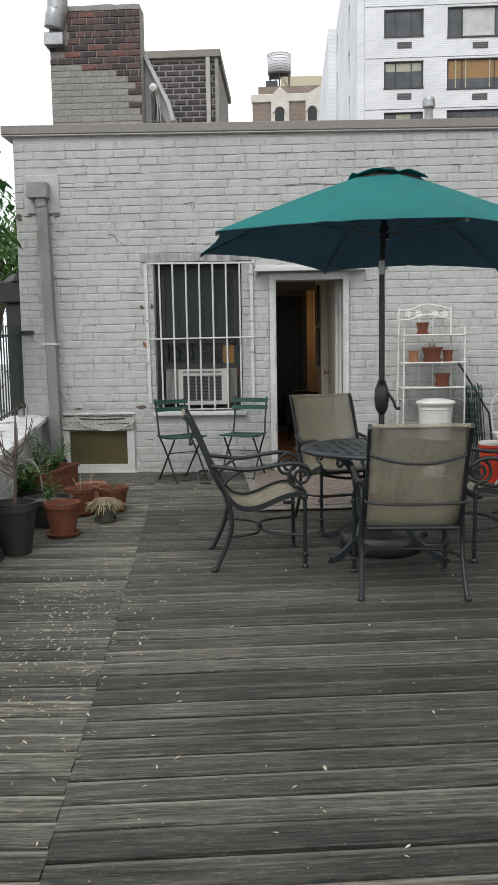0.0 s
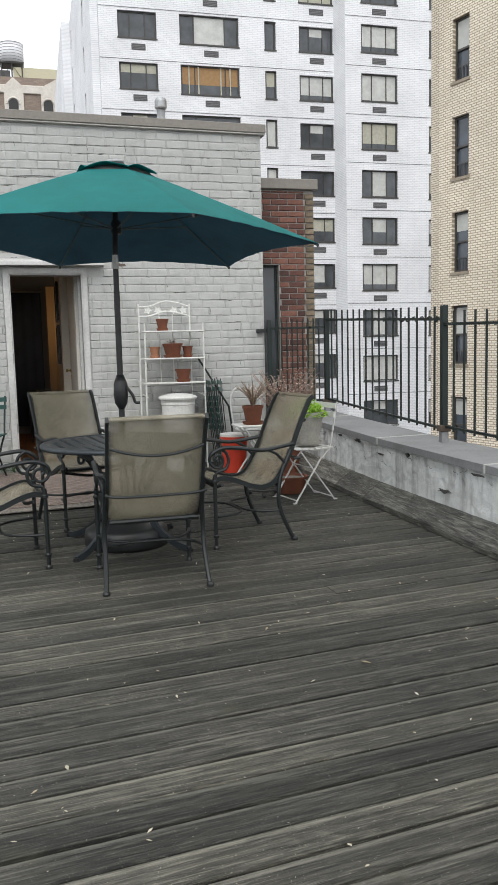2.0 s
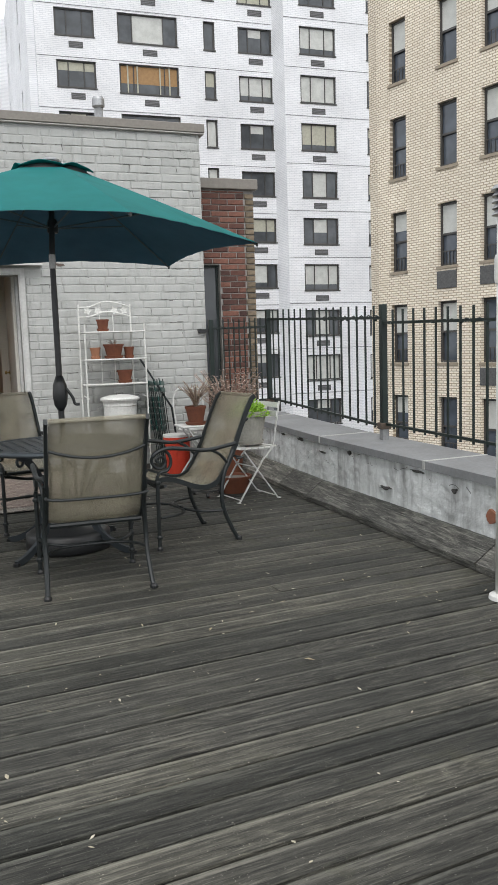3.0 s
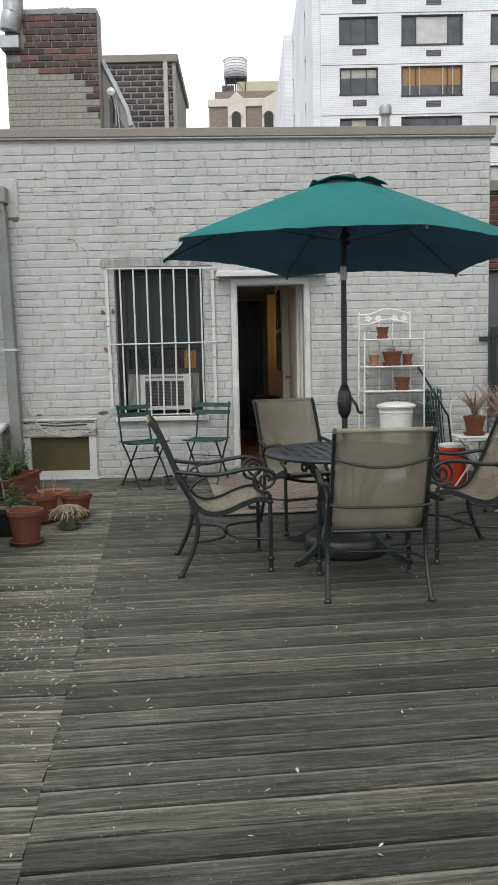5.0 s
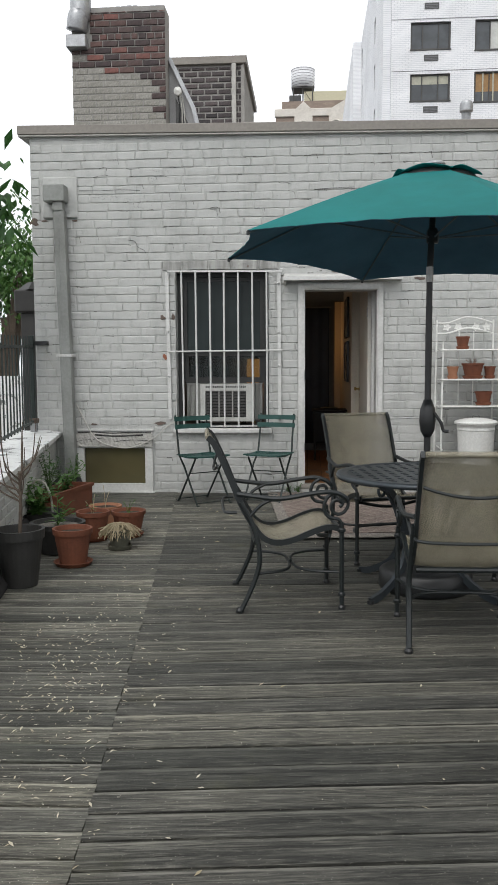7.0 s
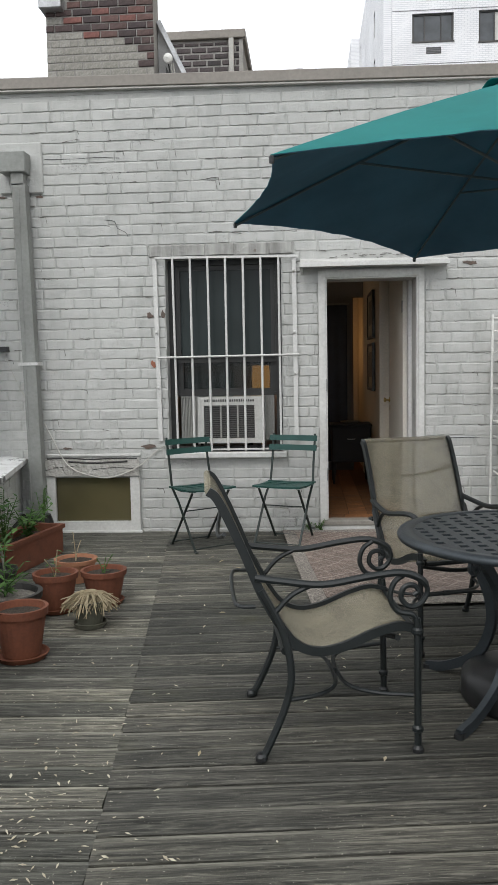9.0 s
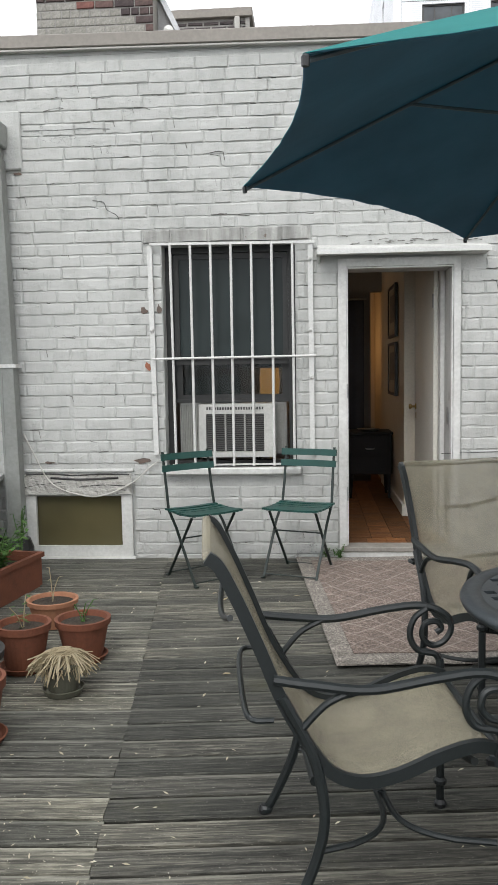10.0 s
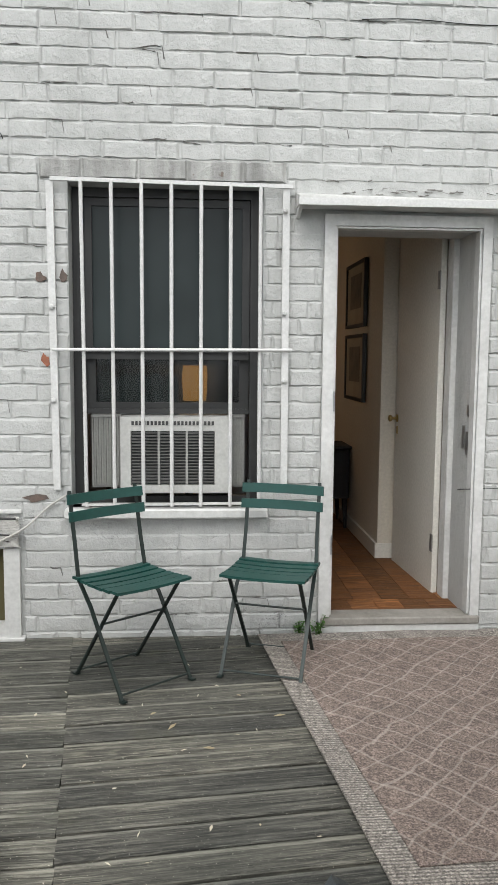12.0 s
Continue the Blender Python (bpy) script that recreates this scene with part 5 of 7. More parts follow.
# left parapet
lp = thing("wall_west", pose(0, 0, 0), "low white-painted brick parapet", "parapet", kind="structure")
part("wall_body", run(Geo(), left_x, [(-0.004, -0.3), (-0.40, -3.0), (-0.40, 0.585), (-0.004, 0.585)], 0.2, WALL_Y - 0.004), M_WALL, lp)
part("cap_stone", run(Geo(), left_x, [(0.05, 0.587), (-0.44, 0.587), (-0.44, 0.635), (-0.1, 0.645), (0.05, 0.625)], 0.2, WALL_Y - 0.004, 30), M_PARAPET, lp, "flaking white cap")
part("cant_strip", run(Geo(), left_x, [(0.15, 0.004), (0.004, 0.004), (0.004, 0.16), (0.02, 0.16), (0.15, 0.03)], 0.2, WALL_Y - 0.05), M_NEAR_BLACK, lp, "black flashing strip")
back = part("wall_south", Geo().box(-4.4, 4.4, -4.3, -4.0, -0.6, 1.1), M_PARAPET, label="plain low parapet closing the terrace", kind="structure")
part("wall_body", Geo().box(-3.9, -3.4, -4.0, 0.3, -0.6, 0.62), M_PARAPET, lp)
part("wall_body", Geo().box(-3.4, left_x(0.2), 0.02, 0.3, -0.6, 0.62), M_PARAPET, lp)
house = part("house_below", Geo().box(-4.4, 3.6, -4.0, 14.3, -16.0, -0.62), M_BROWN_FAR, label="brick building under the terrace", kind="structure")


# ---- railings ----
def railing(label, line, spacing, h0, h1, name="railing", drop=0.0, bar=0.0066):
    """Uprights between two points of the plan, from h0 to h1 above them."""
    (xa, ya, za), (xb, yb, zb) = line
    f = thing(name, pose(xa, ya, za), label, "railing", "iron railings")
    d = Vector((xb - xa, yb - ya, zb - za))
    n = max(2, round(d.length / spacing))
    for k in range(1, n):
        p = d * (k / n) - Vector((0, 0, drop * k / n))
        part("baluster", Geo().box(p.x - bar, p.x + bar, p.y - bar, p.y + bar, p.z + h0, p.z + h1), M_FENCE, f)
    d = d - Vector((0, 0, drop))
    part("top_rail", Geo().tube([Vector((0, 0, h1 - 0.10)), d + Vector((0, 0, h1 - 0.10))], 0, flat=(0.03, 0.022)), M_FENCE, f)
    part("bottom_rail", Geo().tube([Vector((0, 0, h0 + 0.03)), d + Vector((0, 0, h0 + 0.03))], 0, flat=(0.020, 0.020)), M_FENCE, f)
    tw = spline([d * (k / (n * 2)) + Vector((0.02 * math.sin(k * 2.4), 0.02 * math.cos(k * 1.9), h1 - 0.10 + 0.022 * math.sin(k * 3.1))) for k in range(n * 2 + 1)], 3)
    part("wire_twist", Geo().tube(tw, 0.006, 5), M_FENCE, f, "thin wire wound along the top rail")
    return f


def post(x, y, z, h, label="square green railing post"):
    f = thing("railing_post", pose(x, y, z), label, "railing post", "railing posts")
    part("shaft", Geo().box(-0.025, 0.025, -0.025, 0.025, 0.10, h, 0.004), M_FENCE, f)
    part("foot", Geo().box(-0.028, 0.028, -0.028, 0.028, 0.0, 0.10), M_CAP, f)
    part("bracket", Geo().box(-0.045, 0.045, -0.04, 0.04, 0.09, 0.14, 0.006), M_BARK, f, "rusty clamp")


fence_x = lambda y: 3.52 + (8.6 - y) * 0.062
cz = 0.53
posts = [(3.66, 8.72), (fence_x(6.1), 6.1), (fence_x(3.55), 3.55), (fence_x(1.0), 1.0), (fence_x(-1.5), -1.5), (fence_x(-3.9), -3.9)]
rail_z = lambda y: 0.53 + floor_z(y) - 0.015 * max(0.0, 8.7 - y)
for x, y in posts:
    post(x, y, cz + floor_z(y), 1.12 - 0.015 * (8.72 - y))
for (xa, ya), (xb, yb) in zip(posts[:-1], posts[1:]):
    near = ya < 7
    railing("dark green iron railing on the parapet, the street far below", ((xa, ya, rail_z(ya)), (xb, yb, rail_z(yb))), 0.139 if near else 0.158, 0.14 if near else 0.12, 1.075 if near else 1.112)
post(3.085, 8.99, 0.60, 1.05)
railing("short dark green iron railing between the house corner and the parapet", ((3.10, 8.97, 0.60), (3.64, 8.74, 0.60)), 0.06, 0.12, 1.05)
br = thing("wall_bracket", pose(3.02, WALL_Y - 0.04, 1.53), "small black iron bracket fixed to the white wall", "bracket")
part("arm", Geo().box(-0.07, 0.07, -0.02, 0.038, -0.02, 0.02), M_BLACK, br)
lfx = lambda y: left_x(y) - 0.22
lposts = [(lfx(8.93), 8.93), (lfx(6.4), 6.4), (lfx(3.8), 3.8)]
for x, y in lposts:
    post(x, y, 0.64 + floor_z(y), 0.98)
for (xa, ya), (xb, yb) in zip(lposts[:-1], lposts[1:]):
    railing("dark green iron railing on the white parapet", ((xa, ya, 0.64 + floor_z(ya)), (xb, yb, 0.64 + floor_z(yb))), 0.15, 0.08, 0.97, bar=0.0055)
br = thing("wall_bracket", pose(-2.34, WALL_Y - 0.04, 1.64), "small black iron bracket fixed to the white wall", "bracket")
part("arm", Geo().box(-0.09, 0.06, -0.02, 0.038, -0.02, 0.02), M_BLACK, br)
pp = thing("vent_post", on_floor(3.10, 3.72), "tall white-painted vent pipe with a louvred metal head on the deck", "vent pipe")
part("shaft", Geo().lathe([(0.055, 0.0), (0.055, 1.92)], 20), M_WHITE_METAL, pp, smooth=True)
part("collar", Geo().lathe([(0.062, 1.60), (0.066, 1.62), (0.066, 1.72), (0.062, 1.74)], 20), M_WHITE_METAL, pp)
part("foot_flange", Geo().lathe([(0.09, 0.0), (0.085, 0.02), (0.06, 0.03)], 20), M_WHITE_METAL, pp)
for k in range(4):
    part("louvre", Geo().lathe([(0.08, 1.93 + k * 0.03), (0.06, 1.955 + k * 0.03)], 16), M_GALV, pp)
part("cap", Geo().lathe([(0.085, 2.05), (0.07, 2.07), (0.01, 2.09)], 16), M_GALV, pp)

# ---- far buildings ----


def far_window(parent, xa, xb, za, zb, style, rng):
    w = thing("window", pose(0, 0, 0), "", "")
    w.parent = parent
    d = 0.10
    bars = {"wide": [0.24, 0.76], "three": [0.30, 0.70], "slim": []}[style]
    holes, xs = [], [xa + 0.07] + [xa + (xb - xa) * b for b in bars] + [xb - 0.07]
    for a, b in zip(xs[:-1], xs[1:]):
        holes.append((a + 0.025, b - 0.025, za + 0.07, zb - 0.07))
    part("frame", holed(xa, xb, za, zb, d, d + 0.08, holes), M_FAR_FRAME, w)
    part("pane", Geo().box(xa + 0.05, xb - 0.05, d + 0.05, d + 0.06, za + 0.05, zb - 0.05), M_FAR_GLASS, w)
    pick = rng.random()
    shade = rng.choice((M_BLIND, M_BLIND, M_BLIND_CREAM))
    if abs(zb - 16.7) < 0.15 and xb < 9 and zb - za > 1.3 and style != "slim":
        pick, shade = 0.0, (M_BLIND_TAN if style == "wide" else M_BLIND_CREAM)
    if pick < 0.75:
        drop = rng.choice((0.35, 0.55, 0.8, 1.0, 1.0))
        drop = 0.66 if shade is M_BLIND_TAN else drop
        h = holes[len(holes) // 2] if rng.random() < 0.5 else (holes[0][0], holes[-1][1], za + 0.07, zb - 0.07)
        part("blind", Geo().box(h[0], h[1], d + 0.045, d + 0.0495, h[3] - (h[3] - h[2]) * drop, h[3]), shade, w)
    if shade is M_BLIND_TAN:
        for q in (0.14, 0.30, 0.68, 0.84):
            xm = xa + (xb - xa) * q
            part("mullion", Geo().box(xm - 0.035, xm + 0.035, d - 0.03, d - 0.004, za + 0.05, zb - 0.05), M_BLIND_CREAM, w, "pale mullion")
    part("sill", Geo().box(xa - 0.03, xb + 0.03, -0.04, 0.10, za - 0.07, za - 0.002), M_FAR_FRAME, w)
    return w


def tower(name, m, x0, x1, cols, tops, zs, material, label, rng, depth=0.4, band=True):
    """A flat face with rows of windows. cols: (x0, x1, style, height, vent from, vent to)."""
    b = thing(name, m, label, "apartment building", kind="structure")
    holes = [(c[0], c[1], t - c[3] + c[6], t + c[6]) for t in tops for c in cols]
    part("wall", holed(x0, x1, zs[0], zs[1], 0, depth, holes), material, b)
    # Dark sheet that carries the shade of the rooms in its colour.
    part("dark_room_sheet", Geo().box(x0, x1, depth + 0.25, depth + 0.5, zs[0], zs[1]), M_SASH_AND_ROOM, b, "dark sheet standing for the unlit rooms behind the glass")
    for t in tops:
        if band:
            part("joint_line", Geo().box(x0 + 0.01, x1 - 0.01, -0.012, -0.002, t + 0.14, t + 0.17), M_BAND, b)
        for c in cols:
            far_window(b, c[0], c[1], t - c[3] + c[6], t + c[6], c[2], rng)
            if c[4] is not None:
                z = t - c[3] + c[6]
                part("vent_grille", Geo().box(c[4], c[5], -0.02, 0.02, z - 0.62, z - 0.30), M_VENT, b)
                for k in range(3):
                    part("vent_slat", Geo().box(c[4] + 0.04, c[5] - 0.04, -0.03, -0.021, z - 0.58 + k * 0.08, z - 0.55 + k * 0.08), M_BAND, b)
    return b


rng = random.Random(11)
TOPS = [19.28 + 2.615 * k for k in range(-9, 3)]
A_COLS = [(1.00, 3.08, "three", 1.36, 1.70, 2.45, 0.0), (4.32, 7.62, "wide", 1.52, 5.65, 6.45, 0.04), (9.09, 9.75, "slim", 1.50, None, None, 0.0), (11.10, 13.13, "three", 1.36, 11.72, 12.55, -0.11)]
tw = tower("apartment_building", pose(4.71, 45.6, 0), 0, 13.15, A_COLS, TOPS, (-16, 25.6), M_WHITE_BRICK, "tall white glazed-brick apartment block with dark framed windows in rows", rng)
C_COLS = [(0.95, 3.15, "three", 1.48, 1.62, 2.45, -0.24), (5.10, 5.50, "slim", 1.46, None, None, -0.30), (8.0, 10.1, "three", 1.48, 8.6, 9.4, -0.24), (11.6, 13.9, "three", 1.48, 12.3, 13.1, -0.24)]
tc = tower("apartment_building", pose(18.05, 44.3, 0), 0, 17.0, C_COLS, TOPS, (-16, 25.6), M_WHITE_BRICK, "projecting bay of the white glazed-brick apartment block", rng)
part("return_wall", Geo().add([(17.86, 45.6, -16), (18.05, 44.3, -16), (18.05, 44.3, 25.6), (17.86, 45.6, 25.6), (18.4, 45.6, -16), (18.4, 44.8, -16), (18.4, 44.8, 25.6), (18.4, 45.6, 25.6)], [(0, 1, 2, 3), (0, 3, 7, 4), (1, 5, 6, 2), (3, 2, 6, 7)]), M_WHITE_BRICK_Y, tc, at=pose(-18.05, -44.3, 0))
side = thing("apartment_building", pose(4.71, 45.6, 0), "blank white side wall of the apartment block with slim windows", "apartment building", kind="structure")
holes = [(y, y + 0.9, t - 1.4, t) for t in TOPS[5:] for y in (5.5, 17.0, 26.0)]
part("wall", holed(0.4, 19.0, -16, 25.6, 0, 0.4, [h for h in holes if h[1] < 19]), M_WHITE_BRICK, side, at=pose(0, 0.0, 0, 0, 0, 90) @ pose(0, 0, 0))
part("wall", Geo().box(0, 10, 19.0, 19.4, -16, 25.6).box(-1.0, -0.6, 19.0, 38.0, -16, 25.6).box(-0.6, 0, 19.0, 19.4, -16, 25.6), M_WHITE_BRICK_Y, side)
for h in holes:
    if h[1] < 19:
        part("pane", Geo().box(-0.2, -0.1, h[0], h[1], h[2], h[3]), M_FAR_FRAME, side)
part("roof", Geo().box(0, 30, 0.4, 19, 25.0, 25.5), M_CAP, side)

# buff building on the right
d = Vector((0.27, -0.963, 0)).normalized()
bm_ = Matrix.Translation((13.04, 23.95, 0)) @ Matrix.Rotation(math.atan2(d.y, d.x), 4, "Z")
buff = thing("apartment_building", bm_, "buff brick apartment house with dark double-hung windows and stone sills", "apartment building", kind="structure")
BTOPS = [10.95 + 2.82 * k for k in range(-8, 3)]
bcols = [(0.58, 1.26), (2.52, 3.24), (4.12, 4.88), (6.3, 7.0), (8.6, 9.3), (10.7, 11.4), (13.0, 13.7), (15.2, 15.9)]
part("wall", holed(0, 24, -16, 19.2, 0, 0.4, [(a, b, t - 1.80, t) for a, b in bcols for t in BTOPS]), M_BEIGE_BRICK, buff)
part("end_wall", Geo().box(0, 0.4, 0.401, 12, -16, 19.2), M_BROWN_FAR, buff)
part("end_wall", Geo().box(-1.3, -0.001, 0.9, 1.3, -16, 19.2), M_BEIGE_BRICK, buff)
# One dark sheet, coloured as the shade inside all these rooms.
part("dark_room_sheet", Geo().box(0.4, 24, 0.9, 1.2, -16, 19.2), M_SASH_AND_ROOM, buff, "dark sheet standing for the unlit rooms behind the glass")
part("cornice", Geo().box(-0.2, 24.2, -0.3, 0.8, 19.2, 19.8, 0.05), M_SILL_STONE, buff)
proto = None
for a, b in bcols:
    for t in BTOPS:
        w = thing("window", pose(a, 0, t - 1.80), "", "")
        w.parent = buff
        wd = b - a
        part("frame", holed(0, wd, 0, 1.80, 0.12, 0.22, [(0.07, wd - 0.06, 0.07, 0.88), (0.07, wd - 0.06, 0.94, 1.73)]), M_FAR_FRAME, w)
        part("pane", Geo().box(0.05, wd - 0.05, 0.16, 0.17, 0.90, 1.75), M_FAR_GLASS2, w)
        part("pane", Geo().box(0.05, wd - 0.05, 0.19, 0.20, 0.05, 0.90), M_FAR_GLASS2, w)
        if rng.random() < 0.7:
            dr = rng.choice((0.5, 0.8, 0.82))
            part("blind", Geo().box(0.07, wd - 0.06, 0.150, 0.156, 1.73 - dr, 1.73), M_BLIND, w)
        part("sill", Geo().box(-0.05, wd + 0.05, -0.035, 0.12, -0.09, -0.002), M_SILL_STONE, w)
        if rng.random() < 0.8:
            for k in range(5):
                part("guard_bar", Geo().box(0.1 + k * (wd - 0.2) / 4 - 0.008, 0.1 + k * (wd - 0.2) / 4 + 0.008, 0.09, 0.106, 0.02, 0.42), M_FAR_FRAME, w)
            part("guard_rail", Geo().box(0.05, wd - 0.05, 0.088, 0.11, 0.40, 0.43), M_FAR_FRAME, w)
for a, t in ((2.52, BTOPS[6]), (4.12, BTOPS[6]), (4.12, BTOPS[5])):
    part("wall_unit", Geo().box(a - 0.02, a + 0.72, -0.03, 0.0, t - 2.45, t - 1.95), M_SILL_STONE if t > 6 else M_VENT, buff, "louvred wall unit")

# chimney stack
ch = thing("chimney", pose(-3.09, 13.0, 3.6), "tall old brick chimney, red at the top and pale paint below", "chimney")
part("core", Geo().box(0.004, 1.386, 0.004, 0.38, 0, 2.96), M_MORTAR, ch)
part("core", Geo().box(0.30, 1.386, 0.004, 0.38, 2.961, 3.02), M_MORTAR, ch)
rects = brick_rects(0.0, 1.39, 0.0, 2.95, 0.0945, 0.235, 0.014, [(0, 0.28, 2.45, 3.2)], 3, 1.0)
rng2 = random.Random(31)
red = [r for r in rects if r[2] > 2.18 + rng2.uniform(-0.22, 0.16) - (0.0 if r[0] < 0.9 else 1.3 * (r[0] - 0.9) + 0.15)]
lay_bricks(red, pose(0, 0, 0), M_OLD_BRICK, ch, (0.7, 2.5), 0.014, 0.006, 5, limit=150)
lay_bricks([r for r in rects if r not in red], pose(0, 0, 0), M_PALE_BRICK, ch, (0.7, 1.2), 0.004, 0.006, 6, limit=140)
crown = Geo()
for k in range(9):
    crown.box(0.55 + k * 0.085, 0.63 + k * 0.085, 0.1, 0.5, 3.021, 3.06 + 0.03 * rng.random(), 0.008)
part("crown", crown, M_GALV, ch)
part("flue_elbow", Geo().tube(spline([(0.16, -0.05, 3.9), (0.16, -0.05, 3.0), (0.13, -0.08, 2.85), (0.10, -0.06, 2.68)]), 0.15, 20), M_GALV, ch, "dented galvanised flue", True)
part("flue_box", Geo().box(-0.04, 0.25, -0.16, 0.24, 2.42, 2.60, 0.01), M_GALV, ch)
bk = thing("bulkhead", pose(0, 0, 0), "grey rendered stair bulkhead with a sloping top beside the chimney", "roof bulkhead", kind="structure")
prof = [(-1.70, 3.6), (-1.70, 5.96), (-1.66, 5.93), (-1.33, 5.22), (-1.28, 4.95), (-1.28, 3.6)]
g = Geo()
g.add([(x, 13.3, z) for x, z in prof] + [(x, 16.5, z) for x, z in prof], [tuple(range(6))[::-1], tuple(range(6, 12))] + [(k, (k + 1) % 6, 6 + (k + 1) % 6, 6 + k) for k in range(6)])
part("bulkhead_body", g, M_RENDER, bk)
part("bulkhead_edge", Geo().tube([(-1.68, 13.27, 5.96), (-1.33, 13.27, 5.24), (-1.27, 13.27, 4.98)], 0, flat=(0.08, 0.06)), M_GALV, bk)
part("bulkhead_door", Geo().add([(-1.60, 13.26, 3.6), (-1.33, 13.26, 3.6), (-1.33, 13.26, 4.86), (-1.60, 13.26, 5.40), (-1.60, 13.295, 3.6), (-1.33, 13.295, 3.6), (-1.33, 13.295, 4.86), (-1.60, 13.295, 5.40)], [(0, 1, 2, 3), (3, 2, 6, 7), (0, 3, 7, 4), (1, 5, 6, 2)]), M_VENT, bk, "grey metal door")
for k in range(3):
    part("bulkhead_cord", Geo().tube(spline([(-1.56 + 0.03 * k, 13.24, 5.42), (-1.53 + 0.03 * k, 13.22, 5.22), (-1.55 + 0.05 * k, 13.24, 5.02 - 0.05 * k)], 4), 0.009, 5), M_CABLE if k else M_BLACK, bk, "dangling cord")
part("bulkhead_lamp", Geo().lathe([(0.02, 0), (0.06, 0.02), (0.06, 0.06), (0.0, 0.09)], 12), M_WHITE_METAL, bk, at=pose(-1.55, 13.2, 5.46, 90))
b2 = thing("brick_building", pose(-3.4, 17.5, 3.0), "sooty brick building beyond the roof with a flat coping and a pale downpipe", "building", kind="structure")
part("core", Geo().box(0.004, 2.496, 0.004, 3, 0, 4.37), M_MORTAR, b2)
lay_bricks(brick_rects(0.9, 2.5, 1.5, 4.34, 0.115, 0.27, 0.03, [], 8), pose(0, 0, 0), M_DARK_BRICK, b2, (2, 3.2), 0.015, 0.008, 9, limit=160)
part("coping", Geo().box(-0.1, 2.56, -0.08, 3.1, 4.371, 4.52, 0.01), M_COPING, b2)
part("downpipe", Geo().box(2.26, 2.35, -0.09, -0.02, 0.5, 4.37, 0.01), M_COPING_LIP, b2)
part("edge_quoin", Geo().box(2.44, 2.51, -0.03, 0.0, 0.5, 4.37), M_MORTAR, b2)
vp = thing("roof_vent", pose(2.45, 12.0, 3.72), "round grey metal vent pipe standing on the roof", "vent pipe")
part("pipe", Geo().lathe([(0.06, 0), (0.06, 0.98)], 16), M_GALV, vp, smooth=True)
part("cap", Geo().lathe([(0.065, 0.97), (0.086, 0.99), (0.086, 1.08), (0.070, 1.115), (0.02, 1.12)], 20), M_GALV, vp)

# red brick pier beyond the corner
pr = thing("brick_pier", pose(3.052, 9.40, 0.3), "red brick wall end with tan quoins and a metal cap beyond the corner of the house", "wall", kind="structure")
part("core", holed(0.0, 0.715, -3.0, 2.83, 0.004, 0.6, [(0.085, 0.285, 0.63, 1.99)]), M_MORTAR, pr)
rects = brick_rects(0.0, 0.60, 0.0, 2.82, 0.0665, 0.20, 0.010, [(0.08, 0.29, 0.60, 1.99)], 12)
lay_bricks(rects, pose(0, 0, 0), M_RED_BRICK, pr, (0.3, 2), 0.008, 0.004, 13, limit=150)
for k in range(42):
    w = 0.112 if k % 2 else 0.100
    part("quoin_brick", brick_geo(w, 0.057, 0.014, 0.005, rng), M_TAN_BRICK, pr, at=pose(0.715 - w / 2, 0, 0.034 + k * 0.0665))
part("cap", Geo().box(-0.001, 0.76, -0.05, 0.65, 2.832, 2.95, 0.008), M_COPING, pr)
part("window_frame", holed(0.087, 0.283, 0.632, 1.988, 0.08, 0.12, [(0.11, 0.26, 0.66, 1.96)]), M_FENCE, pr)
part("window_pane", Geo().box(0.11, 0.26, 0.10, 0.105, 0.66, 1.96), M_FAR_GLASS, pr)

# distant old building with a water tank
old = thing("old_building", pose(-5.1, 140, 0), "distant brown brick building with arched windows and pale stone gables", "building", kind="structure")
part("wall", Geo().box(0, 22, 0, 20, -16, 42.6), M_BROWN_FAR, old)
part("cornice", Geo().box(-0.2, 22, -0.3, 0.4, 42.6, 43.9, 0.1), M_STONE_FAR, old)
part("attic", Geo().box(1.0, 22, 0.2, 18, 43.9, 45.2), M_BROWN_FAR, old)
for cx, wd in ((4.6, 3.0), (11.3, 5.0), (18.3, 3.0)):
    gb = Geo().add([(cx - wd / 2, -0.4, 39.2), (cx - wd / 2, -0.4, 43.6), (cx, -0.4, 45.0), (cx + wd / 2, -0.4, 43.6), (cx + wd / 2, -0.4, 39.2), (cx - wd / 2, 0, 39.2), (cx - wd / 2, 0, 43.6), (cx, 0, 45.0), (cx + wd / 2, 0, 43.6), (cx + wd / 2, 0, 39.2)], [(4, 3, 2, 1, 0), (0, 1, 6, 5), (1, 2, 7, 6), (2, 3, 8, 7), (3, 4, 9, 8)])
    part("gable", gb, M_STONE_FAR, old)
    n = 1 if wd < 4 else 2
    for q in range(n):
        ax = cx + (0 if n == 1 else (q - 0.5) * 2.6) - 0.1
        arch = [(ax - 0.75, -0.45, 38.0), (ax + 0.75, -0.45, 38.0)] + [(ax + 0.75 * math.cos(a), -0.45, 40.9 + 0.75 * math.sin(a)) for a in np.linspace(0, math.pi, 9)]
        g = Geo().add(arch, [tuple(range(len(arch)))])
        g.add([(x, y + 0.2, z) for x, y, z in arch], [])
        part("arched_window", g, M_SASH_AND_ROOM, old)
        ring = [(ax + 0.95 * math.cos(a), -0.5, 40.9 + 0.95 * math.sin(a)) for a in np.linspace(0, math.pi, 12)]
        part("arch_trim", Geo().tube(ring, 0.16, 6), M_STONE_FAR, old)
part("penthouse", Geo().box(4.7, 14.0, 2, 12, 45.2, 47.3), M_YELLOW_FAR, old, "pale yellow penthouse")
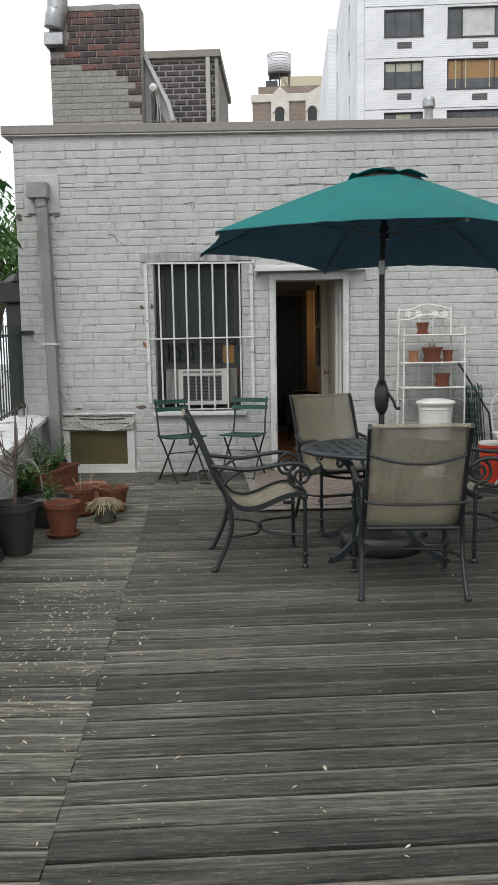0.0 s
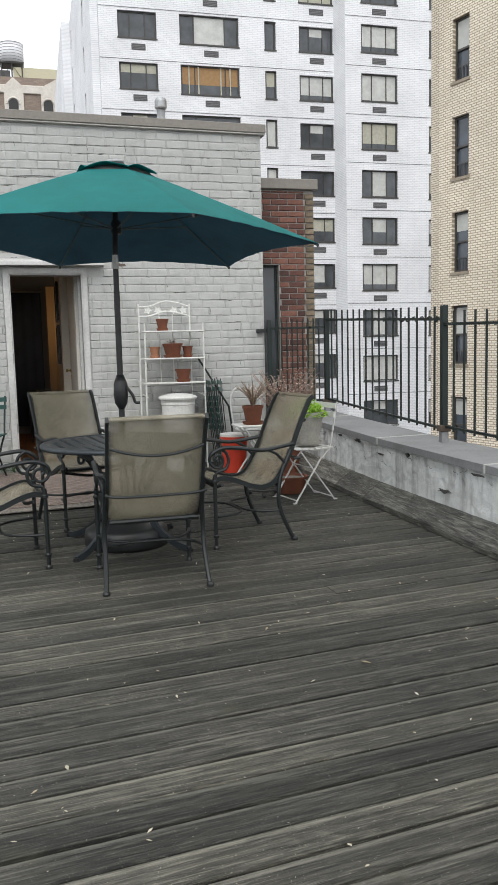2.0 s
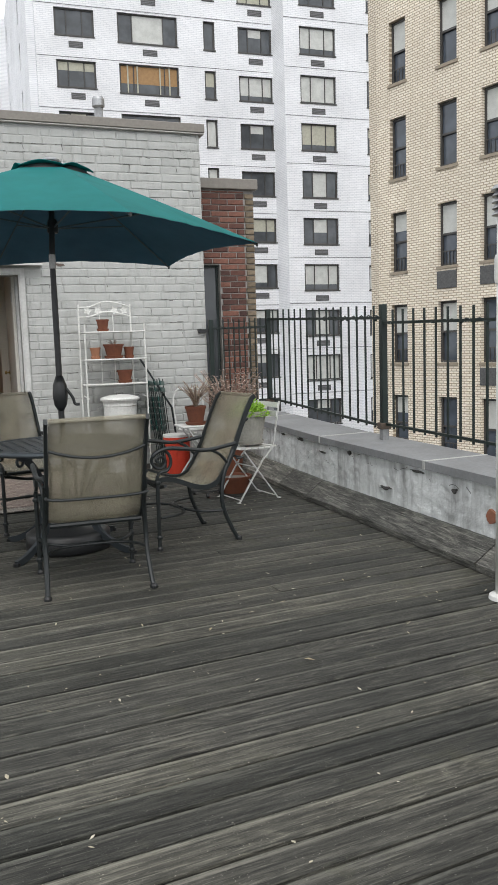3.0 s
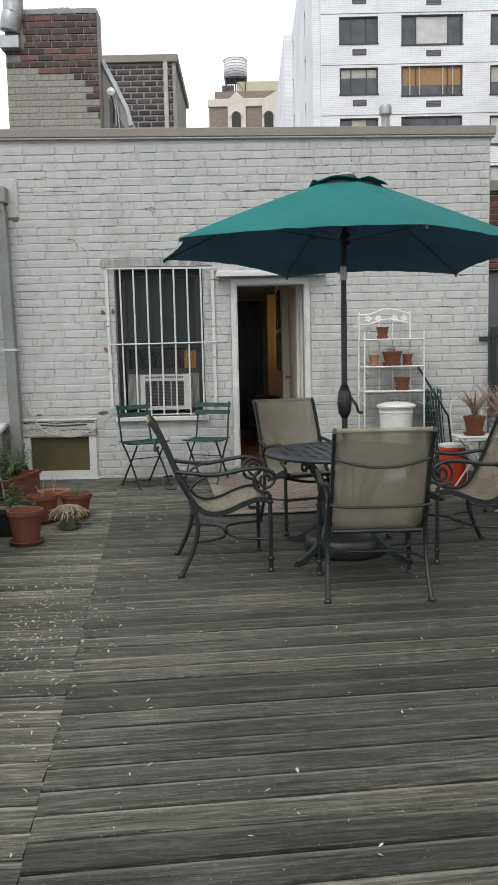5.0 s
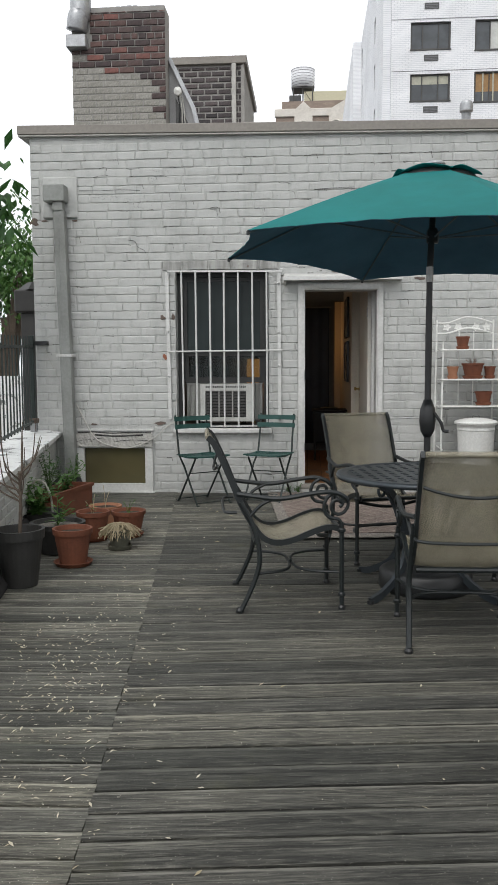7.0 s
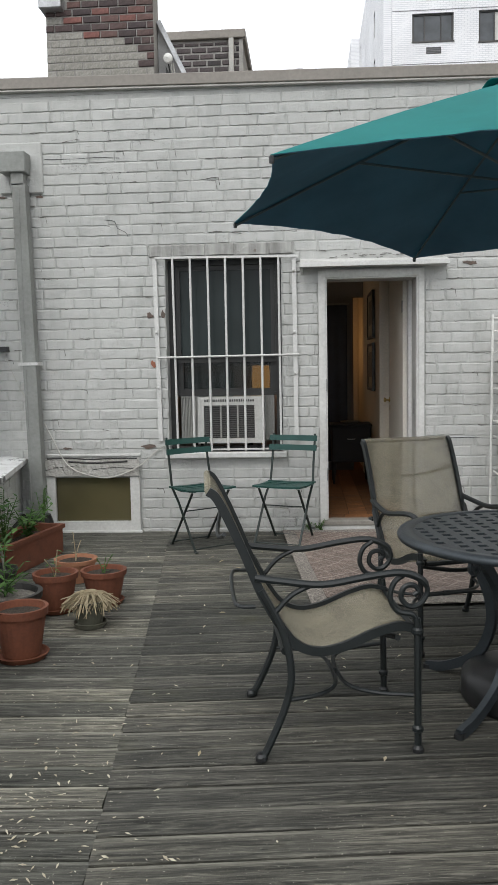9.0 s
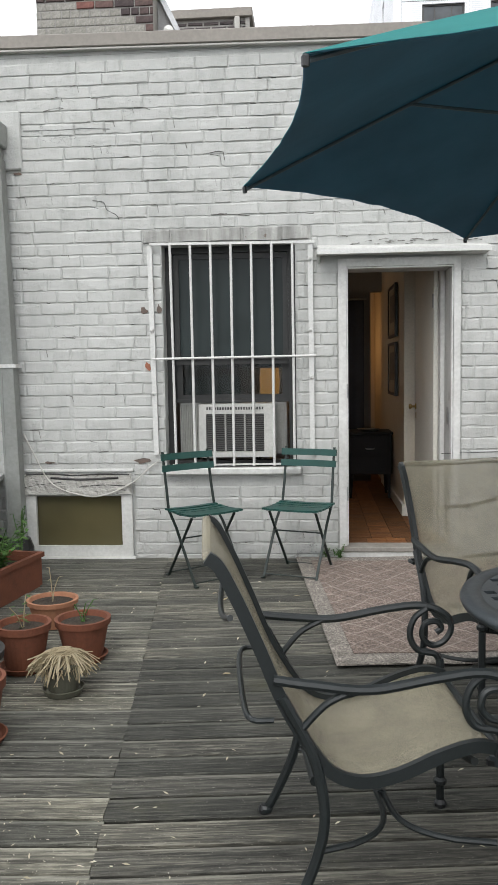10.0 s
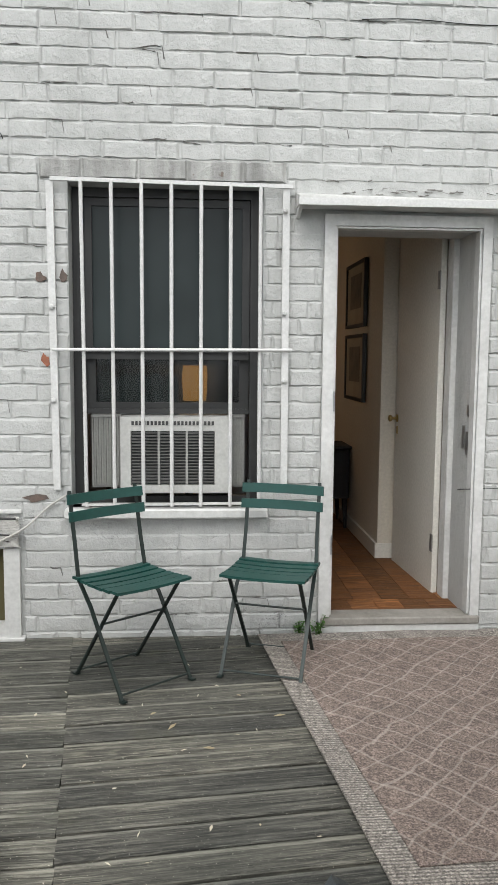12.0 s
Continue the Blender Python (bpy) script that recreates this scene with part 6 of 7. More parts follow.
part("tank_platform", Geo().box(2.7, 6.4, 1.6, 4.9, 47.8, 48.05), M_FAR_FRAME, old)
for qx in (2.9, 4.5, 6.1):
    for qy in (1.8, 4.7):
        part("tank_leg", Geo().tube([(qx, qy, 45.2), (qx, qy, 47.8)], 0.1, 6), M_FAR_FRAME, old)
part("tank_brace", Geo().tube([(2.9, 1.75, 45.3), (4.5, 1.75, 47.7), (6.1, 1.75, 45.3)], 0.06, 5), M_FAR_FRAME, old)
part("stair_head", Geo().box(2.2, 4.2, 2.2, 5.0, 45.2, 46.8), M_VENT, old)
part("water_tank", Geo().lathe([(1.95, 0), (1.95, 3.0)], 28, (4.5, 3.2, 48.06)), M_TANK, old, "weathered wooden water tank", True)
for z in (0.3, 0.75, 1.2, 1.65, 2.1, 2.55):
    part("tank_hoop", Geo().lathe([(1.97, z), (1.99, z + 0.03), (1.97, z + 0.06)], 28, (4.5, 3.2, 48.06)), M_BAND, old)
part("tank_roof", Geo().lathe([(2.05, 3.0), (0.05, 3.9)], 28, (4.5, 3.2, 48.06)), M_TANK, old, "conical tank roof")
mid = thing("tenement", pose(0, 0, 0), "grey side wall of a tenement with black fire escapes", "building", kind="structure")
part("wall", Geo().add([(6.2, 88, -16), (7.4, 62, -16), (7.4, 62, 24.5), (6.2, 88, 31.5), (9, 88, -16), (9, 62, -16), (9, 62, 24.5), (9, 88, 31.5)], [(0, 3, 2, 1), (3, 7, 6, 2), (1, 2, 6, 5), (0, 4, 7, 3)]), M_RENDER, mid)
for k in range(5):
    z = 14 + k * 3.0
    part("fire_escape", Geo().box(5.2, 7.2, 66, 72, z, z + 0.12).box(5.2, 5.26, 66, 72, z + 0.9, z + 1.0).tube([(5.6, 66, z), (6.6, 66, z + 3.0)], 0.08, 4).tube([(5.9, 66, z), (6.9, 66, z + 3.0)], 0.08, 4), M_FAR_FRAME, mid)
    for q in range(8):
        part("fire_escape_bar", Geo().box(5.2 + q * 0.28, 5.24 + q * 0.28, 65.9, 65.95, z, z + 1.0), M_FAR_FRAME, mid)
part("copper_bay", Geo().lathe([(0.8, 0), (0.9, 0.6), (0.8, 2.0), (0.3, 2.6)], 10, (6.3, 86, 29.5)), surface("green_copper", (0.12, 0.34, 0.26), rough=0.7), mid)

# beyond the left parapet
lw = thing("neighbour_wall", pose(-7.5, 14.0, 0), "pale neighbouring roof wall beyond the railing", "wall", kind="structure")
part("wall_body", Geo().box(-1.5, 4.9, 0, 0.3, -3.0, 1.25), M_PARAPET, lw)
nb = thing("utility_box", pose(-2.93, 10.6, 0), "dark grey capped chimney pot beyond the railing", "vent")
part("body", Geo().box(-0.14, 0.14, -0.14, 0.14, -1.0, 2.05, 0.01), M_POT_DARK, nb)
part("cap", Geo().box(-0.2, 0.2, -0.2, 0.2, 2.05, 2.32, 0.02), M_POT_DARK, nb)
part("cap_top", Geo().lathe([(0.24, 2.32), (0.10, 2.42), (0.0, 2.43)], 4), M_POT_DARK, nb)


def tree(name, m, height, crown_r, n_leaf, leaf_len, mat, label, seed, trunk_h=None):
    r = random.Random(seed)
    t = thing(name, m, label, "tree")
    th = trunk_h or height * 0.6
    part("trunk", Geo().tube(spline([(0, 0, 0), (0.1, 0.05, th * 0.5), (0, 0, th)]), [height * 0.02 * (1 - 0.6 * k / 12) for k in range(13)], 8), M_BARK, t)
    tips = []
    for k in range(9):
        a, e = r.uniform(0, 6.28), r.uniform(0.2, 1.2)
        tip = Vector((math.cos(a) * math.cos(e), math.sin(a) * math.cos(e), math.sin(e))) * crown_r * r.uniform(0.6, 1.0) + Vector((0, 0, th))
        part("limb", Geo().tube(spline([(0, 0, th * r.uniform(0.7, 1)), tip * 0.5 + Vector((0, 0, th * 0.5)), tip], 4), [height * 0.008 * (1 - k2 / 9) + 0.004 for k2 in range(9)], 5), M_BARK, t)
        tips.append(tip)
    g = Geo()
    for k in range(n_leaf):
        c = r.choice(tips)
        p = c + Vector((r.gauss(0, 1), r.gauss(0, 1), r.gauss(0, 0.8))) * crown_r * 0.28
        g.leaf(p, (r.gauss(0, 1), r.gauss(0, 1), -0.8), (0, 0, 1), leaf_len * r.uniform(0.7, 1.2), leaf_len * 0.4)
    part("crown", g, mat, t, "green leaves")
    return t


tree("tree", pose(-9.5, 27, -16), 21.5, 3.0, 6000, 0.26, M_LEAF, "street tree with a light green crown behind the railing", 21, 19.0)
tree("tree", pose(-12.5, 30, -16), 22, 3.2, 5000, 0.26, M_LEAF_TREE, "street tree with a dark green crown in the distance", 22, 19.5)
tree("tree", pose(-2.95, 8.0, -0.6), 3.9, 0.62, 420, 0.20, M_LEAF_TREE, "small tree with long drooping leaves beside the railing", 23, 3.3)


# ---- terrace furniture ----
def catmull2(pts, n=5):
    return [(p.x, p.z) for p in spline([(a, 0, b) for a, b in pts], n)]


SLING = [(-0.18, 0.978), (-0.15, 0.952), (-0.10, 0.852), (-0.05, 0.735), (0.0, 0.61), (0.06, 0.50), (0.125, 0.415), (0.205, 0.385), (0.30, 0.40), (0.41, 0.445), (0.50, 0.468), (0.57, 0.455)]


def sling_chair(label):
    """Faces +y; its rear feet stand at y = 0 and its front feet at y = 0.565."""
    t = thing("patio_chair", pose(0, 0, 0), label, "chair", "sling chairs round the table")
    curve = catmull2(SLING, 4)
    hw = 0.25
    for s in (-1, 1):
        part("side_rail", Geo().tube([(s * (hw + 0.012), a, b) for a, b in curve], 0, flat=(0.018, 0.032)), M_IRON, t)
    rows = []
    for a, b in curve[1:-1]:
        rows.append([(hw * (q / 5 * 2 - 1), a - (0.012 * (1 - (q / 5 * 2 - 1) ** 2) if b > 0.5 else 0), b - 0.014 * (1 - (q / 5 * 2 - 1) ** 2) * (1 if b < 0.5 else 0)) for q in range(6)])
    part("seat_sling", Geo().sheet(rows, 0.003), M_SLING, t, "taupe woven mesh sling", True)
    part("top_bar", Geo().tube([(-hw, SLING[0][0], SLING[0][1]), (hw, SLING[0][0], SLING[0][1])], 0.013), M_SLING, t)
    part("front_bar", Geo().tube([(-hw, 0.565, 0.445), (hw, 0.565, 0.445)], 0.013), M_IRON, t)
    bow = [(hw * q, -0.125 - 0.02 * (1 - q * q), 0.82 - 0.045 * (1 - q * q)) for q in np.linspace(-1, 1, 13)]
    part("back_brace", Geo().tube(bow, 0.008), M_IRON, t)
    part("back_brace", Geo().tube(spline([(-hw - 0.02, -0.02, 0.56), (-hw - 0.01, -0.075, 0.56), (-hw + 0.1, -0.09, 0.553), (hw - 0.1, -0.09, 0.553), (hw + 0.01, -0.075, 0.56), (hw + 0.02, -0.02, 0.56)], 4), 0.008), M_IRON, t)
    part("seat_brace", Geo().tube([(-hw, 0.085, 0.385), (hw, 0.085, 0.385)], 0.014), M_IRON, t)
    part("seat_brace", Geo().tube(spline([(-hw, 0.50, 0.42), (0, 0.47, 0.375), (hw, 0.50, 0.42)], 5), 0.011), M_IRON, t)
    for s in (-1, 1):
        x = s * (hw + 0.03)
        part("leg", Geo().tube(spline([(x + s * 0.012, -0.01, 0.0), (x + s * 0.006, 0.025, 0.06), (x, 0.085, 0.20), (x, 0.105, 0.32), (x - s * 0.008, 0.075, 0.47), (x - s * 0.01, 0.0, 0.62)], 5), 0.0145), M_IRON, t)
        leg = part("leg", Geo().tube([(x, 0.567, 0.0), (x, 0.565, 0.47), (x, 0.562, 0.50)], 0.0135), M_IRON, t)
        for px, py, pz in ((x, 0.565, 0.44), (x, 0.566, 0.075), (x + s * 0.01, -0.005, 0.0)):
            part("knuckle", Geo().lathe([(0.014, 0), (0.021, 0.006), (0.021, 0.018), (0.014, 0.026)], 10, (px, py, pz)), M_IRON, t)
        for py in (0.567, -0.01):
            part("foot", Geo().lathe([(0.021, 0.0), (0.021, 0.014), (0.014, 0.026)], 10, (x + (s * 0.012 if py < 0 else 0), py, 0)), M_BLACK, t)
        arm = spline([(x - s * 0.008, -0.02, 0.665), (x, 0.07, 0.652), (x + s * 0.012, 0.22, 0.638), (x + s * 0.015, 0.38, 0.662), (x + s * 0.012, 0.50, 0.672), (x + s * 0.008, 0.575, 0.645), (x, 0.60, 0.60), (x, 0.575, 0.555), (x, 0.535, 0.545), (x, 0.505, 0.575), (x, 0.515, 0.615), (x, 0.55, 0.622), (x, 0.567, 0.60), (x, 0.55, 0.585)], 5)
        part("armrest", Geo().tube(arm, [0.0135] * 28 + [0.010] * (len(arm) - 28)), M_IRON, t)
        hook = spline([(x, 0.562, 0.49), (x, 0.545, 0.515), (x, 0.49, 0.53), (x, 0.465, 0.58), (x, 0.48, 0.635), (x, 0.52, 0.665)], 5)
        part("scroll", Geo().tube(hook, 0.0105), M_IRON, t)
        part("arm_strut", Geo().tube(spline([(x + s * 0.005, 0.18, 0.636), (x, 0.11, 0.60), (x - s * 0.008, 0.045, 0.53)], 5), 0.010), M_IRON, t)
        part("seat_strut", Geo().tube([(x, 0.565, 0.44), (s * hw, 0.54, 0.455)], 0.010), M_IRON, t)
    fr = [((hw + 0.03) * q, 0.55 - 0.235 * (1 - q ** 4) ** 0.7, 0.215) for q in np.linspace(-1, 1, 25)]
    re = [((hw + 0.03) * q, 0.095 + 0.20 * (1 - q ** 4) ** 0.7, 0.215) for q in np.linspace(-1, 1, 25)]
    part("stretcher", Geo().tube(fr, 0.0085), M_IRON, t)
    part("stretcher", Geo().tube(re, 0.0085), M_IRON, t)
    part("stretcher_collar", Geo().tube([(-0.02, 0.305, 0.215), (0.02, 0.305, 0.215)], 0.014), M_IRON, t)
    return t


c0 = sling_chair("dark metal patio chair with taupe mesh sling beside the round table")


def place(ob, x, y, turn):
    ob.matrix_basis = on_floor(x, y, turn)


CX, CY = 1.11, 5.80


def chair_at(ob, rx, ry, turn):
    """Its rear feet's middle at (rx, ry)."""
    ob.matrix_basis = on_floor(rx, ry, turn)
    return ob


chair_at(c0, -0.02, 5.52, -82.5)
for rx, ry, turn in ((1.162, 4.66, 0.5), (2.174, 5.79, 99), (0.80, 6.90, 199)):
    copy_thing(c0, on_floor(rx, ry, turn))

tab = thing("round_table", on_floor(CX, CY, 8), "round dark cast-metal patio table with a pierced top and curved legs", "table")
R, step, cell = 0.545, 0.036, 0.5
g = Geo()
n = 15
for i in range(-n, n + 1):
    for j in range(-n, n + 1):
        x, y = i * step, j * step
        if math.hypot(x, y) > R - 0.035:
            continue
        hole = (i % 2 == 0 and j % 2 == 0) and math.hypot(x, y) < R - 0.075 and math.hypot(x, y) > 0.04
        h = step / 2
        if not hole:
            g.add([(x - h, y - h, 0.712), (x + h, y - h, 0.712), (x + h, y + h, 0.712), (x - h, y + h, 0.712), (x - h, y - h, 0.70), (x + h, y - h, 0.70), (x + h, y + h, 0.70), (x - h, y + h, 0.70)], [(0, 1, 2, 3), (7, 6, 5, 4)])
        else:
            g.add([(x - h, y - h, 0.712), (x + h, y - h, 0.712), (x + h, y + h, 0.712), (x - h, y + h, 0.712), (x - h, y - h, 0.70), (x + h, y - h, 0.70), (x + h, y + h, 0.70), (x - h, y + h, 0.70)], [(1, 0, 4, 5), (2, 1, 5, 6), (3, 2, 6, 7), (0, 3, 7, 4)])
part("tabletop", g, M_TABLE, tab)
rim = Geo()
sides, prof = 64, [(R - 0.06, 0.700), (R - 0.06, 0.7135), (R - 0.02, 0.7165), (R, 0.712), (R + 0.006, 0.698), (R, 0.684), (R - 0.015, 0.684), (R - 0.02, 0.698), (R - 0.06, 0.700)]
vs = [(r_ * math.cos(2 * math.pi * k / sides), r_ * math.sin(2 * math.pi * k / sides), z) for r_, z in prof for k in range(sides)]
rim.add(vs, [(i * sides + k, i * sides + (k + 1) % sides, (i + 1) * sides + (k + 1) % sides, (i + 1) * sides + k) for i in range(len(prof) - 1) for k in range(sides)])
part("table_rim", rim, M_TABLE, tab, smooth=True)
part("hub", Geo().lathe([(0.05, 0.66), (0.05, 0.70)], 20), M_TABLE, tab)
ring = [(0.30 * math.cos(a), 0.30 * math.sin(a), 0.40) for a in np.linspace(0, 2 * math.pi, 33)[:-1]]
part("stretcher_ring", Geo().tube([(0.13 * math.cos(a), 0.13 * math.sin(a), 0.30) for a in np.linspace(0, 2 * math.pi, 25)[:-1]], 0.009, 8, True), M_TABLE, tab)
for k in range(4):
    a = radians(38 + 90 * k)
    u = Vector((math.cos(a), math.sin(a), 0))
    leg = spline([u * 0.44 + Vector((0, 0, 0.683)), u * 0.34 + Vector((0, 0, 0.62)), u * 0.22 + Vector((0, 0, 0.46)), u * 0.185 + Vector((0, 0, 0.30)), u * 0.25 + Vector((0, 0, 0.14)), u * 0.40 + Vector((0, 0, 0.045)), u * 0.52 + Vector((0, 0, 0.012))], 5)
    part("leg", Geo().tube(leg, 0, flat=(0.026, 0.042)), M_TABLE, tab)
    part("foot", Geo().lathe([(0.022, 0), (0.022, 0.02)], 12, tuple(u * 0.52)), M_BLACK, tab)
    part("leg_scroll", Geo().tube([u * (0.43 + 0.028 * math.cos(q)) + Vector((0, 0, 0.645 + 0.028 * math.sin(q))) for q in np.linspace(1.2, 6.8, 16)], 0.010), M_TABLE, tab)

# umbrella
um = thing("patio_umbrella", on_floor(CX, CY), "open teal canvas patio umbrella on a dark pole through the table", "umbrella")
part("pole", Geo().tube([(0, 0, 0.08), (0, 0, 1.72)], 0.020, 14), M_BLACK, um)
part("pole", Geo().tube([(0, 0, 1.72), (0, 0, 1.93)], 0.0185, 14), M_BLACK, um)
part("pole", Geo().tube([(0.0, 0, 1.93), (0.03, 0.05, 2.50)], 0.019, 14), M_BLACK, um)
part("base", Geo().lathe([(0.275, 0.0), (0.285, 0.02), (0.28, 0.11), (0.24, 0.135), (0.06, 0.15), (0.045, 0.16)], 36), M_BLACK, um, "black umbrella base", True)
part("base_tube", Geo().lathe([(0.03, 0.15), (0.03, 0.42), (0.036, 0.43), (0.036, 0.46)], 16), M_BLACK, um)
part("crank_housing", Geo().lathe([(0.02, 0.93), (0.042, 0.97), (0.05, 1.03), (0.046, 1.10), (0.024, 1.16)], 16), M_BLACK, um, smooth=True)
part("crank_handle", Geo().tube(spline([(0.035, -0.03, 1.08), (0.075, -0.04, 1.02), (0.09, -0.04, 0.975), (0.12, -0.045, 0.97)], 4), 0.010), M_BLACK, um)
UC = Vector((0.03, 0.05, 0))
apex = UC + Vector((0, 0, 2.56))
RT = [(1.36, -8, 2.03), (1.45, 46, 2.00), (1.27, 106, 2.02), (1.30, 168, 2.07), (1.42, 222, 2.045), (1.24, 283, 2.05)]
tips = [UC + Vector((r_ * math.cos(radians(a)), r_ * math.sin(radians(a)), z)) for r_, a, z in RT]


def canopy_point(i, s, t):
    """Between rib i and the next: s along the edge, t from the apex outward."""
    a, b = tips[i], tips[(i + 1) % 6]
    rib = lambda p: apex.lerp(p, t) + Vector((0, 0, 0.012 * math.sin(math.pi * t) - 0.01 * t))
    p = rib(a).lerp(rib(b), s)
    pull = 4 * s * (1 - s) * t * t
    c = UC + Vector((0, 0, p.z))
    wr = 0.0025 * math.sin(s * 38 + i) * t * (1 - abs(2 * s - 1)) * (0.4 + t)
    return p + (apex - p) * 0.055 * pull + Vector((0, 0, wr))


for i in range(6):
    rows = [[canopy_point(i, s, t) for s in np.linspace(0, 1, 17)] for t in np.linspace(0.155, 1, 15)]
    pn = part("canopy_panel", Geo().sheet(rows), M_CANVAS, um, "teal canvas panel", True)
    low = [[p - Vector((0, 0, 0.003)) for p in r] for r in rows]
    pn = part("canopy_lining", Geo().sheet(low), M_CANVAS_IN, um, "dark underside", True)
    rib = [apex.lerp(tips[i], t) + Vector((0, 0, 0.012 * math.sin(math.pi * t) - 0.01 * t - 0.016)) for t in np.linspace(0.05, 0.995, 12)]
    part("rib", Geo().tube(rib, 0.006, 6), M_RIB, um)
    part("strut", Geo().tube([(UC.x * 0.6, UC.y * 0.6, 2.12), rib[6]], 0.0055, 6), M_RIB, um)
    part("rib_tip", Geo().lathe([(0.008, -0.01), (0.009, 0.008), (0.004, 0.014)], 8, tuple(rib[-1])), M_BLACK, um)
    vrows, mrows = [], []

    def cap_point(s, t, z):
        p = canopy_point(i, s, t)
        return Vector((p.x, p.y, z))

    for q, t in enumerate((0.035, 0.08, 0.12, 0.165, 0.20)):
        vrows.append([cap_point(s, t, 2.525 - 0.045 * (t / 0.20) ** 1.5 + 0.030 * math.sin(math.pi * s) ** 0.7 * (t / 0.20) ** 3 + (0.003 * math.sin(9 * s + i) if q > 2 else 0)) for s in np.linspace(0, 1, 13)])
    part("vent_flap", Geo().sheet(vrows, 0.003), M_CANVAS, um, "teal vent flap", True)
    for t, z, up_ in ((0.19, 2.466, 0.0), (0.178, 2.474, 0.022), (0.15, 2.484, 0.022), (0.05, 2.505, 0.0)):
        mrows.append([cap_point(s, t, z + up_ * math.sin(math.pi * s) ** 0.7) for s in np.linspace(0, 1, 13)])
    part("vent_mesh", Geo().sheet(mrows), M_BLACK, um, "black mesh under the vent flap", True)
part("hub", Geo().lathe([(0.03, 2.09), (0.036, 2.10), (0.036, 2.16), (0.025, 2.18)], 14, (UC.x * 0.6, UC.y * 0.6, 0)), M_BLACK, um)
part("hub", Geo().lathe([(0.03, 2.43), (0.04, 2.45), (0.04, 2.49)], 14, (UC.x, UC.y, 0)), M_BLACK, um)
part("finial", Geo().lathe([(0.060, 2.525), (0.072, 2.538), (0.062, 2.548)], 20, (UC.x, UC.y, 0)), M_BLACK, um, smooth=True)
part("finial_cap", Geo().lathe([(0.060, 2.548), (0.060, 2.560), (0.045, 2.569), (0.0, 2.573)], 20, (UC.x, UC.y, 0)), M_GALV, um, "grey finial cap", True)
part("pole_joint", Geo().lathe([(0.0215, 1.86), (0.0215, 1.95)], 14), M_STEEL, um, "bare metal joint in the pole")


def bistro_chair(label, mat_slat, mat_frame, w=0.40, group="green folding chairs"):
    """Faces +y; rear feet at y = -0.17, front feet at y = 0.20."""
    t = thing("folding_chair", pose(0, 0, 0), label, "chair", group)
    hw = w / 2
    for s in (-1, 1):
        x = s * hw
        part("leg", Geo().tube([(x, 0.215, 0.0), (x, -0.02, 0.35), (x * 0.98, -0.125, 0.455), (x * 0.96, -0.155, 0.60), (x * 0.96, -0.20, 0.835)], 0, flat=(0.016, 0.009)), mat_frame, t)
        x2 = s * (hw - 0.02)
        part("leg", Geo().tube([(x2, -0.175, 0.0), (x2, 0.02, 0.26), (x2, 0.15, 0.435)], 0, flat=(0.016, 0.009)), mat_frame, t)
        part("seat_rail", Geo().tube([(x2, -0.14, 0.447), (x2, 0.0, 0.437), (x2, 0.19, 0.45)], 0, flat=(0.014, 0.010)), mat_frame, t)
        part("foot", Geo().box(x - 0.012, x + 0.012, 0.205, 0.235, 0, 0.008), mat_frame, t)
        part("foot", Geo().box(x2 - 0.012, x2 + 0.012, -0.195, -0.165, 0, 0.008), mat_frame, t)
        part("pivot", Geo().tube([(x - s * 0.012, 0.035, 0.268), (x + s * 0.006, 0.035, 0.268)], 0.006), mat_frame, t)
    for y, z, ww in ((0.20, 0.024, hw), (-0.16, 0.024, hw - 0.02), (0.05, 0.29, hw - 0.02), (-0.12, 0.452, hw)):
        part("cross_bar", Geo().tube([(-ww, y, z), (ww, y, z)], 0.005, 6), mat_frame, t)
    for k in range(6):
        y = -0.125 + k * 0.061
        z = 0.455 - 0.010 * math.sin(math.pi * (k + 0.5) / 6)
        bow = [(q * (hw + 0.012), y, z + 0.006 * q * q) for q in np.linspace(-1, 1, 7)]
        part("seat_slat", Geo().tube(bow, 0, flat=(0.048, 0.012)), mat_slat, t)
    for z, y in ((0.80, -0.19), (0.725, -0.175)):
        bow = [(q * (hw + 0.018), y - 0.018 * (1 - q * q) + 0.012, z) for q in np.linspace(-1, 1, 9)]
        rows = [[(p[0], p[1] - 0.1 * dz, p[2] + dz) for p in bow] for dz in (-0.022, 0.022)]
        part("back_slat", Geo().sheet(rows, 0.011), mat_slat, t)
        for s in (-1, 1):
            part("screw", Geo().lathe([(0.006, 0), (0.004, 0.003)], 8), M_STEEL, t, at=pose(s * (hw - 0.005), y + 0.014, z, -90))
    return t


b0 = bistro_chair("green slatted folding chair standing under the barred window", M_GREEN, M_FENCE, 0.365)
b0.matrix_basis = on_floor(-0.64, 8.57, 219)
copy_thing(b0, on_floor(0.015, 8.68, 160))
